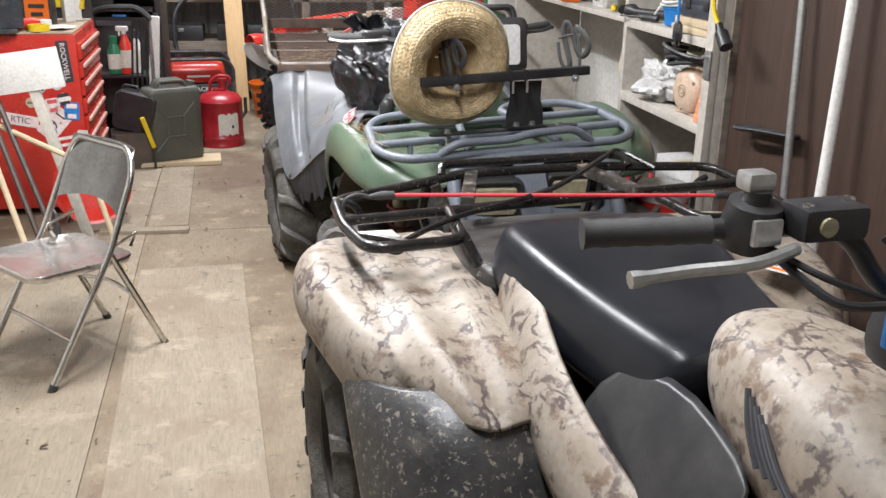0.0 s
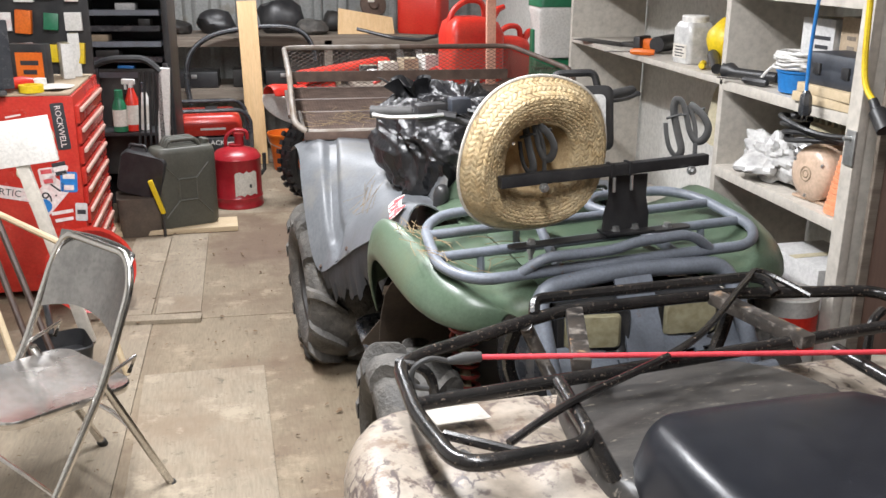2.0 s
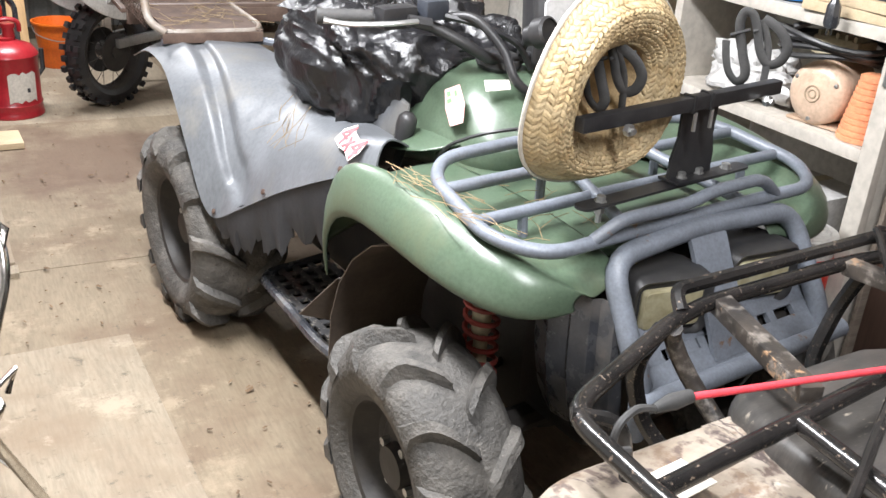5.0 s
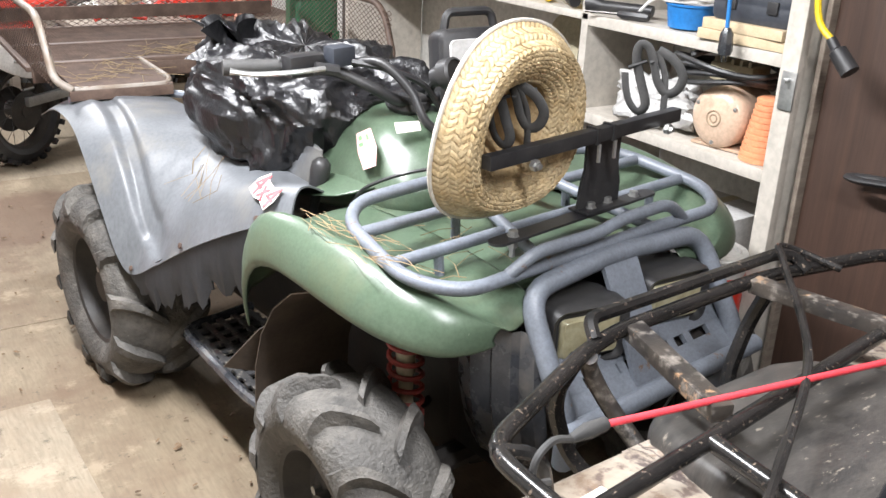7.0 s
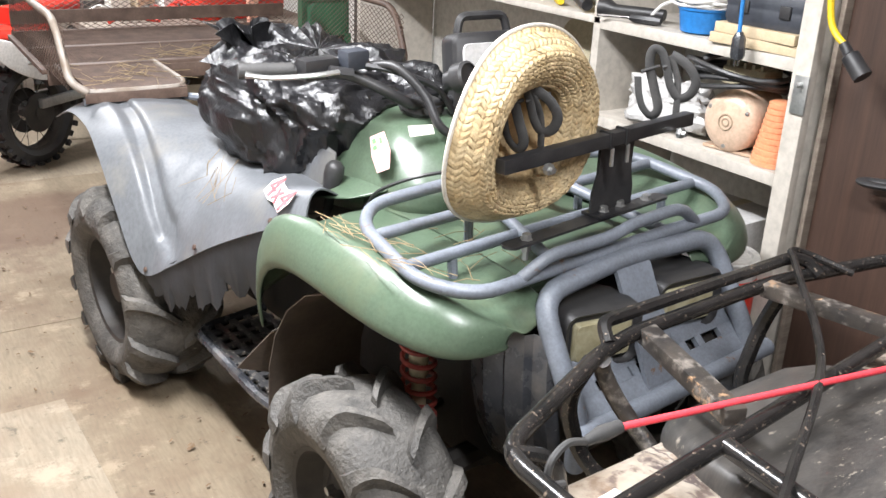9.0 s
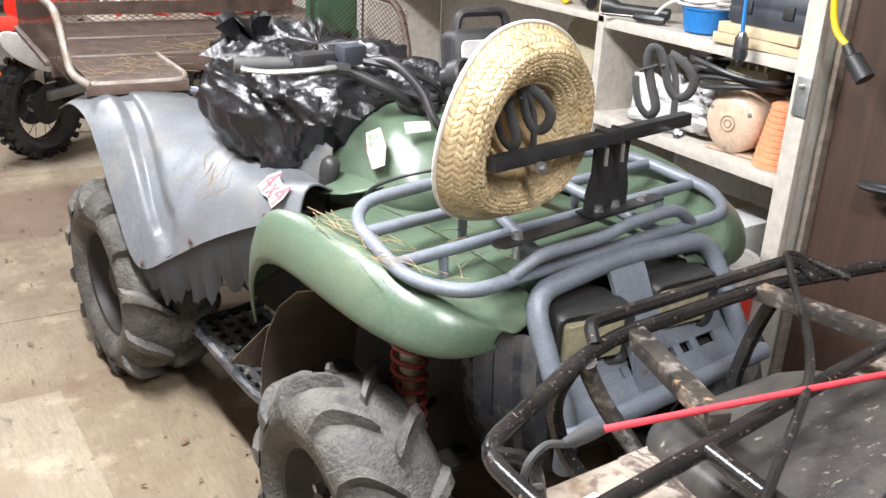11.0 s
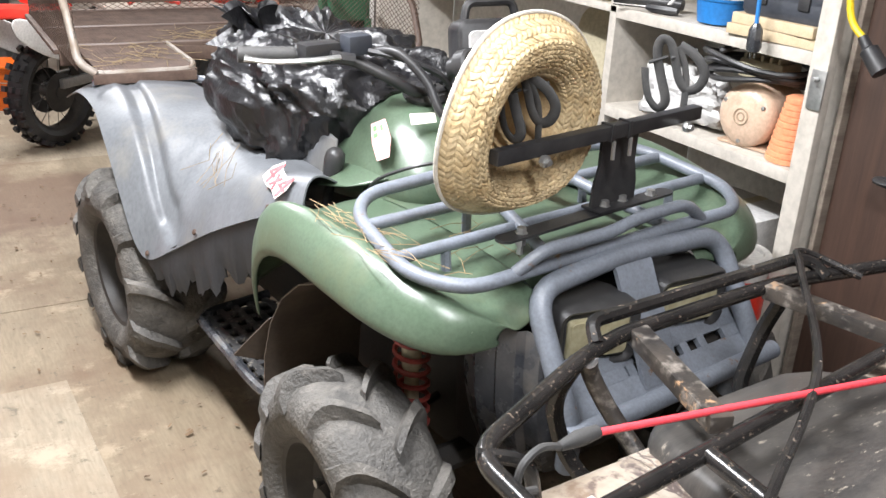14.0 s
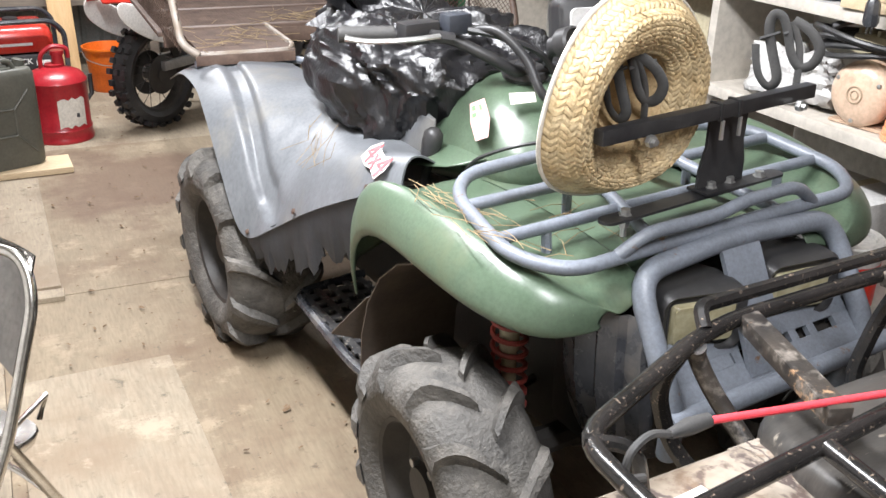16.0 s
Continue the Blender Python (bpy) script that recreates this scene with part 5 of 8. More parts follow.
        part("switch_plate", Geo().box((s * 0.252, -1.214, zb + 0.012), (0.036, 0.008, 0.030), bev=0.003), M_ALU, bar, "bare metal switch plate")
        part("clamp_bolt", Geo().lathe([(0.007, 0), (0.007, 0.006), (0.004, 0.006), (0, 0.007)], 6, pose(s * 0.205, -1.215, zb + 0.035)), M_CHROME, bar)
        part("clamp_bolt", Geo().lathe([(0.007, 0), (0.007, 0.006), (0.004, 0.006), (0, 0.007)], 6, pose(s * 0.145, -1.205, zb + 0.038)), M_CHROME, bar)
        for k in range(2):
            pts = spline([(s * 0.235, -1.19, zb - 0.012), (s * 0.20, -1.255 - 0.02 * k, zb - 0.03 - 0.02 * k), (s * 0.12, -1.275 - 0.01 * k, zb - 0.06), (s * 0.05, -1.26, 1.03 - 0.02 * k)], 6)
            part("cable", Geo().tube(pts, 0.0045 + 0.001 * k, 8), M_BLACKP, bar)
    g = Geo().tube(spline([(-0.10, -1.22, zb), (-0.06, -1.27, zb - 0.05), (-0.03, -1.30, 1.0), (0.0, -1.30, 0.93)], 5), 0.008, 6)
    g.box((0, -1.24, 0.99), (0.16, 0.12, 0.08), bev=0.03)
    part("cable", g, M_BLACKP, bar)
    part("blue_tag", Geo().box((-0.075, -1.235, 1.03), (0.03, 0.012, 0.08), bev=0.004), M_BLUE, bar, "blue plastic tag")
    # warning labels
    m = pose(0.372, -0.41, 0.757, -4, 3, 20)
    lb = part("warning_label", Geo().box((0, 0, 0), (0.085, 0.125, 0.0015)), M_WPL, Q, "white warning label with an orange edge")
    lb.matrix_local = m
    part("label_stripe", Geo().box((-0.026, 0, 0.0015), (0.014, 0.10, 0.001)), M_ORANGE, lb)
    g = Geo()
    for k in range(6):
        g.box((0.01, 0.035 - k * 0.014, 0.0015), (0.04 - 0.006 * (k % 2), 0.003, 0.0008))
    part("label_print", g, M_INK, lb)
    lb = part("paper_scrap", Geo().box((0, 0, 0), (0.10, 0.055, 0.0015)), M_PAPER, Q, "worn paper label on the fender")
    lb.matrix_local = pose(-0.422, 0.005, 0.752, 0, 4, 8)
    return Q


green_quad()
tan_quad()


# ---- things on the quads ----
def bungee_cords():
    e = thing("bungee_cord", pose(0.79, 1.647, 0, 0, 0, 4.0), "bright red bungee cord stretched over the black rack", "bungee cord", "bungee cords")
    a, b = Vector((-0.378, 0.052, 0.832)), Vector((0.40, -0.122, 0.832))
    part("cord", Geo().tube([a.lerp(b, k / 10) for k in range(11)], 0.0048, 14), M_CORD, e)
    for p, d in ((a, -1), (b, 1)):
        q = Vector((p.x + d * 0.05, p.y, p.z - 0.002))
        part("end_cap", Geo().tube([p - Vector((d * 0.01, 0, 0)), p + Vector((d * 0.02, 0, 0)), q], [0.009, 0.011, 0.006], 10), M_GRIP, e)
        hook = spline([q, q + Vector((d * 0.03, 0, 0.008)), q + Vector((d * 0.06, -0.005, -0.004)), q + Vector((d * 0.062, -0.005, -0.035)), q + Vector((d * 0.035, -0.005, -0.045))], 5)
        part("hook", Geo().tube(hook, 0.005, 8), M_GRIP, e, "coated wire hook")
    e = thing("bungee_cord", pose(0.79, 1.647, 0, 0, 0, 4.0), "black speckled bungee cord slung across the black rack", "bungee cord", "bungee cords")
    pts = spline([(-0.40, -0.19, 0.80), (-0.27, -0.13, 0.825), (0.02, 0.02, 0.832), (0.26, 0.23, 0.850), (0.33, 0.28, 0.852), (0.40, 0.20, 0.82)], 8)
    part("cord", Geo().tube(pts, 0.007, 8), M_CHIP, e)
    part("hook", Geo().tube(spline([(-0.40, -0.22, 0.80), (-0.43, -0.235, 0.79), (-0.46, -0.21, 0.795), (-0.47, -0.18, 0.79)], 5), 0.005, 8), M_GRIP, e)


def straw_hat():
    """Seen into the crown: a fat rolled brim, woven of straw plait."""
    m = pose(0.688, 2.240, 1.047, 97, 0, 13.0) @ pose(0, 0, 0, 0, 0, -6)
    e = thing("straw_hat", m, "woven straw hat with a rolled brim hung on the gun rack", "hat")
    e.matrix_world = m
    R0, R1 = 0.088, 0.197

    def brim(u):
        """Radius and height along the brim, from the crown's mouth to the rim."""
        rad = R0 + (R1 - R0) * u
        return rad, 0.040 * math.sin(math.pi * min(1, 0.06 + u * 0.80)) - 0.034 * max(0, u - 0.66) / 0.34 - 0.012

    def place(u, a):
        r, h = brim(u)
        k = 1 + 0.06 * math.cos(2 * a)
        return Vector((r * math.cos(a) * (1 - 0.03 * math.cos(2 * a)), r * math.sin(a) * k, h + 0.010 * math.cos(2 * a + 0.6) * u))
    # backing
    n = 64
    rows = []
    for i in range(n + 1):
        a = 2 * math.pi * i / n
        rows.append([place(k / 10, a) - Vector((0, 0, 0.003)) for k in range(11)])
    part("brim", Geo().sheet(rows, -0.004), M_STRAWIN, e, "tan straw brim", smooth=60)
    # plait: short flat strands crossing over and under in chevrons
    g = Geo()
    bands, per = 13, 78
    rng = random.Random(2)
    for b in range(bands):
        u0, u1 = b / bands, (b + 1) / bands
        cnt = int(per * (0.72 + 0.45 * (b + 1) / bands))
        for i in range(cnt):
            a = 2 * math.pi * (i + 0.5 * (b % 2) + rng.uniform(-0.08, 0.08)) / cnt
            da = 2 * math.pi / cnt
            slant = da * 0.95 * (1 if b % 2 else -1)
            lift = rng.uniform(0.0018, 0.0036)
            w = 0.46 * rng.uniform(0.88, 1.06)
            rows4 = []
            for uu, sl, hh in ((u0 - 0.025, -0.5, -0.001), (u0 + (u1 - u0) * 0.3, -0.2, lift), (u0 + (u1 - u0) * 0.7, 0.2, lift), (u1 + 0.025, 0.5, -0.001)):
                uu = min(1, max(0, uu))
                rows4.append((place(uu, a + sl * slant - da * w) + Vector((0, 0, hh - 0.0012)), place(uu, a + sl * slant) + Vector((0, 0, hh)), place(uu, a + sl * slant + da * w) + Vector((0, 0, hh - 0.0012))))
            vs = [p for r4 in rows4 for p in r4]
            g.add(vs, [(r4 * 3 + c, r4 * 3 + c + 1, r4 * 3 + c + 4, r4 * 3 + c + 3) for r4 in range(3) for c in range(2)])
    st = part("straw_plait", g, M_STRAW, e, "pale straw plait", smooth=0)
    tagged(st, kind="stuff")
    rim = [place(1.0, 2 * math.pi * i / 64) for i in range(64)]
    part("rim_binding", Geo().tube(rim, 0.0042, 8, closed=True), M_PAPER, e, "pale stitched rim binding")
    # crown
    rows = []
    for i in range(n + 1):
        a = 2 * math.pi * i / n
        row = [place(0.0, a) - Vector((0, 0, 0.003))]
        for d, k in ((0.03, 0.96), (0.07, 0.90), (0.10, 0.80), (0.115, 0.5), (0.118, 0.05)):
            p = place(0.0, a)
            row.append(Vector((p.x * k, p.y * k, p.z - d)))
        rows.append(row)
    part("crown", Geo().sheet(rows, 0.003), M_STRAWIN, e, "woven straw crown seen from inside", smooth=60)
    g = Geo()
    for d0 in range(8):
        for i in range(44):
            a = 2 * math.pi * (i + 0.5 * (d0 % 2)) / 44
            da = 2 * math.pi / 44
            k = 0.985 - 0.011 * d0
            c = []
            for dz, aa, inn in ((0, a - da * 0.45, 0), (0, a + da * 0.45, 0), (0.012, a + da * 0.45, 0), (0.012, a - da * 0.45, 0), (0.006, a, 0.0025)):
                p = place(0.0, aa)
                c.append(Vector((p.x * (k - inn * 8), p.y * (k - inn * 8), p.z - 0.006 - d0 * 0.012 - dz)))
            g.add(c, [(0, 1, 4), (1, 2, 4), (2, 3, 4), (3, 0, 4)])
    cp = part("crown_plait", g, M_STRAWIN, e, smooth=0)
    tagged(cp, kind="stuff")


def trash_bag():
    """A full bin bag with gathered neck, creased by folded noise."""
    e = thing("trash_bag", pose(0.905, 2.28, 0, 0, -2.0, 6.0), "shiny crumpled black plastic trash bag on the seat", "trash bag")
    g = Geo()
    nu, nv = 190, 120
    rows = []
    c = Vector((-0.035, 0.965, 0.885))
    for i in range(nu):
        a = 2 * math.pi * i / nu
        row = []
        for j in range(nv + 1):
            t = math.pi * j / nv
            d = Vector((math.sin(t) * math.cos(a), math.sin(t) * math.sin(a), math.cos(t)))
            p = Vector((math.copysign(abs(d.x) ** 0.75, d.x) * 0.268, math.copysign(abs(d.y) ** 0.75, d.y) * 0.335, math.copysign(abs(d.z) ** 0.8, d.z) * 0.148))
            warp = noise.noise_vector(d * 1.6 + Vector((4, 1, 7))) * 0.45
            q = Vector((d.x * 1.9, d.y * 1.9, d.z * 0.45)) + warp * 0.8
            f = 0.050 * noise.noise(q * 1.2) - 0.008
            # drawn folds run up towards the neck
            fold = noise.noise(Vector((a * 3.2 + warp.x * 2, d.z * 0.9, 2.0)))
            f += 0.020 * (1 - min(1, abs(fold) * 2.6)) * max(0, 0.35 + d.z * 0.65 + 0.4 * (d.x < 0)) * min(1, max(0, (d.z + 0.55) * 2.2))
            amp, k = 0.017, 1.5
            for o in range(5):
                n = noise.noise(q * k + Vector((o * 7.1, 3.3, 1.7)))
                f += amp * (1 - min(1, abs(n) * 2.8)) ** 1.2
                k *= 1.9
                amp *= 0.56
            p += d * f * min(1, math.sin(t) * 4)
            # the lower front corner hangs down by the tank, the rear is drawn up over the seat
            low = max(0.0, -d.z)
            if d.y < 0.15:
                p.z -= 0.085 * low ** 0.5 * min(1, (0.15 - d.y) / 0.7) * max(0.0, -d.x)
            else:
                p.z *= 1 - 0.45 * min(1, (d.y - 0.15) * 1.6) * (d.z < 0)
                p.x *= 1 - 0.30 * min(1, (d.y - 0.15) * 1.4) * min(1, low * 2 + 0.3)
            row.append(c + p)
        rows.append(row)
    rows.append(rows[0])
    vs = [p for row in rows[:-1] for p in row]
    k = nv + 1
    fs = []
    for i in range(nu):
        i2 = (i + 1) % nu
        for j in range(nv):
            fs.append((i * k + j, i2 * k + j, i2 * k + j + 1, i * k + j + 1))
    g.add(vs, fs)
    part("bag_body", g, M_BAG, e, smooth=38)
    # gathered neck
    rows = []
    for i in range(41):
        a = 2 * math.pi * i / 40
        w = 1 + 0.28 * math.sin(a * 7 + 1)
        rows.append([(-0.16 + r * w * math.cos(a) + dx, 1.10 + r * w * math.sin(a) * 0.8, 0.985 + h + 0.014 * math.sin(a * 5)) for r, h, dx in ((0.13, 0.0, 0.02), (0.075, 0.035, 0.01), (0.045, 0.055, 0.0), (0.055, 0.080, -0.02), (0.075, 0.105, -0.035))])
    part("bag_neck", Geo().sheet(rows, 0.001), M_BAG, e, smooth=60)


bungee_cords()
straw_hat()
trash_bag()


def shelf_unit():
    e = thing("shelf_unit", pose(0, 0, 0), "white painted wooden shelving along the wall, worn edges", "shelf")
    for y, w in ((2.335, 0.035), (3.09, 0.03), (4.62, 0.03)):
        part("upright", Geo().box((1.755, y, 1.1), (0.37, w, 2.2), bev=0.003), M_WHITE, e)
    part("face_post", Geo().box((1.555, 2.335, 1.1), (0.028, 0.05, 2.2), bev=0.004), M_WHITE, e)
    for z in (0.42, 0.822, 1.106, 1.40, 1.75):
        y0, y1 = (2.355, 3.075) if z == 0.822 else (2.355, 4.605)
        part("shelf_board", Geo().box((1.755, (y0 + y1) / 2, z - 0.011), (0.37, y1 - y0, 0.022), bev=0.003), M_WHITE, e)
        part("shelf_lip", Geo().box((1.566, 2.715, z - 0.016), (0.014, 0.70, 0.032), bev=0.002), M_WHITE, e)
    part("bracket", Geo().box((1.537, 2.325, 1.03), (0.006, 0.04, 0.09), bev=0.002).tube([(1.535, 2.325, 1.055), (1.515, 2.325, 1.055)], 0.006, 8), M_ALU, e, "steel hasp on the post")
    return e


shelf_unit()


# ---- things on the shelves ----
S = 1.68  # middle line of the shelf


def carton(w, d, h, m, material, label, prints=True):
    e = thing("carton", m, label, "box")
    part("carton_body", Geo().box((0, 0, h / 2), (w, d, h), bev=0.002), material, e)
    part("tape", Geo().box((0, 0, h + 0.0008), (w * 1.0, 0.03, 0.001)), M_TANPL, e)
    if prints:
        g = Geo()
        for k in range(3):
            g.box((-w / 2 - 0.0008, -d * 0.15, h * (0.75 - 0.12 * k)), (0.001, d * (0.5 - 0.1 * k), h * 0.05))
        part("print_bars", g, M_INK if material is not M_CARD else M_GREYWOOD, e)
    return e


def shelf_things():
    # upper shelf
    z = 1.107
    carton(0.10, 0.14, 0.215, pose(1.72, 2.74, z, 0, 0, 6), M_GBOX, "pale grey carton with print on the upper shelf")
    carton(0.12, 0.09, 0.225, pose(1.75, 2.61, z + 0.0, 0, 0, -4), M_CARD, "brown cardboard box on the upper shelf")
    carton(0.12, 0.07, 0.230, pose(1.75, 2.51, z, 0, 0, 2), M_CARD, "brown cardboard box on the upper shelf")
    carton(0.12, 0.09, 0.215, pose(1.75, 2.42, z, 0, 0, 0), M_GBOX, "grey printed carton on the upper shelf")
    # square clear jar with a white screw lid
    e = thing("plastic_jar", pose(1.67, 3.52, z, 0, 0, 8), "square clear plastic jar with a white lid on the upper shelf", "jar")
    part("jar_body", Geo().loft([[(x * k, y * k, d) for x, y in rrect(0.115, 0.115, 0.02)] for d, k in ((0, 0.94), (0.008, 1.0), (0.125, 1.0), (0.142, 0.86), (0.148, 0.80))]), M_FILM, e, "cloudy clear plastic", smooth=50)
    part("jar_lid", Geo().lathe([(0.048, 0.146), (0.049, 0.150), (0.049, 0.168), (0.045, 0.172), (0, 0.172)], 28), M_WPL, e, "white screw lid")
    part("jar_label", Geo().box((-0.0585, 0, 0.045), (0.001, 0.085, 0.05)), M_PAPER, e)
    g = Geo()
    for k in range(4):
        g.box((-0.0595, 0.004 * (k % 2), 0.060 - 0.011 * k), (0.001, 0.06 - 0.012 * (k % 2), 0.004))
    part("print_bars", g, M_INK, e)
    # navy case
    e = thing("tool_case", pose(1.635, 2.49, z + 0.052, 0, 0, 3), "navy blue plastic tool case lying on boards", "case")
    part("case_shell", Geo().loft([[(x, y, d) for x, y in rrect(0.14 * k, 0.25 * k, 0.02)] for d, k in ((0, 0.94), (0.012, 1.0), (0.040, 1.0), (0.044, 0.985), (0.048, 1.0), (0.075, 1.0), (0.085, 0.93))]), M_CASE, e)
    part("case_latch", Geo().box((-0.072, 0.06, 0.044), (0.008, 0.03, 0.03), bev=0.002), M_BLACKP, e)
    part("case_latch", Geo().box((-0.072, -0.06, 0.044), (0.008, 0.03, 0.03), bev=0.002), M_BLACKP, e)
    for k, dz in enumerate((0.0, 0.026)):
        solo("board_offcut", Geo().box((0, 0, 0.0125), (0.15, 0.27 - 0.02 * k, 0.025), bev=0.002), M_PALE, pose(1.628, 2.50, z + dz, 0, 0, 3 - 4 * k), "pale wooden board offcut on the shelf", "board", "boards on the shelf")
    # blue plastic tub with white cord
    e = thing("plastic_tub", pose(1.635, 2.74, z, 0, 0, 0), "blue plastic tub with a coiled white cord", "tub")
    part("tub", Geo().lathe([(0.0, 0.004), (0.058, 0.004), (0.066, 0.06), (0.070, 0.062), (0.071, 0.068), (0.067, 0.068), (0.055, 0.012), (0, 0.010)], 24), M_BLUE, e)
    rng = random.Random(5)
    pts = []
    for k in range(90):
        a = k * 0.55
        r = 0.055 + 0.02 * rng.random()
        pts.append((r * math.cos(a), r * math.sin(a) * 1.2, 0.070 + 0.0005 * k + 0.006 * rng.random()))
    part("white_cord", Geo().tube(spline(pts, 3), 0.0045, 6), M_WPL, e, "coiled white cord")
    pts = spline([(0.0, 0.05, 0.085), (-0.02, 0.13, 0.06), (-0.03, 0.18, 0.01), (0.0, 0.24, 0.006), (0.02, 0.30, 0.006)], 6)
    part("white_cord", Geo().tube(pts, 0.0045, 6), M_WPL, e)
    # jumble of hand tools
    def screwdriver(m, material, L=0.20):
        e = thing("screwdriver", m, "screwdriver with a coloured plastic handle lying on the shelf", "tool", "hand tools on the shelf")
        part("handle", Geo().tube([(0, 0, 0.014), (0, 0.02, 0.014), (0, 0.08, 0.014), (0, 0.095, 0.014)], [0.010, 0.014, 0.013, 0.008], 8), material, e)
        part("blade", Geo().tube([(0, 0.09, 0.014), (0, L, 0.010)], 0.0035, 6), M_CHROME, e)
    screwdriver(pose(1.60, 2.86, z, 0, 0, 20), M_BLACKP)
    screwdriver(pose(1.60, 3.30, z, 0, 0, -30), M_YELLOW)
    screwdriver(pose(1.62, 3.75, z, 0, 0, 60), M_ORANGE)
    # flashlight, black
    e = thing("flashlight", pose(1.62, 3.00, z, 0, 0, 25), "black flashlight lying on the shelf", "flashlight")
    part("barrel", Geo().tube([(0, -0.10, 0.022), (0, 0.05, 0.022), (0, 0.075, 0.026), (0, 0.10, 0.026)], [0.016, 0.016, 0.026, 0.026], 12), M_BLACKP, e)
    # yellow work light with cage
    e = thing("trouble_light", pose(1.64, 3.30, z, 0, 0, -15), "yellow hand lamp with a wire guard on the shelf", "lamp")
    part("hood", Geo().lathe([(0.03, 0.0), (0.07, 0.03), (0.085, 0.09), (0.080, 0.13), (0.074, 0.13), (0.078, 0.09), (0.06, 0.035), (0.0, 0.01)], 20, pose(0, 0, 0.07, 0, 70, 30)), M_YELLOW, e)
    part("reflector", Geo().lathe([(0.0, 0.03), (0.05, 0.05), (0.072, 0.12)], 18, pose(0, 0, 0.07, 0, 70, 30)), M_ALU, e)
    part("handle", Geo().tube([(0.0, 0.0, 0.05), (-0.02, -0.16, 0.022)], [0.022, 0.018], 10), M_BLACKP, e)
    # drill and batteries
    e = thing("cordless_drill", pose(1.66, 3.95, z + 0.034, 88, 0, 40), "black and orange cordless drill lying on the shelf", "drill")
    part("drill_body", Geo().tube([(-0.09, 0, 0.10), (0.05, 0, 0.10), (0.09, 0, 0.10)], [0.032, 0.034, 0.018], 12), M_BLACKP, e)
    part("drill_grip", Geo().box((-0.05, 0, 0.05), (0.045, 0.04, 0.09), bev=0.01), M_ORANGE, e)
    part("battery", Geo().box((-0.05, 0, 0.015), (0.10, 0.06, 0.03), bev=0.006), M_BLACKP, e)
    solo("saw", Geo().box((0, 0, 0.004), (0.10, 0.34, 0.003), bev=0.001).box((0, -0.2, 0.01), (0.07, 0.09, 0.02), bev=0.006), M_DARK, pose(1.62, 4.3, z, 0, 0, 18), "dark hand saw lying on the shelf", "saw")
    # lower shelf: motor with hoses, orange cone, clear wrap
    z = 0.824
    e = thing("electric_motor", pose(1.665, 2.575, z, 0, 0, 8), "peach-coloured electric motor with black hoses on top", "motor")
    part("motor_body", Geo().lathe([(0.0, -0.075), (0.060, -0.075), (0.078, -0.068), (0.080, -0.05), (0.080, 0.075), (0.07, 0.085), (0, 0.085)], 28, pose(0, 0, 0.083, 0, 90, 0)), M_PEACH, e)
    part("end_cap", Geo().lathe([(0.0, -0.090), (0.050, -0.088), (0.070, -0.080), (0.079, -0.068), (0.0805, -0.052), (0.074, -0.050)], 28, pose(0, 0, 0.083, 0, 90, 0), cap=False), M_PEACH, e, "pale end cap with a round vent")
    g = Geo()
    for r in (0.010, 0.020):
        g.tube([(-0.090, r * math.cos(a), 0.083 + r * math.sin(a)) for a in [radians(d) for d in range(0, 360, 20)]], 0.0022, 6, closed=True)
    part("vent_ring", g, M_CARD, e)
    for k in range(3):
        a = radians(30 + 120 * k)
        part("cap_screw", Geo().lathe([(0.006, 0), (0.005, 0.004), (0, 0.005)], 8, pose(-0.082, 0.064 * math.cos(a), 0.083 + 0.064 * math.sin(a), 0, -90, 0)), M_ALU, e)
    part("motor_foot", Geo().box((0.0, 0, 0.004), (0.13, 0.15, 0.008), bev=0.002), M_PEACH, e)
    part("rating_plate", Geo().box((0.03, -0.078, 0.10), (0.05, 0.003, 0.02)), M_INK, e)
    part("pump_head", Geo().box((0.0, 0.0, 0.195), (0.09, 0.13, 0.05), bev=0.012), M_TANPL, e)
    g = Geo()
    for k in range(5):
        g.box((0.0, -0.05 + 0.025 * k, 0.222), (0.08, 0.008, 0.018))
    part("fin", g, M_TANPL, e)
    for k in range(4):
        pts = []
        for d in range(0, 360, 15):
            a = radians(d)
            pts.append((-0.02 + (0.09 + 0.006 * k) * math.cos(a), 0.02 + (0.125 + 0.008 * k) * math.sin(a), 0.175 + 0.014 * k + 0.012 * math.sin(a * 2 + k)))
        part("hose", Geo().tube(pts, 0.0075, 8, closed=True), M_BLACKP, e, "coiled black rubber hose")
    part("hose", Geo().tube(spline([(-0.08, 0.10, 0.23), (-0.02, 0.04, 0.255), (0.02, -0.06, 0.25), (0.04, -0.16, 0.235)], 6), 0.009, 8), M_BLACKP, e)
    e = thing("cup_stack", pose(1.632, 2.432, z, 0, 0, 0), "stack of pale orange ribbed plastic cups", "cup stack")
    prof = []
    for k in range(11):
        r = 0.062 - 0.0024 * k
        prof += [(r, k * 0.0145), (r, k * 0.0145 + 0.011), (r - 0.005, k * 0.0145 + 0.0125)]
    part("cup", Geo().lathe([(0, 0)] + prof + [(0.030, 0.160), (0, 0.160)], 28), M_CONE, e)
    e = thing("plastic_wrap", pose(1.65, 2.83, z, 0, 0, 0), "crumpled clear plastic wrap on the lower shelf", "plastic wrap")
    rows = []
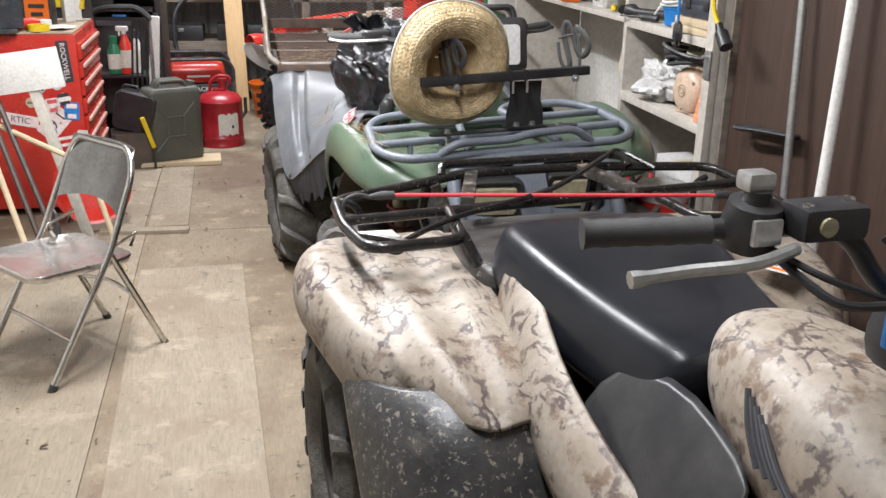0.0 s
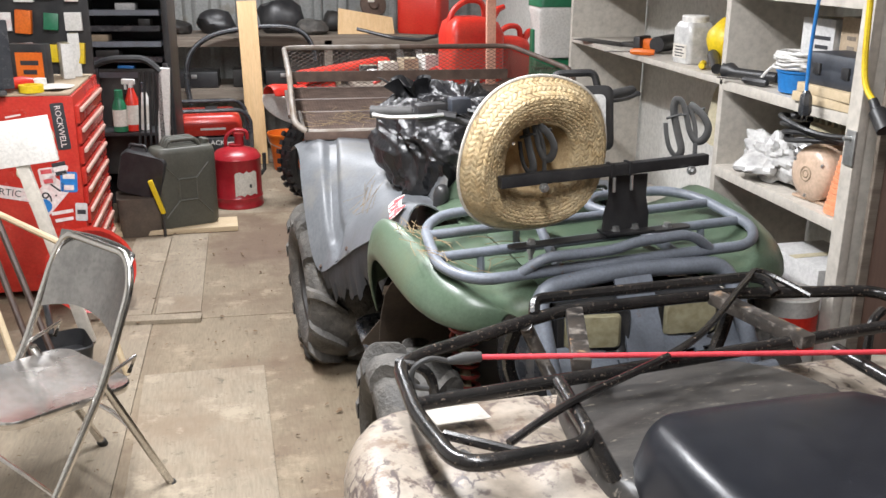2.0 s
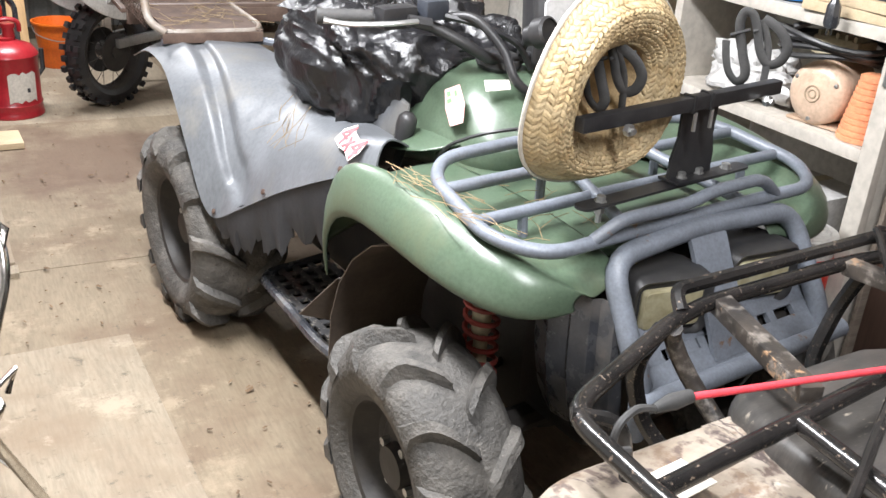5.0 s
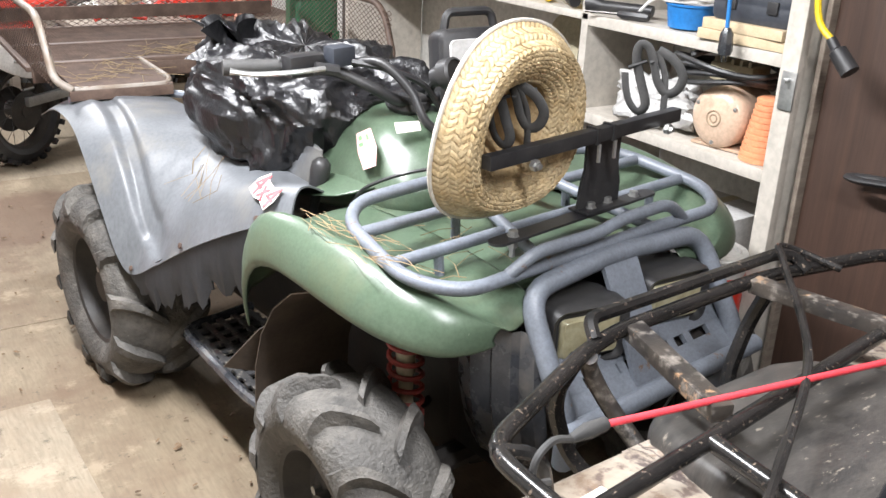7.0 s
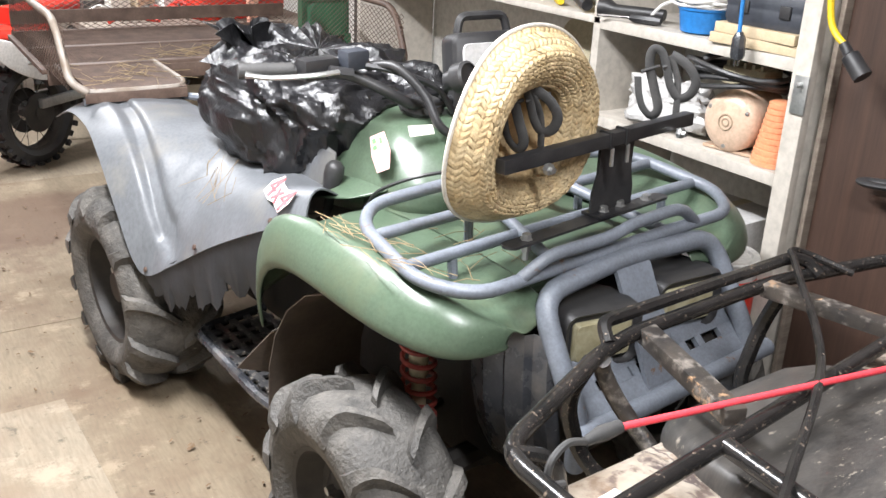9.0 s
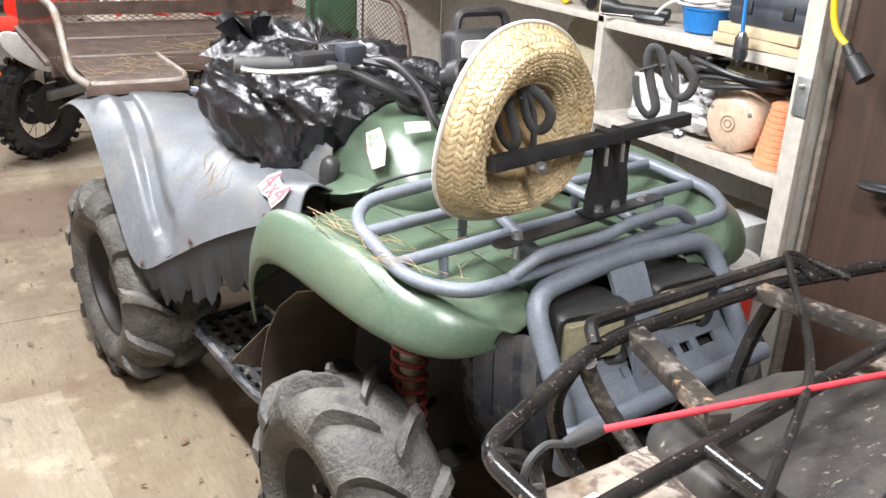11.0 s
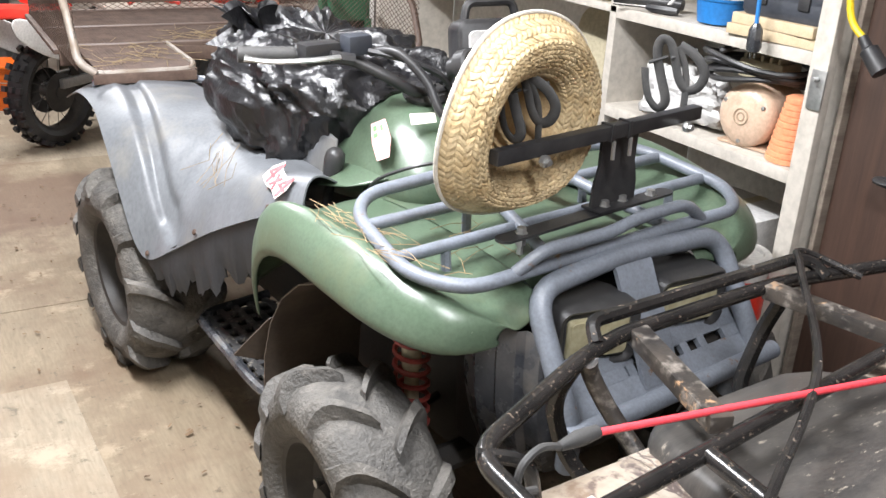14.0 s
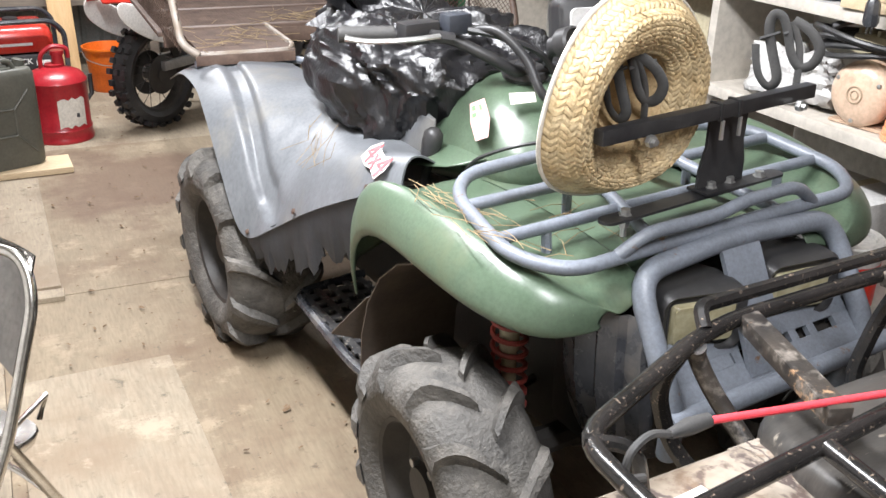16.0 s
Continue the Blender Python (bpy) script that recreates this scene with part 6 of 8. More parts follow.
    for i in range(65):
        a = 2 * math.pi * i / 64
        row = []
        for j in range(33):
            t = math.pi * j / 32
            d = Vector((math.sin(t) * math.cos(a), math.sin(t) * math.sin(a), math.cos(t)))
            f = sum(0.85 / 2.0 ** o * abs(noise.noise(d * (1.3 * 1.8 ** o) + Vector((o, 5, 2)))) for o in range(4)) - 0.12
            row.append((d.x * 0.085 * (0.75 + f), d.y * 0.14 * (0.75 + f), max(0.001, 0.07 + d.z * 0.080 * (0.75 + f))))
        rows.append(row)
    part("wrap", Geo().sheet(rows, 0.001), M_FILM, e, smooth=30)
    # beyond the divider on the lower shelf
    e = thing("plastic_tray", pose(1.70, 3.34, z, 0, 0, 0), "beige plastic tray standing on edge against the wall", "tray")
    part("tray", Geo().loft([[(d, y, 0.12 + zz) for y, zz in rrect(0.17, 0.24, 0.06)] for d in (0, 0.015)], pose(0, 0, 0, 0, 12, 10)), M_TANPL, e)
    solo("spray_can", Geo().lathe([(0, 0), (0.031, 0), (0.033, 0.004), (0.033, 0.15), (0.024, 0.165), (0.018, 0.168), (0.018, 0.20), (0, 0.202)], 20), M_OLIVE, pose(1.66, 3.16, z), "green spray can on the lower shelf", "spray can")
    # bottom shelf
    z = 0.421
    carton(0.20, 0.26, 0.22, pose(1.70, 2.62, z, 0, 0, 3), M_GBOX, "grey metal drawer box on the bottom shelf", False)
    carton(0.20, 0.22, 0.17, pose(1.70, 3.30, z, 0, 0, -5), M_CARD, "brown cardboard box on the bottom shelf", False)
    for k, (y, mt) in enumerate(((2.90, M_REDPL), (2.98, M_CHROME), (2.86, M_DARK), (2.42, M_CHROME))):
        pts = spline([(1.60, y, z + 0.03), (1.58, y + 0.06, z + 0.08), (1.62, y + 0.10, z + 0.12), (1.66, y + 0.02, z + 0.10), (1.61, y - 0.04, z + 0.05)], 6)
        solo("cable_bundle", Geo().tube(pts, 0.010, 8), mt, pose(0, 0, 0), "loose bent cable lying on the bottom shelf", "cable", "cables on the bottom shelf")
    e = thing("paint_tin", pose(1.465, 2.405, 0.42, 0, 0, 0), "dusty white paint tin with a red and white label", "tin")
    part("tin", Geo().lathe([(0, 0), (0.085, 0), (0.085, 0.19), (0.088, 0.195), (0.085, 0.20), (0.07, 0.198), (0.068, 0.19), (0, 0.19)], 26), M_WPL, e)
    part("tin_label", Geo().lathe([(0.0858, 0.04), (0.0862, 0.15)], 26, cap=False), M_REDPL, e)
    e = thing("wooden_crate", pose(1.44, 2.50, 0), "grey wooden crate on the floor by the shelves", "crate")
    for k in range(3):
        part("crate_slat", Geo().box((-0.095, 0, 0.07 + 0.135 * k), (0.012, 0.34, 0.11), bev=0.002), M_GREYWOOD, e)
        part("crate_slat", Geo().box((0, -0.165, 0.07 + 0.135 * k), (0.18, 0.012, 0.11), bev=0.002), M_GREYWOOD, e)
    part("crate_top", Geo().box((0, 0, 0.41), (0.20, 0.34, 0.016), bev=0.002), M_GREYWOOD, e)
    # boxes on the top shelf
    z = 1.401
    carton(0.16, 0.2, 0.12, pose(1.71, 2.6, z), M_CARD, "brown cardboard box on the top shelf")
    carton(0.16, 0.2, 0.15, pose(1.71, 3.4, z), M_GBOX, "pale carton on the top shelf")


shelf_things()


def hanging_cords():
    e = thing("extension_cord", pose(0, 0, 0), "yellow extension cord hanging down with a black socket", "cord", "hanging cords")
    part("cord", Geo().tube(spline([(1.50, 2.33, 2.49), (1.50, 2.30, 1.8), (1.50, 2.275, 1.40), (1.50, 2.255, 1.22), (1.50, 2.205, 1.165)], 8), 0.0075, 8), M_YELLOW, e)
    part("socket", Geo().tube([(1.50, 2.212, 1.170), (1.50, 2.195, 1.150), (1.50, 2.190, 1.146), (1.50, 2.150, 1.108)], [0.011, 0.012, 0.020, 0.021], 10), M_BLACKP, e, "black three-pin socket")
    e = thing("extension_cord", pose(0, 0, 0), "blue extension cord hanging down with a dark plug", "cord", "hanging cords")
    part("cord", Geo().tube(spline([(1.51, 2.44, 2.49), (1.51, 2.46, 1.8), (1.51, 2.50, 1.40), (1.51, 2.51, 1.25), (1.51, 2.505, 1.135)], 8), 0.005, 8), M_BLUE, e)
    part("plug", Geo().tube([(1.51, 2.505, 1.15), (1.51, 2.504, 1.135), (1.51, 2.502, 1.095), (1.51, 2.502, 1.085)], [0.008, 0.016, 0.018, 0.014], 8), M_GREY2, e, "dark grey plug")
    g = Geo()
    for d in (-0.007, 0.007):
        g.box((1.51 + d, 2.502, 1.077), (0.002, 0.006, 0.018))
    part("prong", g, M_CHROME, e)


def poles():
    e = thing("snow_rake", pose(0, 0, 0), "aluminium pole with a black plastic loop handle leaning on the panel", "pole", "poles on the panel")
    part("pole", Geo().tube([(1.535, 1.74, 0.0), (1.595, 1.98, 1.85)], 0.012, 10), M_ALU, e)
    part("pole_tape", Geo().box((0, 0, 0), (0.004, 0.016, 0.26), pose(1.556, 1.833, 0.70, -7.4, 1.8, 0)), M_RED, e, "red label strip along the pole")
    part("loop_handle", Geo().tube([(1.565, 1.86, 0.90), (1.552, 1.96, 0.892), (1.545, 2.11, 0.872), (1.570, 2.155, 0.868), (1.592, 2.11, 0.872), (1.590, 1.86, 0.895)], 0.014, 10, fillet=0.03, flat=0.6, closed=True), M_BLACKP, e)
    e = thing("pole", pose(0, 0, 0), "white painted pole leaning on the brown panel", "pole", "poles on the panel")
    part("pole", Geo().tube([(1.50, 1.60, 0.0), (1.592, 1.70, 1.80)], 0.016, 10), M_WPL, e)
    part("pole_tip", Geo().tube([(1.592, 1.70, 1.80), (1.595, 1.704, 1.85)], 0.018, 10), M_BLACKP, e)


hanging_cords()
poles()


# ---- things on the floor ----
def folding_chair():
    e = thing("folding_chair", pose(-0.515, 2.745, 0, 0, 0, -51) @ Matrix.Diagonal((1.0, 1.0, 0.94, 1.0)), "worn chrome steel folding chair", "chair")
    hw = 0.205
    r = 0.0115
    g = Geo().tube([(-hw, -0.235, 0.0), (-hw, 0.022, 0.43), (-hw + 0.01, 0.135, 0.69), (-hw + 0.05, 0.160, 0.765), (hw - 0.05, 0.160, 0.765), (hw - 0.01, 0.135, 0.69), (hw, 0.022, 0.43), (hw, -0.235, 0.0)], r, 10, fillet=0.05)
    part("frame", g, M_CHROME, e, "chrome tube frame")
    for s in (-1, 1):
        part("rear_leg", Geo().tube([(s * (hw - 0.025), 0.03, 0.425), (s * (hw - 0.02), 0.215, 0.0)], r, 10), M_CHROME, e)
        part("foot", Geo().tube([(s * (hw - 0.02), 0.207, 0.018), (s * (hw - 0.02), 0.215, 0.0)], 0.015, 10), M_BLACKP, e, "black rubber foot")
        part("foot", Geo().tube([(s * hw, -0.223, 0.018), (s * hw, -0.235, 0.0)], 0.015, 10), M_BLACKP, e, "black rubber foot")
        part("hinge", Geo().tube([(s * (hw - 0.012), 0.03, 0.44), (s * (hw - 0.012), 0.13, 0.475), (s * (hw - 0.012), 0.105, 0.43)], 0.006, 8), M_CHROME, e)
    part("stretcher", Geo().tube([(-hw + 0.02, 0.125, 0.21), (-0.05, 0.135, 0.235), (0.05, 0.135, 0.235), (hw - 0.02, 0.125, 0.21)], 0.007, 8, fillet=0.05), M_CHROME, e)
    part("stretcher", Geo().tube([(-hw, -0.14, 0.15), (hw, -0.14, 0.15)], 0.007, 8), M_CHROME, e)
    # seat pan with turned edge
    rings = []
    for d, k in ((-0.024, 0.97), (-0.004, 1.0), (0.002, 0.985), (0.0, 0.93), (-0.006, 0.80), (-0.010, 0.4)):
        rings.append([(x * k, y * k, d) for x, y in rrect(0.375, 0.375, 0.055, 6)])
    part("seat", Geo().loft(rings, pose(0, -0.055, 0.396, -2, 0, 0)), mat("scuffed_bright_steel", (0.80, 0.78, 0.76), (0.70, 0.68, 0.66), rough=0.26, metal=1.0, scale=4, fine=40, bump=0.01), e, "scuffed bright steel seat", smooth=50)
    rows = []
    for z in (0.545, 0.56, 0.66, 0.755, 0.77):
        y0 = 0.072 + (z - 0.545) * 0.40
        rows.append([(x, y0 + 0.035 * (1 - (x / 0.19) ** 2), z + (0.03 * (1 - (x / 0.185) ** 2) if z < 0.6 else 0)) for x in [(-1 + 2 * k / 12) * 0.185 for k in range(13)]])
    part("backrest", Geo().sheet(rows, 0.003), M_PAN, e, "curved sheet steel backrest")


def jerry_can():
    m = pose(-0.345, 5.46, 0.032, 0, 0, 21)
    e = thing("jerry_can", m, "olive grey metal jerry can standing on a board", "fuel can")
    w, d, h = 0.345, 0.17, 0.46
    rings = []
    for z, k in ((0, 0.93), (0.015, 1.0), (0.36, 1.0), (0.41, 0.99), (0.435, 0.93), (0.44, 0.88)):
        rings.append([(x * k, y * k, z) for x, y in rrect(w, d, 0.05, 5)])
    part("can_body", Geo().loft(rings), M_OLIVE, e, smooth=50)
    for s in (-1, 1):
        y = s * (d / 2 + 0.001)
        g = Geo().tube([(-0.05, y, 0.15), (0.05, y, 0.15), (0.05, y, 0.27), (-0.05, y, 0.27)], 0.006, 6, closed=True, fillet=0.01)
        for a, b in (((-0.05, 0.15), (-0.13, 0.06)), ((0.05, 0.15), (0.13, 0.06)), ((0.05, 0.27), (0.12, 0.35)), ((-0.05, 0.27), (-0.12, 0.35))):
            g.tube([(a[0], y, a[1]), (b[0], y, b[1])], 0.006, 6)
        part("pressed_rib", g, M_OLIVE, e)
    for x in (-0.045, 0, 0.045):
        part("handle", Geo().tube([(-0.10, x, 0.435), (-0.08, x, 0.478), (0.07, x, 0.478), (0.09, x, 0.435)], 0.010, 8, fillet=0.02), M_OLIVE, e)
    part("spout_cap", Geo().lathe([(0.026, 0), (0.028, 0.03), (0.02, 0.036), (0, 0.036)], 14, pose(0.125, 0, 0.435, 0, 15, 0)), M_OLIVE, e)
    solo("board_offcut", Geo().box((0, 0, 0.015), (0.69, 0.20, 0.028), bev=0.003), M_PALE, pose(-0.41, 5.43, 0.002, 0, 0, 2), "pale board lying flat on the floor under the fuel can", "board", "boards on the floor")


def safety_can():
    e = thing("safety_can", pose(-0.06, 5.94, 0), "dented red metal safety can with a torn white label", "fuel can")
    part("can_body", Geo().lathe([(0, 0.0), (0.150, 0.0), (0.152, 0.012), (0.147, 0.02), (0.145, 0.055), (0.149, 0.062), (0.143, 0.07), (0.143, 0.29), (0.147, 0.296), (0.143, 0.304), (0.12, 0.335), (0.06, 0.358), (0.045, 0.362), (0.045, 0.375), (0, 0.378)], 32), M_REDCAN, e, smooth=50)
    part("spout", Geo().tube([(0.02, 0, 0.365), (0.02, 0, 0.42)], [0.03, 0.026], 12).tube([(0.02, 0, 0.42), (0.02, 0, 0.44)], 0.034, 12), M_REDCAN, e)
    part("handle", Geo().tube([(-0.06, 0.0, 0.35), (-0.06, 0, 0.42), (0.0, 0.0, 0.465), (0.07, 0, 0.45), (0.07, 0, 0.40)], 0.011, 8, fillet=0.03), M_REDCAN, e)
    rows = []
    for z in (0.085, 0.12, 0.17, 0.215, 0.225):
        rows.append([(0.1455 * math.cos(radians(a)), 0.1455 * math.sin(radians(a)), z + 0.008 * math.sin(a * 0.35)) for a in range(-96, -38, 7)])
    lab = part("paper_label", Geo().sheet(rows, 0.0008), M_PAPER, e, "torn white paper label")
    part("label_print", Geo().box((0.1462 * math.cos(radians(-60)), 0.1462 * math.sin(radians(-60)), 0.14), (0.02, 0.004, 0.02), pose(0, 0, 0)), M_INK, lab)
    part("nozzle", Geo().tube([(0.13, 0.05, 0.16), (0.165, 0.06, 0.20), (0.165, 0.06, 0.30)], 0.012, 8), M_BLACKP, e)


def bucket():
    e = thing("bucket", pose(0.285, 6.87, 0), "orange plastic bucket on the floor", "bucket")
    part("pail", Geo().lathe([(0, 0.004), (0.10, 0.0), (0.105, 0.01), (0.132, 0.235), (0.140, 0.237), (0.142, 0.25), (0.146, 0.252), (0.146, 0.262), (0.136, 0.262), (0.10, 0.015), (0, 0.012)], 32), M_ORANGE, e, smooth=50)
    part("wire_handle", Geo().tube(spline([(-0.142, 0, 0.235), (-0.12, -0.10, 0.20), (0, -0.15, 0.17), (0.12, -0.10, 0.20), (0.142, 0, 0.235)], 5), 0.003, 6), M_ALU, e)


def generator():
    e = thing("generator", pose(-0.24, 6.62, 0, 0, 0, 4), "red portable generator in a dark grey tube frame", "generator")
    part("fuel_tank", Geo().loft([[(x * k, y * k, z) for x, y in rrect(0.42, 0.34, 0.05)] for z, k in ((0.33, 0.97), (0.34, 1.0), (0.41, 1.0), (0.45, 0.93), (0.47, 0.80))]), M_RED, e, smooth=50)
    part("tank_cap", Geo().lathe([(0.04, 0), (0.04, 0.02), (0.03, 0.024), (0, 0.024)], 14, pose(0.02, 0.0, 0.47)), M_BLACKP, e)
    part("control_panel", Geo().box((0, -0.17, 0.265), (0.46, 0.03, 0.11), bev=0.008), M_BLACKP, e)
    g = Geo()
    for x in (-0.17, -0.07, 0.14):
        g.box((x, -0.187, 0.275), (0.07, 0.004, 0.026))
    part("panel_label", g, M_WPL, e)
    lettering("panel_letters", "BLACK", 0.045, M_WPL, pose(0.02, -0.1875, 0.285, 90, 0, 0), e)
    lettering("panel_letters", "4000", 0.035, M_WPL, pose(0.165, -0.190, 0.275, 90, 0, 0), e)
    part("engine", Geo().box((0, 0.0, 0.20), (0.36, 0.26, 0.24), bev=0.03), M_DARK, e)
    for y in (-0.21, 0.21):
        part("frame_tube", Geo().tube([(-0.26, y, 0.02), (-0.26, y, 0.44), (-0.20, y, 0.50), (0.20, y, 0.50), (0.26, y, 0.44), (0.26, y, 0.02)], 0.014, 8, fillet=0.05), M_GREY2, e)
    for x in (-0.26, 0.26):
        for z in (0.04, 0.42):
            part("frame_tube", Geo().tube([(x, -0.21, z), (x, 0.21, z)], 0.013, 8), M_GREY2, e)
    part("tank_stripe", Geo().box((0.02, -0.172, 0.375), (0.16, 0.004, 0.014)), M_WPL, e)


folding_chair()
jerry_can()
safety_can()
bucket()
generator()


# ---- left side: tool chest and what stands round it ----
def decal(parent, x, z, w, h, turn, material, ink=None, bars=0, text="", ink_size=0.05, y=-0.001, shape="rect"):
    m = pose(x, y, z, 90, 0, 0) @ pose(0, 0, 0, 0, 0, turn)
    g = Geo()
    if shape == "rect":
        g.prism(rrect(w, h, min(w, h) * 0.12, 2), 0, 0.001)
    elif shape == "round":
        g.lathe([(w / 2, 0), (w / 2, 0.001)], 24)
    else:
        rng = random.Random(int(x * 1000))
        g.prism([(w / 2 * (0.75 + 0.25 * rng.random()) * math.cos(a), h / 2 * (0.75 + 0.25 * rng.random()) * math.sin(a)) for a in [2 * math.pi * k / 11 for k in range(11)]], 0, 0.001)
    d = part("sticker", g, material, parent)
    d.matrix_local = m
    if text:
        lettering("sticker_letters", text, ink_size, ink, pose(0, 0, 0.0014), d, 0.0004)
    for k in range(bars):
        part("sticker_print", Geo().box((0, h * (0.28 - 0.56 * k / max(1, bars - 1)) if bars > 1 else 0, 0.0014), (w * (0.7 - 0.12 * (k % 2)), h * 0.5 / max(2, bars), 0.0006)), ink, d)
    return d


def tool_chest():
    W, D, H = 0.62, 0.72, 0.90
    m = pose(-0.69, 4.42, 0, 0, 0, 0.5) @ pose(0, 0, 0, 0, 4, 0)
    e = thing("tool_chest", pose(-0.69, 4.42, 0, 0, 0, 0.5), "red steel tool chest covered in stickers", "tool chest")
    part("cabinet_body", Geo().box((-W / 2, D / 2, H / 2 + 0.02), (W, D, H - 0.04), bev=0.006), M_RED, e, "chipped red enamel body")
    # drawers on the side towards the aisle
    n = 9
    for k in range(n):
        z = 0.06 + (H - 0.10) * (k + 0.5) / n
        h = (H - 0.10) / n - 0.012
        dr = part("drawer", Geo().box((0.008, D / 2, z), (0.018, D - 0.05, h), bev=0.004), M_RED, e)
        part("drawer_pull", Geo().box((0.021, D / 2, z + h * 0.22), (0.014, D - 0.09, 0.018), bev=0.005), M_SPULL, dr, "pale worn aluminium pull")
    part("top_mat", Geo().box((-W / 2, D / 2, H + 0.006), (W - 0.02, D - 0.02, 0.010), bev=0.002), M_CARD, e, "brown top mat")
    # stickers on the near side
    y = -0.0015
    decal(e, -0.061, 0.772, 0.055, 0.20, 4, M_INK, M_STW, 0, "", y=y)
    lettering("sticker_letters", "ROCKWELL", 0.034, M_STW, pose(-0.061, y - 0.002, 0.772, 90, 0, 0) @ pose(0, 0, 0, 0, 0, -86), e, 0.0004)
    decal(e, -0.155, 0.730, 0.13, 0.13, 0, M_TANPL, M_GREYWOOD, 1, y=y, shape="round")
    decal(e, -0.108, 0.660, 0.05, 0.03, 0, M_GBOX, M_INK, 1, y=y, shape="round")
    decal(e, -0.083, 0.590, 0.08, 0.07, 10, M_STW, M_INK, 2, y=y, shape="blob")
    decal(e, -0.138, 0.558, 0.065, 0.075, 6, M_STW, M_PINK, 2, y=y)
    decal(e, -0.053, 0.530, 0.07, 0.09, -4, M_BLUE, M_STW, 2, y=y)
    s = decal(e, -0.138, 0.471, 0.165, 0.10, 48, M_STW, M_INK, 0, "89.1", 0.075, y=y)
    part("sticker_dot", Geo().lathe([(0.032, 0), (0.032, 0.0006)], 16, pose(-0.05, -0.01, 0.0014)), M_BLUE, s)
    decal(e, -0.295, 0.492, 0.17, 0.055, -12, M_STW, M_INK, 0, "RTIC", 0.042, y=y)
    decal(e, -0.091, 0.380, 0.13, 0.06, 8, M_RED, M_STW, 2, y=y, shape="blob")
    decal(e, -0.015, 0.394, 0.05, 0.08, -4, M_GBOX, M_INK, 1, y=y)
    decal(e, -0.244, 0.821, 0.09, 0.03, 10, M_RED, M_STW, 1, y=y)
    decal(e, -0.193, 0.646, 0.07, 0.06, -20, M_GBOX, M_INK, 1, y=y, shape="blob")
    decal(e, -0.236, 0.576, 0.05, 0.05, 0, M_TANPL, M_GREYWOOD, 1, y=y, shape="round")
    return e


M_SPULL = mat("worn_pull", (0.60, 0.42, 0.36), (0.50, 0.28, 0.22), rough=0.4, scale=20)


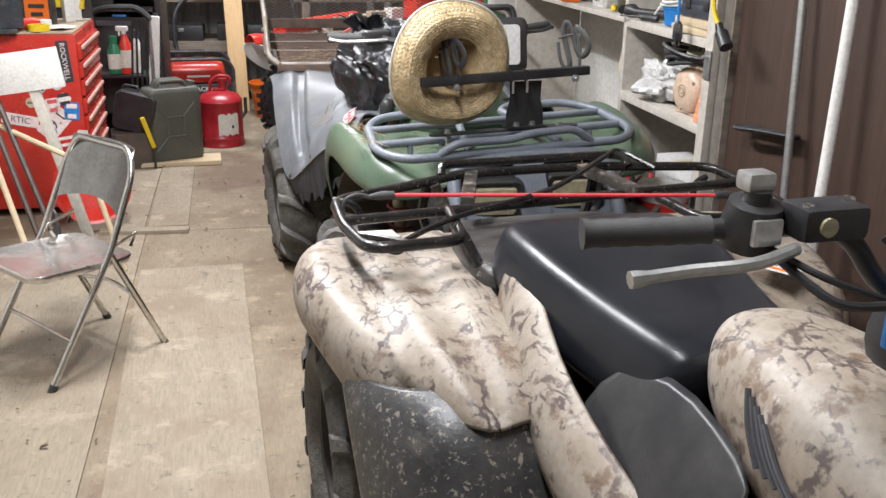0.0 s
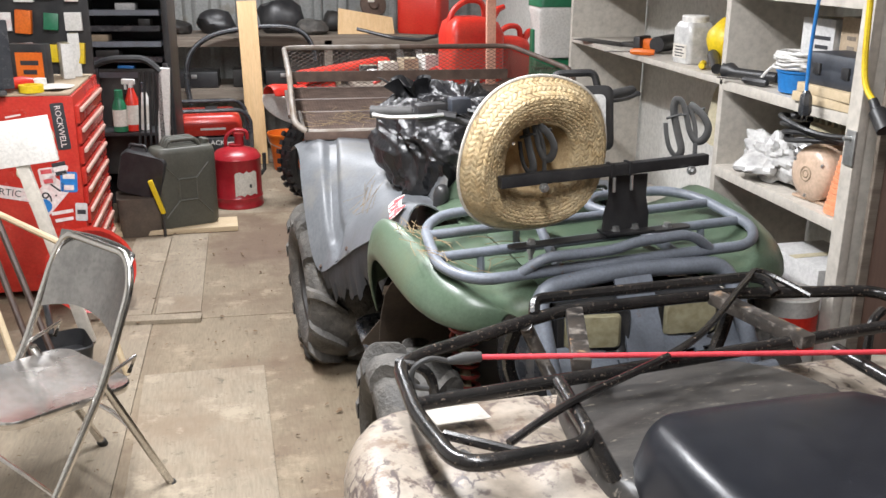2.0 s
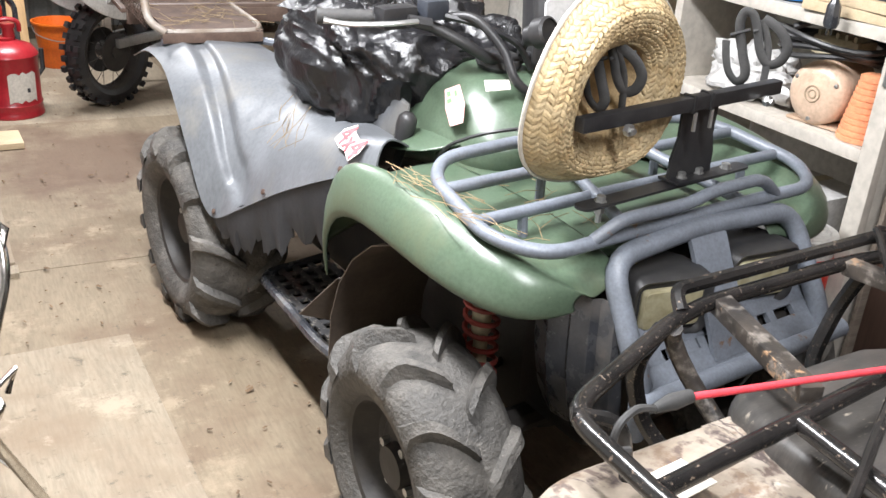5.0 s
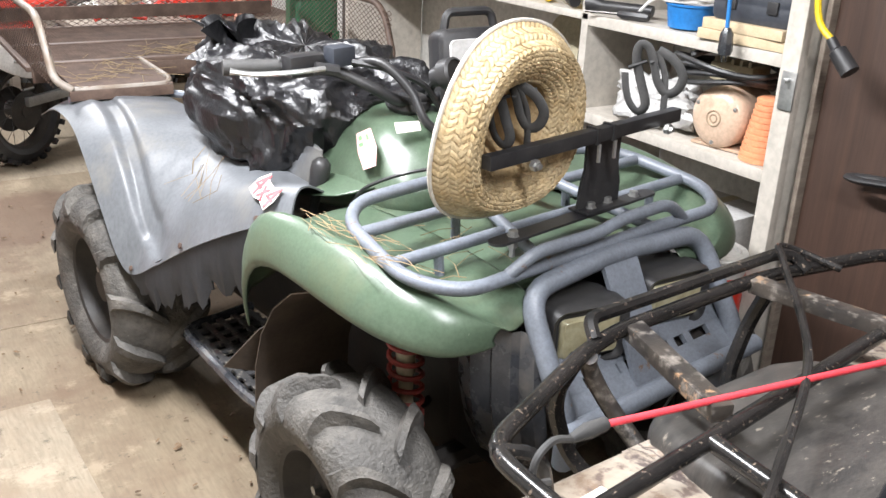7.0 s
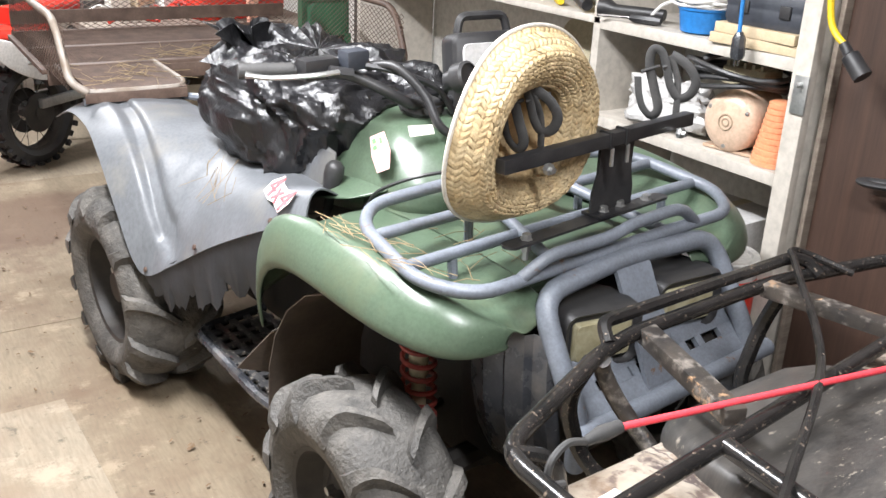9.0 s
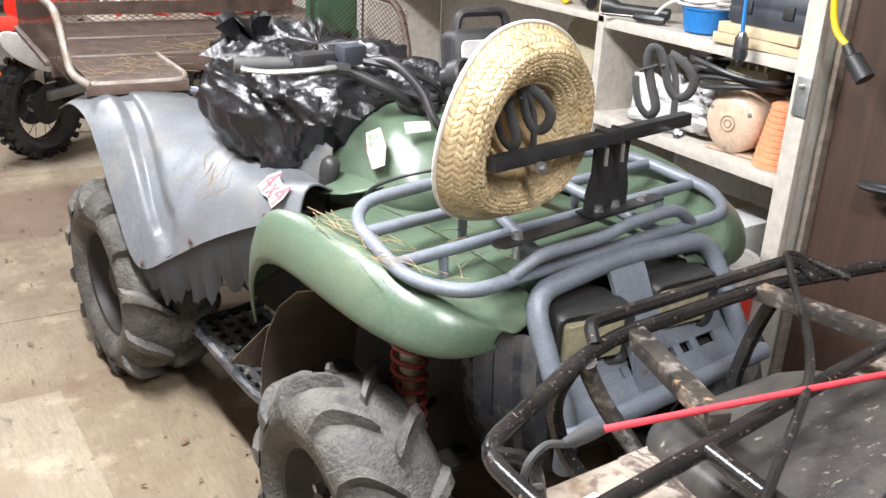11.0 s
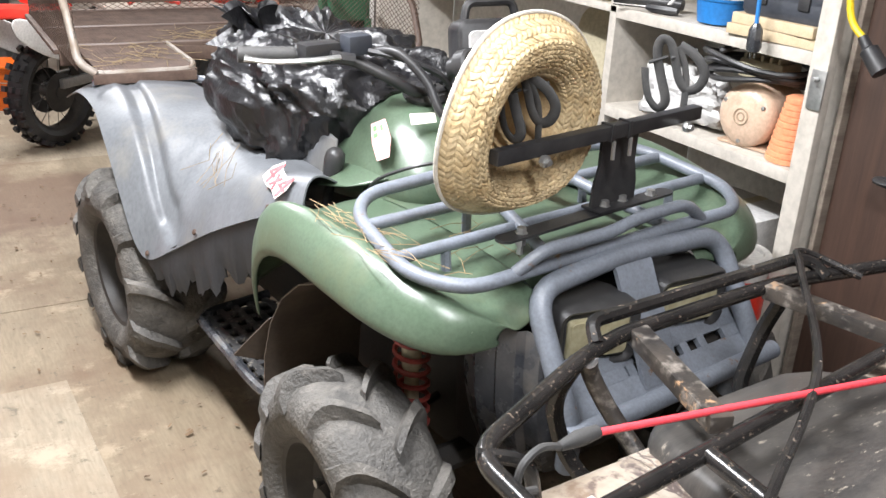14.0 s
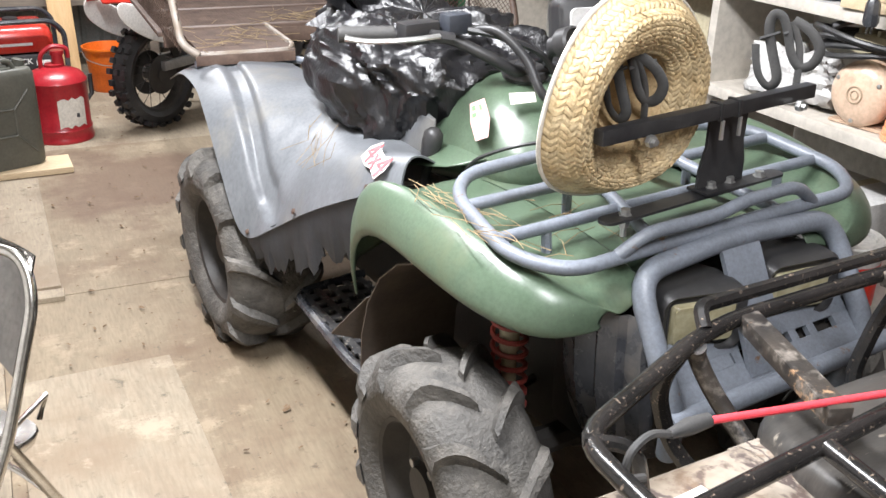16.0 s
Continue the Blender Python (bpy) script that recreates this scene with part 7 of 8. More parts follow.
def chest_clutter():
    z = 0.912
    # upright board behind the chest with hung cards
    e = thing("peg_board", pose(-1.06, 5.02, 0, 0, 0, -2), "black hook board with hanging packets above the tool chest", "pegboard")
    part("board", Geo().box((0, 0, 1.35), (0.76, 0.02, 0.86), bev=0.003), M_BLACKP, e)
    rng = random.Random(11)
    cols = [M_WPL, M_STW, M_ORANGE, M_GBOX, M_PAPER, M_INK, M_CARD, M_YELLOW, M_RACKG]
    for i in range(7):
        for j in range(5):
            x, zz = -0.32 + 0.105 * i + rng.uniform(-0.01, 0.01), 1.02 + 0.145 * j
            w, h = rng.uniform(0.05, 0.09), rng.uniform(0.07, 0.12)
            p = part("packet", Geo().box((0, 0, 0), (w, 0.012 + 0.02 * rng.random(), h), bev=0.003), cols[rng.randrange(len(cols))], e)
            p.matrix_local = pose(x, -0.024, zz, rng.uniform(-8, 2), rng.uniform(-6, 6), rng.uniform(-10, 10))
    e = thing("carton", pose(-0.90, 4.70, z, 0, 0, -12), "black and orange product box on the tool chest", "box")
    part("carton_body", Geo().box((0, 0, 0.09), (0.17, 0.06, 0.18), bev=0.003), M_BLACKP, e)
    part("front_label", Geo().box((0.01, -0.031, 0.085), (0.12, 0.002, 0.12)), M_ORANGE, e)
    part("print_bars", Geo().box((0.01, -0.0325, 0.10), (0.08, 0.001, 0.02)).box((0.01, -0.0325, 0.06), (0.06, 0.001, 0.02)), M_INK, e)
    carton(0.09, 0.05, 0.16, pose(-0.79, 4.93, z, 0, 0, -70), M_WPL, "white printed packet leaning on the tool chest")
    carton(0.11, 0.05, 0.20, pose(-0.765, 5.02, z, 0, 0, -80), M_WPL, "white and red packet on the tool chest")
    e = thing("monitor", pose(-1.02, 4.40, z, 0, 0, 25), "dark grey flat panel standing on the tool chest", "monitor")
    part("panel", Geo().box((0, 0, 0.16), (0.22, 0.03, 0.28), bev=0.006), M_GREY2, e)
    part("foot", Geo().box((0, 0, 0.01), (0.14, 0.10, 0.02), bev=0.004), M_GREY2, e)
    e = thing("hand_grinder", pose(-0.93, 4.52, z, 0, 0, 40), "red and white hand tool lying on the tool chest", "tool")
    part("tool_body", Geo().tube([(-0.08, 0, 0.03), (0.03, 0, 0.032), (0.08, 0, 0.03)], [0.022, 0.028, 0.018], 12), M_REDPL, e)
    part("tool_head", Geo().lathe([(0, 0), (0.035, 0), (0.035, 0.03), (0, 0.035)], 14, pose(0.10, 0, 0.012)), M_WPL, e)
    solo("paper_sheet", Geo().sheet([[(x, y, 0.002 + 0.006 * math.sin(x * 30 + y * 20)) for x in (-0.07, -0.03, 0.03, 0.07)] for y in (-0.1, -0.03, 0.04, 0.1)], 0.0006), M_PAPER, pose(-0.82, 4.56, z + 0.008, 0, 0, 70), "white paper sheet lying on the tool chest", "paper")
    solo("tape_roll", Geo().lathe([(0.03, 0), (0.05, 0), (0.05, 0.03), (0.03, 0.03), (0.03, 0)], 24, cap=False), M_YELLOW, pose(-0.86, 4.47, z + 0.001), "yellow tape roll on the tool chest", "tape")
    # white board on a leg, and poles
    e = thing("sign_stand", pose(-0.80, 3.86, 0), "white board on a white wooden leg", "stand")
    part("sign_board", Geo().box((0, 0, 0), (0.30, 0.02, 0.17), pose(-0.02, 0, 0.81, 0, -8, -5), bev=0.003), M_WPL, e)
    part("leg", Geo().box((0, 0, 0), (0.045, 0.03, 0.78), pose(0.085, 0.01, 0.385, 0, -13, 0), bev=0.003), M_WHITE, e)
    e = thing("pole", pose(0, 0, 0), "pale wooden pole leaning across the tool chest", "pole", "poles by the chest")
    part("pole", Geo().tube([(-0.57, 3.62, 0.45), (-1.25, 4.1, 0.66)], 0.012, 8), M_PALE, e)
    part("pole_foot", Geo().tube([(-0.57, 3.62, 0.45), (-0.45, 3.54, 0.0)], 0.012, 8), M_PALE, e)
    for k in range(3):
        e = thing("pole", pose(0, 0, 0), "brown wooden handle leaning by the tool chest", "pole", "poles by the chest")
        part("pole", Geo().tube([(-0.80 + 0.05 * k, 3.50 + 0.06 * k, 0.0), (-1.10 + 0.03 * k, 3.9 + 0.05 * k, 0.9)], 0.013, 8), M_BROWN if k else M_PALE, e)
    # red basin standing on its edge and a black pan, behind the chair
    e = thing("basin", pose(-0.66, 4.22, 0.02, 0, 0, 0), "red plastic basin leaning on the tool chest", "basin")
    part("bowl", Geo().lathe([(0, 0), (0.11, 0.0), (0.17, 0.09), (0.18, 0.092), (0.18, 0.097), (0.165, 0.094), (0.105, 0.006), (0, 0.006)], 32, pose(0, 0, 0.17, 72, 0, 12)), M_RED, e)
    e = thing("dust_pan", pose(-0.72, 3.72, 0, 0, 0, 20), "black plastic pan on the floor behind the chair", "dust pan")
    part("pan", Geo().loft([[(x * k, y * k, d) for x, y in rrect(0.24, 0.22, 0.04)] for d, k in ((0, 0.9), (0.07, 1.0), (0.075, 0.97), (0.012, 0.86))]), M_BLACKP, e)
    part("handle", Geo().tube([(0.0, 0.10, 0.07), (0.0, 0.16, 0.16), (0, 0.2, 0.17)], 0.012, 8), M_BLACKP, e)


def mid_left():
    # black steel rack with trays
    e = thing("parts_rack", pose(-0.58, 5.92, 0, 0, 0, -4), "black steel rack holding grey parts trays", "rack")
    for x in (-0.27, 0.19):
        part("upright", Geo().box((x, 0.0, 0.95), (0.035, 0.30, 1.9), bev=0.004), M_BLACKP, e)
    for k in range(9):
        z = 0.80 + 0.085 * k
        t = part("tray", Geo().sheet([[(-0.24, -0.15, z + 0.03), (0.16, -0.15, z + 0.03)], [(-0.24, -0.15, z), (0.16, -0.15, z)], [(-0.24, 0.12, z + 0.015), (0.16, 0.12, z + 0.015)]], 0.004), M_GREY2 if k % 2 else M_STEEL, e)
    part("rack_back", Geo().box((-0.04, 0.15, 0.95), (0.44, 0.012, 1.9)), M_BLACKP, e)
    rng = random.Random(9)
    for k in range(6):
        part("tray_content", Geo().box((rng.uniform(-0.18, 0.1), -0.06, 0.845 + 0.085 * k), (rng.uniform(0.06, 0.14), 0.10, 0.04), bev=0.008), (M_BLUE, M_DARK, M_CARD, M_DARK, M_GBOX, M_DARK)[k], e)
    # low black frame with a white side board, holding spray bottles
    e = thing("utility_cart", pose(-0.585, 5.66, 0, 0, 0, -6), "black frame cart with a white side board", "cart")
    part("cart_top", Geo().tube([(-0.24, -0.1, 0.86), (-0.10, -0.1, 0.93), (0.10, -0.1, 0.93), (0.17, -0.1, 0.86)], 0.030, 8, fillet=0.08, flat=0.6), M_BLACKP, e)
    part("cart_side", Geo().box((0, 0, 0), (0.06, 0.03, 0.44), pose(0.175, -0.10, 0.66, 0, 4, 0), bev=0.004), M_WPL, e, "glossy white board")
    part("cart_back", Geo().box((-0.04, 0.12, 0.55), (0.42, 0.02, 0.60), bev=0.004), M_DARK, e)
    part("cart_shelf", Geo().box((-0.04, 0.0, 0.52), (0.42, 0.22, 0.02), bev=0.004), M_BLACKP, e)
    for x in (-0.22, 0.16):
        for y in (-0.10, 0.10):
            part("leg", Geo().box((x, y, 0.44), (0.03, 0.03, 0.88), bev=0.003), M_BLACKP, e)
    for k in range(4):
        part("grille_bar", Geo().tube([(0.03 + 0.03 * k, -0.105, 0.46), (0.06 + 0.025 * k, -0.105, 0.86)], 0.007, 6), M_BLACKP, e)

    def bottle(x, y, z, body, cap, r=0.034, h=0.15, sprayer=False):
        b = thing("spray_bottle", pose(x, y, z, 0, 0, -20), "plastic spray bottle on the cart", "bottle", "bottles on the cart")
        part("bottle_body", Geo().lathe([(0, 0), (r, 0), (r, 0.005), (r, h * 0.7), (r * 0.5, h * 0.92), (r * 0.35, h), (0, h)], 18), body, b)
        part("bottle_label", Geo().lathe([(r * 1.01, h * 0.15), (r * 1.01, h * 0.6)], 18, cap=False), M_PAPER, b)
        if sprayer:
            part("sprayer", Geo().box((-0.012, 0, h + 0.03), (0.075, 0.024, 0.03), bev=0.008).tube([(0, 0, h - 0.005), (0, 0, h + 0.02)], 0.014, 8).box((-0.03, 0, h + 0.005), (0.012, 0.012, 0.035), bev=0.003), cap, b)
        else:
            part("bottle_cap", Geo().lathe([(r * 0.6, h * 0.9), (r * 0.55, h * 1.12), (0, h * 1.12)], 14), cap, b)
    bottle(-0.66, 5.585, 0.535, M_RACKG, M_RACKG, 0.040, 0.20)
    bottle(-0.595, 5.60, 0.535, M_REDPL, M_WPL, 0.038, 0.235, True)
    bottle(-0.535, 5.62, 0.535, M_WPL, M_CASE, 0.032, 0.23)
    # black case and wheelbarrow-like dark lump below
    e = thing("tool_case", pose(-0.565, 5.42, 0.215, 0, 0, -14), "black plastic tool case standing beside the chest", "case")
    part("case_shell", Geo().loft([[(x * k, d, 0.12 + zz * k) for x, zz in rrect(0.25, 0.24, 0.04)] for d, k in ((-0.06, 0.93), (-0.05, 1.0), (0.05, 1.0), (0.06, 0.93))], pose(0, 0, 0, 0, 12, 0)), M_BLACKP, e)
    part("case_handle", Geo().tube([(-0.05, 0, 0.245), (-0.04, 0, 0.275), (0.04, 0, 0.265), (0.05, 0, 0.235)], 0.008, 8, fillet=0.01), M_BLACKP, e)
    e = thing("storage_bin", pose(-0.58, 5.42, 0, 0, 0, 8), "dark box with rags under the tool case", "box")
    part("bin_body", Geo().loft([[(x * k, y * k, d) for x, y in rrect(0.24, 0.22, 0.03)] for d, k in ((0, 0.9), (0.20, 1.0), (0.214, 1.0))]), M_BROWNPL, e)
    e = thing("hand_saw", pose(-0.475, 5.285, 0.0, 0, 0, 0), "yellow handled tool leaning on the fuel can", "tool")
    part("handle", Geo().box((0, 0, 0), (0.025, 0.02, 0.20), pose(0, 0.01, 0.225, 8, -16, 0), bev=0.005), M_YELLOW, e)
    part("shaft", Geo().tube([(0.025, 0.0, 0.13), (0.03, -0.01, 0.0)], 0.008, 8), M_DARK, e)


# ---- back bench ----
def lump(name, m, s, material, label, cat, seed, group=""):
    """A small irregular heap of dark stuff."""
    rows = []
    for i in range(25):
        a = 2 * math.pi * i / 24
        row = []
        for j in range(11):
            t = math.pi * j / 10
            d = Vector((math.sin(t) * math.cos(a), math.sin(t) * math.sin(a), math.cos(t)))
            f = 0.88 + 0.28 * noise.noise(d * 1.3 + Vector((seed, 0, 0))) + 0.06 * noise.noise(d * 3.5 + Vector((seed, 2, 0)))
            row.append((d.x * s[0] * f, d.y * s[1] * f, max(0.0, s[2] * 0.7 + d.z * s[2] * f)))
        rows.append(row)
    return solo(name, Geo().sheet(rows, 0.001), material, m, label, cat, group, smooth=50)


def back_bench():
    e = thing("workbench", pose(0, 0, 0), "rough grey wooden workbench along the back wall", "workbench")
    for k in range(3):
        part("bench_plank", Geo().box((0.62, 7.37 + 0.2 * k, 0.875), (2.60, 0.195, 0.03), bev=0.003), M_GREYWOOD, e)
        part("lower_plank", Geo().box((0.62, 7.40 + 0.19 * k, 0.50), (2.60, 0.18, 0.03), bev=0.003), M_GREYWOOD, e)
    part("bench_rail", Geo().box((0.62, 7.285, 0.845), (2.60, 0.03, 0.05), bev=0.003), M_GREYWOOD, e)
    part("bench_rail", Geo().box((0.62, 7.285, 0.47), (2.60, 0.03, 0.07), bev=0.003), M_GREYWOOD, e)
    for x in (-0.64, 0.62, 1.88):
        for y in (7.30, 7.85):
            part("leg", Geo().box((x, y, 0.43), (0.06, 0.06, 0.86), bev=0.003), M_GREYWOOD, e)
    z = 0.891
    # leaning plank
    m = pose(0.075, 7.06, 0, 0, 0, 0) @ pose(0, 0, 0, -4, 0, 0) @ pose(0, 0, 0, 0, -1.5, 0)
    solo("wood_plank", Geo().box((0, 0, 0.575), (0.135, 0.035, 1.15), bev=0.003), M_LUMBER, m, "new pale lumber plank leaning on the bench", "plank")
    # bent black fender rail hung over the bench
    e = thing("fender_trim", pose(0, 0, 0), "black curved plastic wheel arch leaning on the bench", "car part")
    pts = spline([(-0.38, 7.19, 0.42), (-0.40, 7.19, 0.60), (-0.36, 7.18, 0.78), (-0.22, 7.17, 0.90), (0.02, 7.17, 0.955), (0.28, 7.17, 0.965), (0.43, 7.18, 0.92), (0.50, 7.19, 0.82), (0.52, 7.19, 0.72)], 5)
    part("arch", Geo().tube(pts, 0.038, 8, flat=0.5), M_GREY2, e)
    part("arch_edge", Geo().tube([(p.x, p.y - 0.03, p.z + 0.01) for p in pts], 0.006, 6), M_GREY, e)
    for k, (x, y, sx, sz, mt) in enumerate(((-0.17, 7.55, 0.16, 0.11, M_BLACKP), (0.30, 7.55, 0.20, 0.16, M_BLACKP), (0.52, 7.42, 0.13, 0.07, M_RUBBER), (0.74, 7.70, 0.16, 0.10, M_DARK), (1.02, 7.60, 0.13, 0.08, M_BLACKP), (-0.45, 7.55, 0.10, 0.06, M_DARK))):
        lump("machine_part", pose(x, y, z), (sx, 0.12, sz), mt, "dark dusty machine part lying on the bench", "machine part", k * 3.1, "parts on the bench")
    solo("plywood_board", Geo().prism([(-0.22, 0), (0.22, 0), (0.20, 0.20), (-0.205, 0.27)], 0, 0.012, pose(0, 0, 0, 78, 0, 0)), M_LUMBER, pose(0.92, 7.40, 0.81, 0, 0, 0), "pale plywood offcut leaning on the bench", "board")
    e = thing("wheel_disc", pose(1.00, 7.62, z), "brown steel disc standing on the bench", "disc")
    part("disc", Geo().lathe([(0.0, -0.01), (0.10, -0.01), (0.105, 0.0), (0.10, 0.01), (0.04, 0.012), (0.035, 0.03), (0, 0.03)], 28, pose(0, 0, 0.20, 75, 0, 10)), M_RUST, e)
    part("disc_stand", Geo().box((0, 0.02, 0.05), (0.10, 0.06, 0.10), bev=0.01), M_DARK, e)
    part("paper_tag", Geo().box((-0.02, -0.035, 0.24), (0.05, 0.002, 0.04)), M_PAPER, e)
    # lower shelf clutter
    zz = 0.516
    for k, (x, w, h, mt) in enumerate(((-0.35, 0.34, 0.12, M_BLACKP), (0.02, 0.20, 0.13, M_DARK), (0.28, 0.26, 0.12, M_BLACKP), (0.62, 0.2, 0.10, M_CARD), (0.9, 0.3, 0.16, M_DARK), (1.3, 0.3, 0.12, M_CASE))):
        e = thing("tool_case", pose(x, 7.46, zz, 0, 0, 3 * (k % 3) - 3), "dark dusty case on the lower bench shelf", "case", "cases under the bench")
        part("case_shell", Geo().box((0, 0, h / 2), (w, 0.22, h), bev=0.015), mt, e)
        part("case_latch", Geo().box((0, -0.113, h * 0.7), (0.04, 0.008, 0.03), bev=0.002), M_ALU, e)
    for k in range(3):
        solo("timber_offcut", Geo().box((0, 0, 0.02), (0.9 - 0.1 * k, 0.08, 0.035), bev=0.003), M_GREYWOOD, pose(0.45 + 0.1 * k, 7.20 - 0.09 * k, 0.0 + 0.0, 0, 0, 2 - 2 * k), "grey timber offcut lying on the floor", "timber", "timber on the floor")
    # red pipes and wrenches behind the basket
    e = thing("low_table", pose(0, 0, 0), "rough brown wooden table behind the quad", "table")
    part("tabletop", Geo().box((1.20, 5.62, 0.74), (1.14, 0.75, 0.035), bev=0.004), M_GREYWOOD, e)
    for x in (0.80, 1.72):
        for y in (5.50, 5.94):
            part("leg", Geo().box((x, y, 0.36), (0.07, 0.07, 0.72), bev=0.004), M_GREYWOOD, e)
    z = 0.759
    rng = random.Random(6)
    for k in range(7):
        x, y = 0.75 + 0.075 * k, 5.5 + rng.uniform(0, 0.25)
        pts = spline([(x - 0.10, y, z + 0.02), (x, y + rng.uniform(-0.05, 0.05), z + 0.05 + 0.03 * rng.random()), (x + 0.08, y + rng.uniform(-0.06, 0.06), z + 0.03), (x + 0.14, y, z + 0.02)], 5)
        solo("pipe_wrench", Geo().tube(pts, 0.011, 8), M_REDPL if k % 3 else M_CHROME, pose(0, 0, 0), "red handled wrench in a heap on the table", "wrench", "wrenches on the table")
    for k in range(4):
        carton(0.10, 0.09, 0.08 + 0.02 * k, pose(0.74 + 0.12 * k, 5.86, z, 0, 0, 9 * k), (M_DARK, M_PAPER, M_CARD, M_WPL)[k], "small worn box on the table", False)


def gas_can(m, s, label, yellow=False):
    e = thing("gas_can", m, label, "fuel can", "plastic fuel cans")
    w, d, h = 0.28 * s, 0.20 * s, 0.30 * s
    rings = []
    for z, k in ((0, 0.94), (0.02, 1.0), (h * 0.75, 1.0), (h * 0.93, 0.86), (h, 0.6), (h * 1.02, 0.45)):
        rings.append([(x * k - (1 - k) * 0.06, y * k, z) for x, y in rrect(w, d, 0.045, 5)])
    part("can_body", Geo().loft(rings), M_REDPL, e, smooth=60)
    part("handle", Geo().tube([(-w * 0.45, 0, h * 0.72), (-w * 0.38, 0, h * 1.10), (-w * 0.1, 0, h * 1.28), (w * 0.22, 0, h * 1.24), (w * 0.25, 0, h * 0.95)], 0.017, 10, fillet=0.05), M_REDPL, e)
    part("spout", Geo().tube([(w * 0.33, 0, h * 0.9), (w * 0.5, 0, h * 1.12), (w * 0.62, 0, h * 1.16)], [0.025, 0.02, 0.014], 10), M_YELLOW if yellow else M_REDPL, e)
    if yellow:
        part("side_label", Geo().box((-w / 2 - 0.001, 0, h * 0.5), (0.002, d * 0.5, h * 0.6)), M_YELLOW, e)


def right_back():
    gas_can(pose(1.33, 5.70, 0.759, 0, 0, 12), 1.22, "bright red plastic fuel can on the table")
    gas_can(pose(1.36, 7.45, 0.891, 0, 0, -30), 1.25, "red and yellow plastic fuel can on the bench", True)
    gas_can(pose(1.62, 5.86, 0.759, 0, 0, 5), 0.8, "small red plastic fuel can on the table")
    solo("wood_stake", Geo().box((0, 0, 0.65), (0.05, 0.035, 1.30), bev=0.003), mat("pink_wood", (0.62, 0.27, 0.19), (0.68, 0.35, 0.25), rough=0.6, scale=10), pose(1.36, 5.28, 0, 0, -1, 0), "pinkish painted stake standing behind the basket", "stake")
    # green stand with white tank
    e = thing("spreader", pose(1.655, 5.15, 0), "green stand with a white container", "garden machine")
    part("stand_post", Geo().box((0.10, 0, 0.75), (0.05, 0.05, 1.5), bev=0.004), M_RACKG, e)
    part("stand_post", Geo().box((-0.10, 0, 0.55), (0.05, 0.05, 1.1), bev=0.004), M_RACKG, e)
    part("stand_body", Geo().loft([[(x * k, y * k, z) for x, y in rrect(0.20, 0.12, 0.02)] for z, k in ((0.50, 0.9), (0.55, 1.0), (0.86, 1.0), (0.90, 0.9))]), M_RACKG, e)
    part("stand_bracket", Geo().box((0, -0.02, 0.93), (0.24, 0.12, 0.05), bev=0.006), M_RACKG, e)
    part("stand_bracket", Geo().box((0, -0.02, 0.72), (0.24, 0.08, 0.05), bev=0.006), M_RACKG, e)
    part("container", Geo().loft([[(x * k, y * k - 0.02, z) for x, y in rrect(0.22, 0.2, 0.03)] for z, k in ((0.96, 0.9), (0.98, 1.0), (1.18, 1.05), (1.19, 1.1), (1.22, 1.1))]), M_WPL, e)
    part("container_lid", Geo().loft([[(x * k, y * k - 0.02, z) for x, y in rrect(0.25, 0.23, 0.03)] for z, k in ((1.221, 1.0), (1.30, 0.98), (1.36, 0.8))]), M_RACKG, e)
    solo("steel_post", Geo().box((0, 0, 0.75), (0.05, 0.04, 1.5), bev=0.004), M_DARK, pose(1.70, 4.85, 0), "dark steel post standing by the shelves", "post")


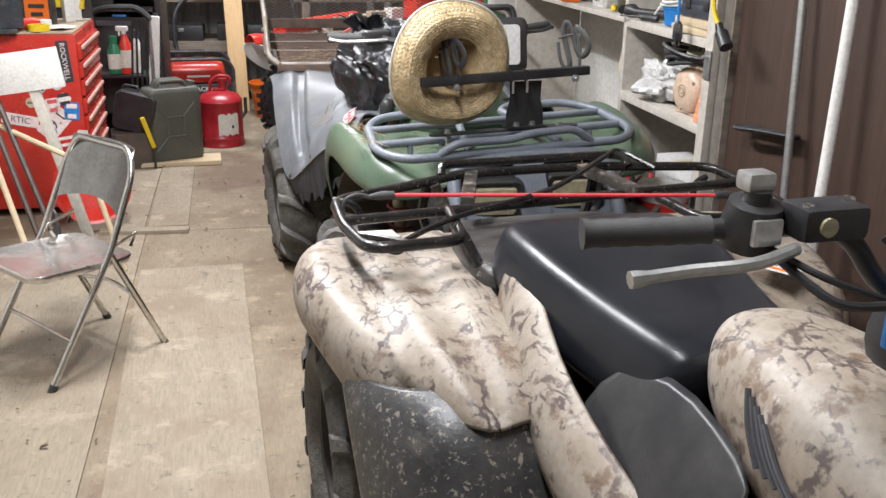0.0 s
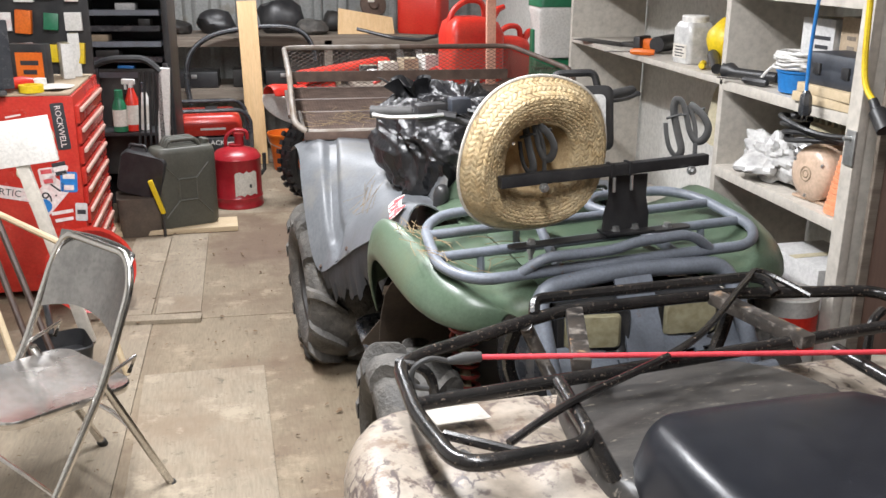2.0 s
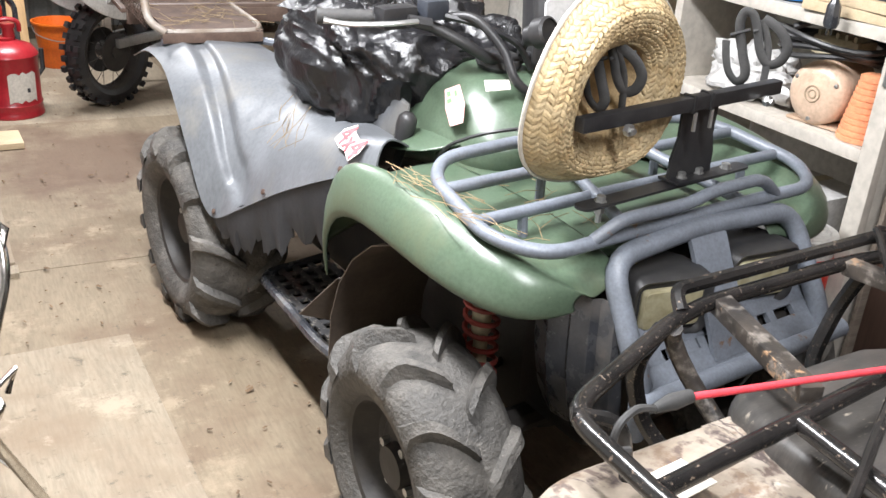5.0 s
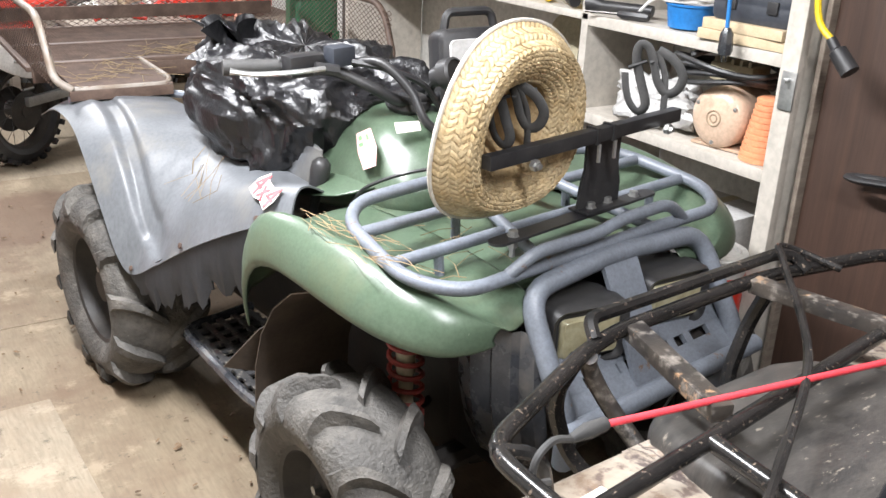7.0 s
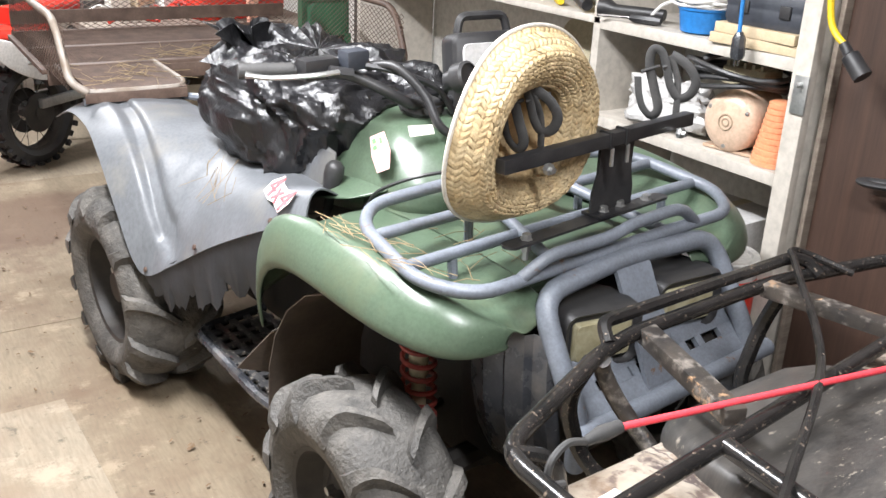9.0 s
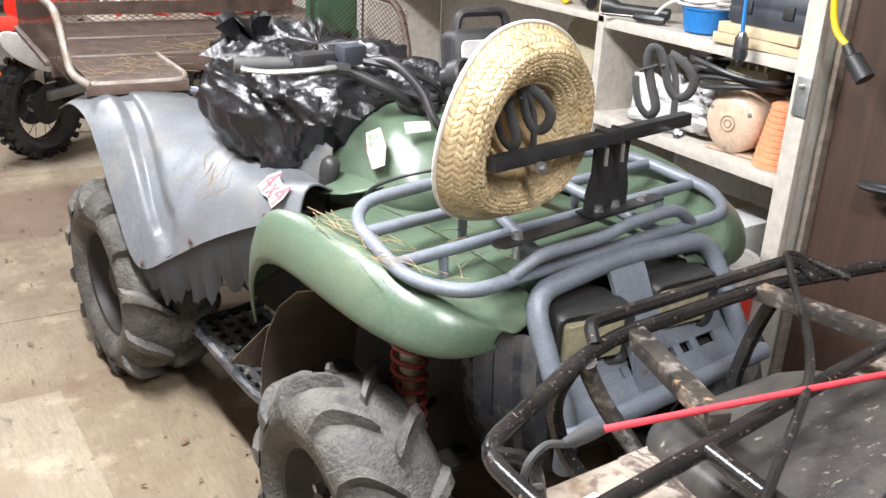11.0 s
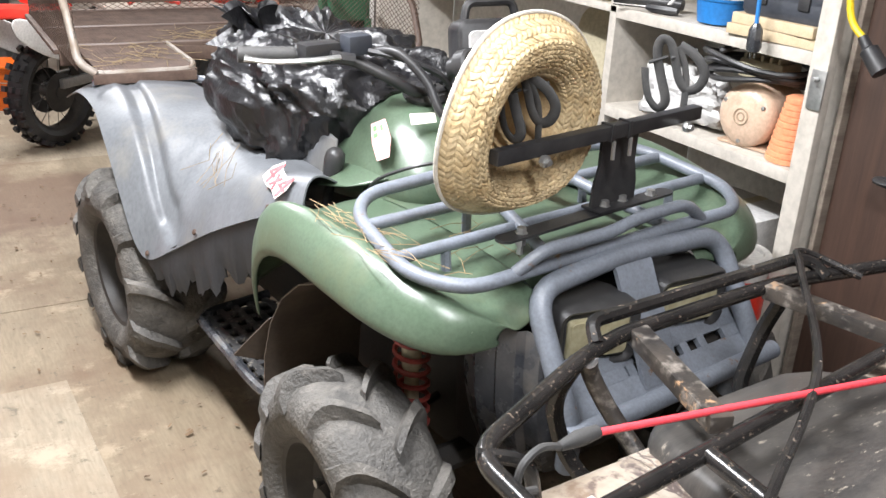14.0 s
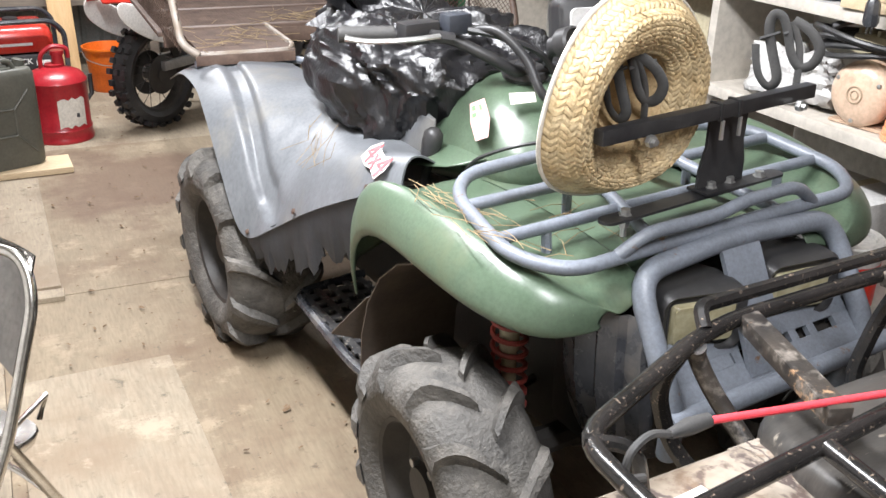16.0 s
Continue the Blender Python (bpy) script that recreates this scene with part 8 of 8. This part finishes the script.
def dirt_bike():
    e = thing("dirt_bike", pose(0.43, 6.02, 0, 0, 0, -52), "red and white dirt bike with a knobbly tyre", "motorcycle")
    # local y runs from the rear wheel to the front
    def mx_wheel(y, R, W):
        w = new("wheel")
        w.parent = e
        w.matrix_local = pose(0, y, R)
        g = Geo().lathe([(R - 0.075, -W * 0.35), (R - 0.05, -W * 0.5), (R - 0.015, -W * 0.42), (R - 0.008, 0), (R - 0.015, W * 0.42), (R - 0.05, W * 0.5), (R - 0.075, W * 0.35), (R - 0.075, -W * 0.35)], 36, pose(0, 0, 0, 0, 90, 0), cap=False)
        kn = Geo()
        for k in range(30):
            a = 2 * math.pi * k / 30
            mm = Matrix.Rotation(a, 4, "X")
            for x in ((-W * 0.33, W * 0.33) if k % 2 else (0, -W * 0.45, W * 0.45)):
                kn.box((x, R - 0.004, 0), (W * 0.24, 0.022, 0.028), mm)
        tagged(part("tread_knob", kn, M_BLACKP, w), kind="stuff")
        part("tyre", g, M_BLACKP, w, "knobbly black tyre")
        part("rim", Geo().lathe([(R - 0.09, -W * 0.3), (R - 0.07, -W * 0.36), (R - 0.07, W * 0.36), (R - 0.09, W * 0.3), (R - 0.09, -W * 0.3)], 36, pose(0, 0, 0, 0, 90, 0), cap=False), M_DARK, w)
        part("hub", Geo().tube([(-0.06, 0, 0), (0.06, 0, 0)], 0.035, 12), M_DARK, w)
        g = Geo()
        for k in range(18):
            a = 2 * math.pi * k / 18
            g.tube([(0.03 * (1 if k % 2 else -1), 0.03 * math.cos(a), 0.03 * math.sin(a)), (0, (R - 0.085) * math.cos(a + 0.25), (R - 0.085) * math.sin(a + 0.25))], 0.002, 4)
        part("spoke", g, M_DARK, w)
        part("brake_disc", Geo().lathe([(0.05, -0.002), (0.115, -0.002), (0.115, 0.002), (0.05, 0.002), (0.05, -0.002)], 28, pose(-0.045, 0, 0, 0, 90, 0), cap=False), M_DARK, w, "dark steel brake disc")
        part("sprocket", Geo().lathe([(0.03, -0.003), (0.10, -0.003), (0.10, 0.003), (0.03, 0.003), (0.03, -0.003)], 28, pose(0.05, 0, 0, 0, 90, 0), cap=False), M_DARK, w)
    mx_wheel(0, 0.272, 0.105)
    mx_wheel(1.0, 0.33, 0.09)
    part("swing_arm", Geo().box((0.07, 0.25, 0.32), (0.03, 0.52, 0.05), bev=0.008).box((-0.07, 0.25, 0.32), (0.03, 0.52, 0.05), bev=0.008), M_ALU, e)
    rows = []
    for y, z, w in ((-0.36, 0.72, 0.05), (-0.32, 0.73, 0.07), (-0.18, 0.71, 0.085), (-0.03, 0.69, 0.09), (0.12, 0.72, 0.085)):
        rows.append([(-w, y, z - 0.05), (-w * 0.85, y, z), (0, y, z + 0.02), (w * 0.85, y, z), (w, y, z - 0.05)])
    part("rear_fender", Geo().sheet(rows, 0.004), M_REDPL, e, "red plastic rear fender", sub=1)
    for s in (-1, 1):
        rows = [[(s * 0.10, -0.34, 0.71), (s * 0.115, -0.33, 0.60)], [(s * 0.12, -0.18, 0.665), (s * 0.13, -0.21, 0.51)], [(s * 0.12, -0.02, 0.585), (s * 0.13, -0.08, 0.45)], [(s * 0.11, 0.09, 0.50), (s * 0.12, 0.07, 0.43)]]
        part("number_plate", Geo().sheet(rows, 0.006), M_WPL, e, "blank white plastic side plate", sub=2, smooth=180)
    part("seat", Geo().loft([[(x, y, z + zz) for x, zz in rrect(0.13, 0.08, 0.03)] for y, z in ((-0.10, 0.76), (0.2, 0.77), (0.6, 0.79))]), M_REDPL, e)
    part("engine", Geo().box((0, 0.55, 0.40), (0.22, 0.34, 0.34), bev=0.05), M_DARK, e)
    part("frame", Geo().tube([(0, 0.25, 0.60), (0, 0.55, 0.72), (0, 0.84, 0.80), (0, 0.66, 0.30), (0, 0.35, 0.22), (0, 0.25, 0.60)], 0.022, 8), M_DARK, e)
    part("exhaust", Geo().tube([(0.10, 0.55, 0.40), (0.12, 0.2, 0.50), (0.12, -0.12, 0.58)], [0.02, 0.035, 0.04], 10), M_ALU, e)
    for s in (-1, 1):
        part("fork", Geo().tube([(s * 0.09, 1.0, 0.33), (s * 0.09, 0.84, 0.88)], 0.022, 8), M_ALU, e)
    part("handlebar", Geo().tube([(-0.36, 0.72, 0.98), (-0.12, 0.82, 0.93), (0.12, 0.82, 0.93), (0.36, 0.72, 0.98)], 0.012, 8, fillet=0.05), M_BLACKP, e)
    part("side_stand", Geo().tube([(-0.08, 0.4, 0.25), (-0.26, 0.36, 0.0)], 0.012, 8), M_ALU, e)


tool_chest()
chest_clutter()
mid_left()
back_bench()
right_back()
dirt_bike()


# ---- loose hay on the green quad ----
def loose_hay():
    rng = random.Random(21)
    g = Geo()
    m = pose(0.905, 2.28, 0, 0, -2.0, 6.0)
    for k in range(44):
        if k < 28:
            x, y, z = rng.gauss(-0.425, 0.02), rng.uniform(0.0, 0.30), 0.840
            a, L = rng.gauss(1.75, 0.35), rng.uniform(0.05, 0.14)
        else:
            x, y, z = rng.uniform(-0.36, -0.05), rng.uniform(-0.02, 0.25), 0.797
            a, L = rng.uniform(0, 6.28), rng.uniform(0.05, 0.16)
        p = [(x - L / 2 * math.cos(a), y - L / 2 * math.sin(a), z), (x + 0.01 * rng.uniform(-1, 1), y, z + 0.006), (x + L / 2 * math.cos(a), y + L / 2 * math.sin(a), z + 0.002)]
        g.tube(p, 0.0008, 4, m=m)
    for k in range(11):
        x, y = rng.gauss(-0.37, 0.02), rng.gauss(0.84, 0.04)
        z = 0.79 + 0.6 * (x + 0.40)
        g.tube([(x, y, z), (x + rng.uniform(-0.03, 0.0), y + rng.uniform(-0.03, 0.03), z - 0.04), (x - 0.05 + rng.uniform(-0.02, 0.02), y + rng.uniform(-0.05, 0.05), z - 0.07)], 0.0007, 4, m=m)
    tagged(obj("hay", g, M_HAY, 0), "dry hay stalks caught on the green fender and rack", "hay", kind="stuff")


loose_hay()
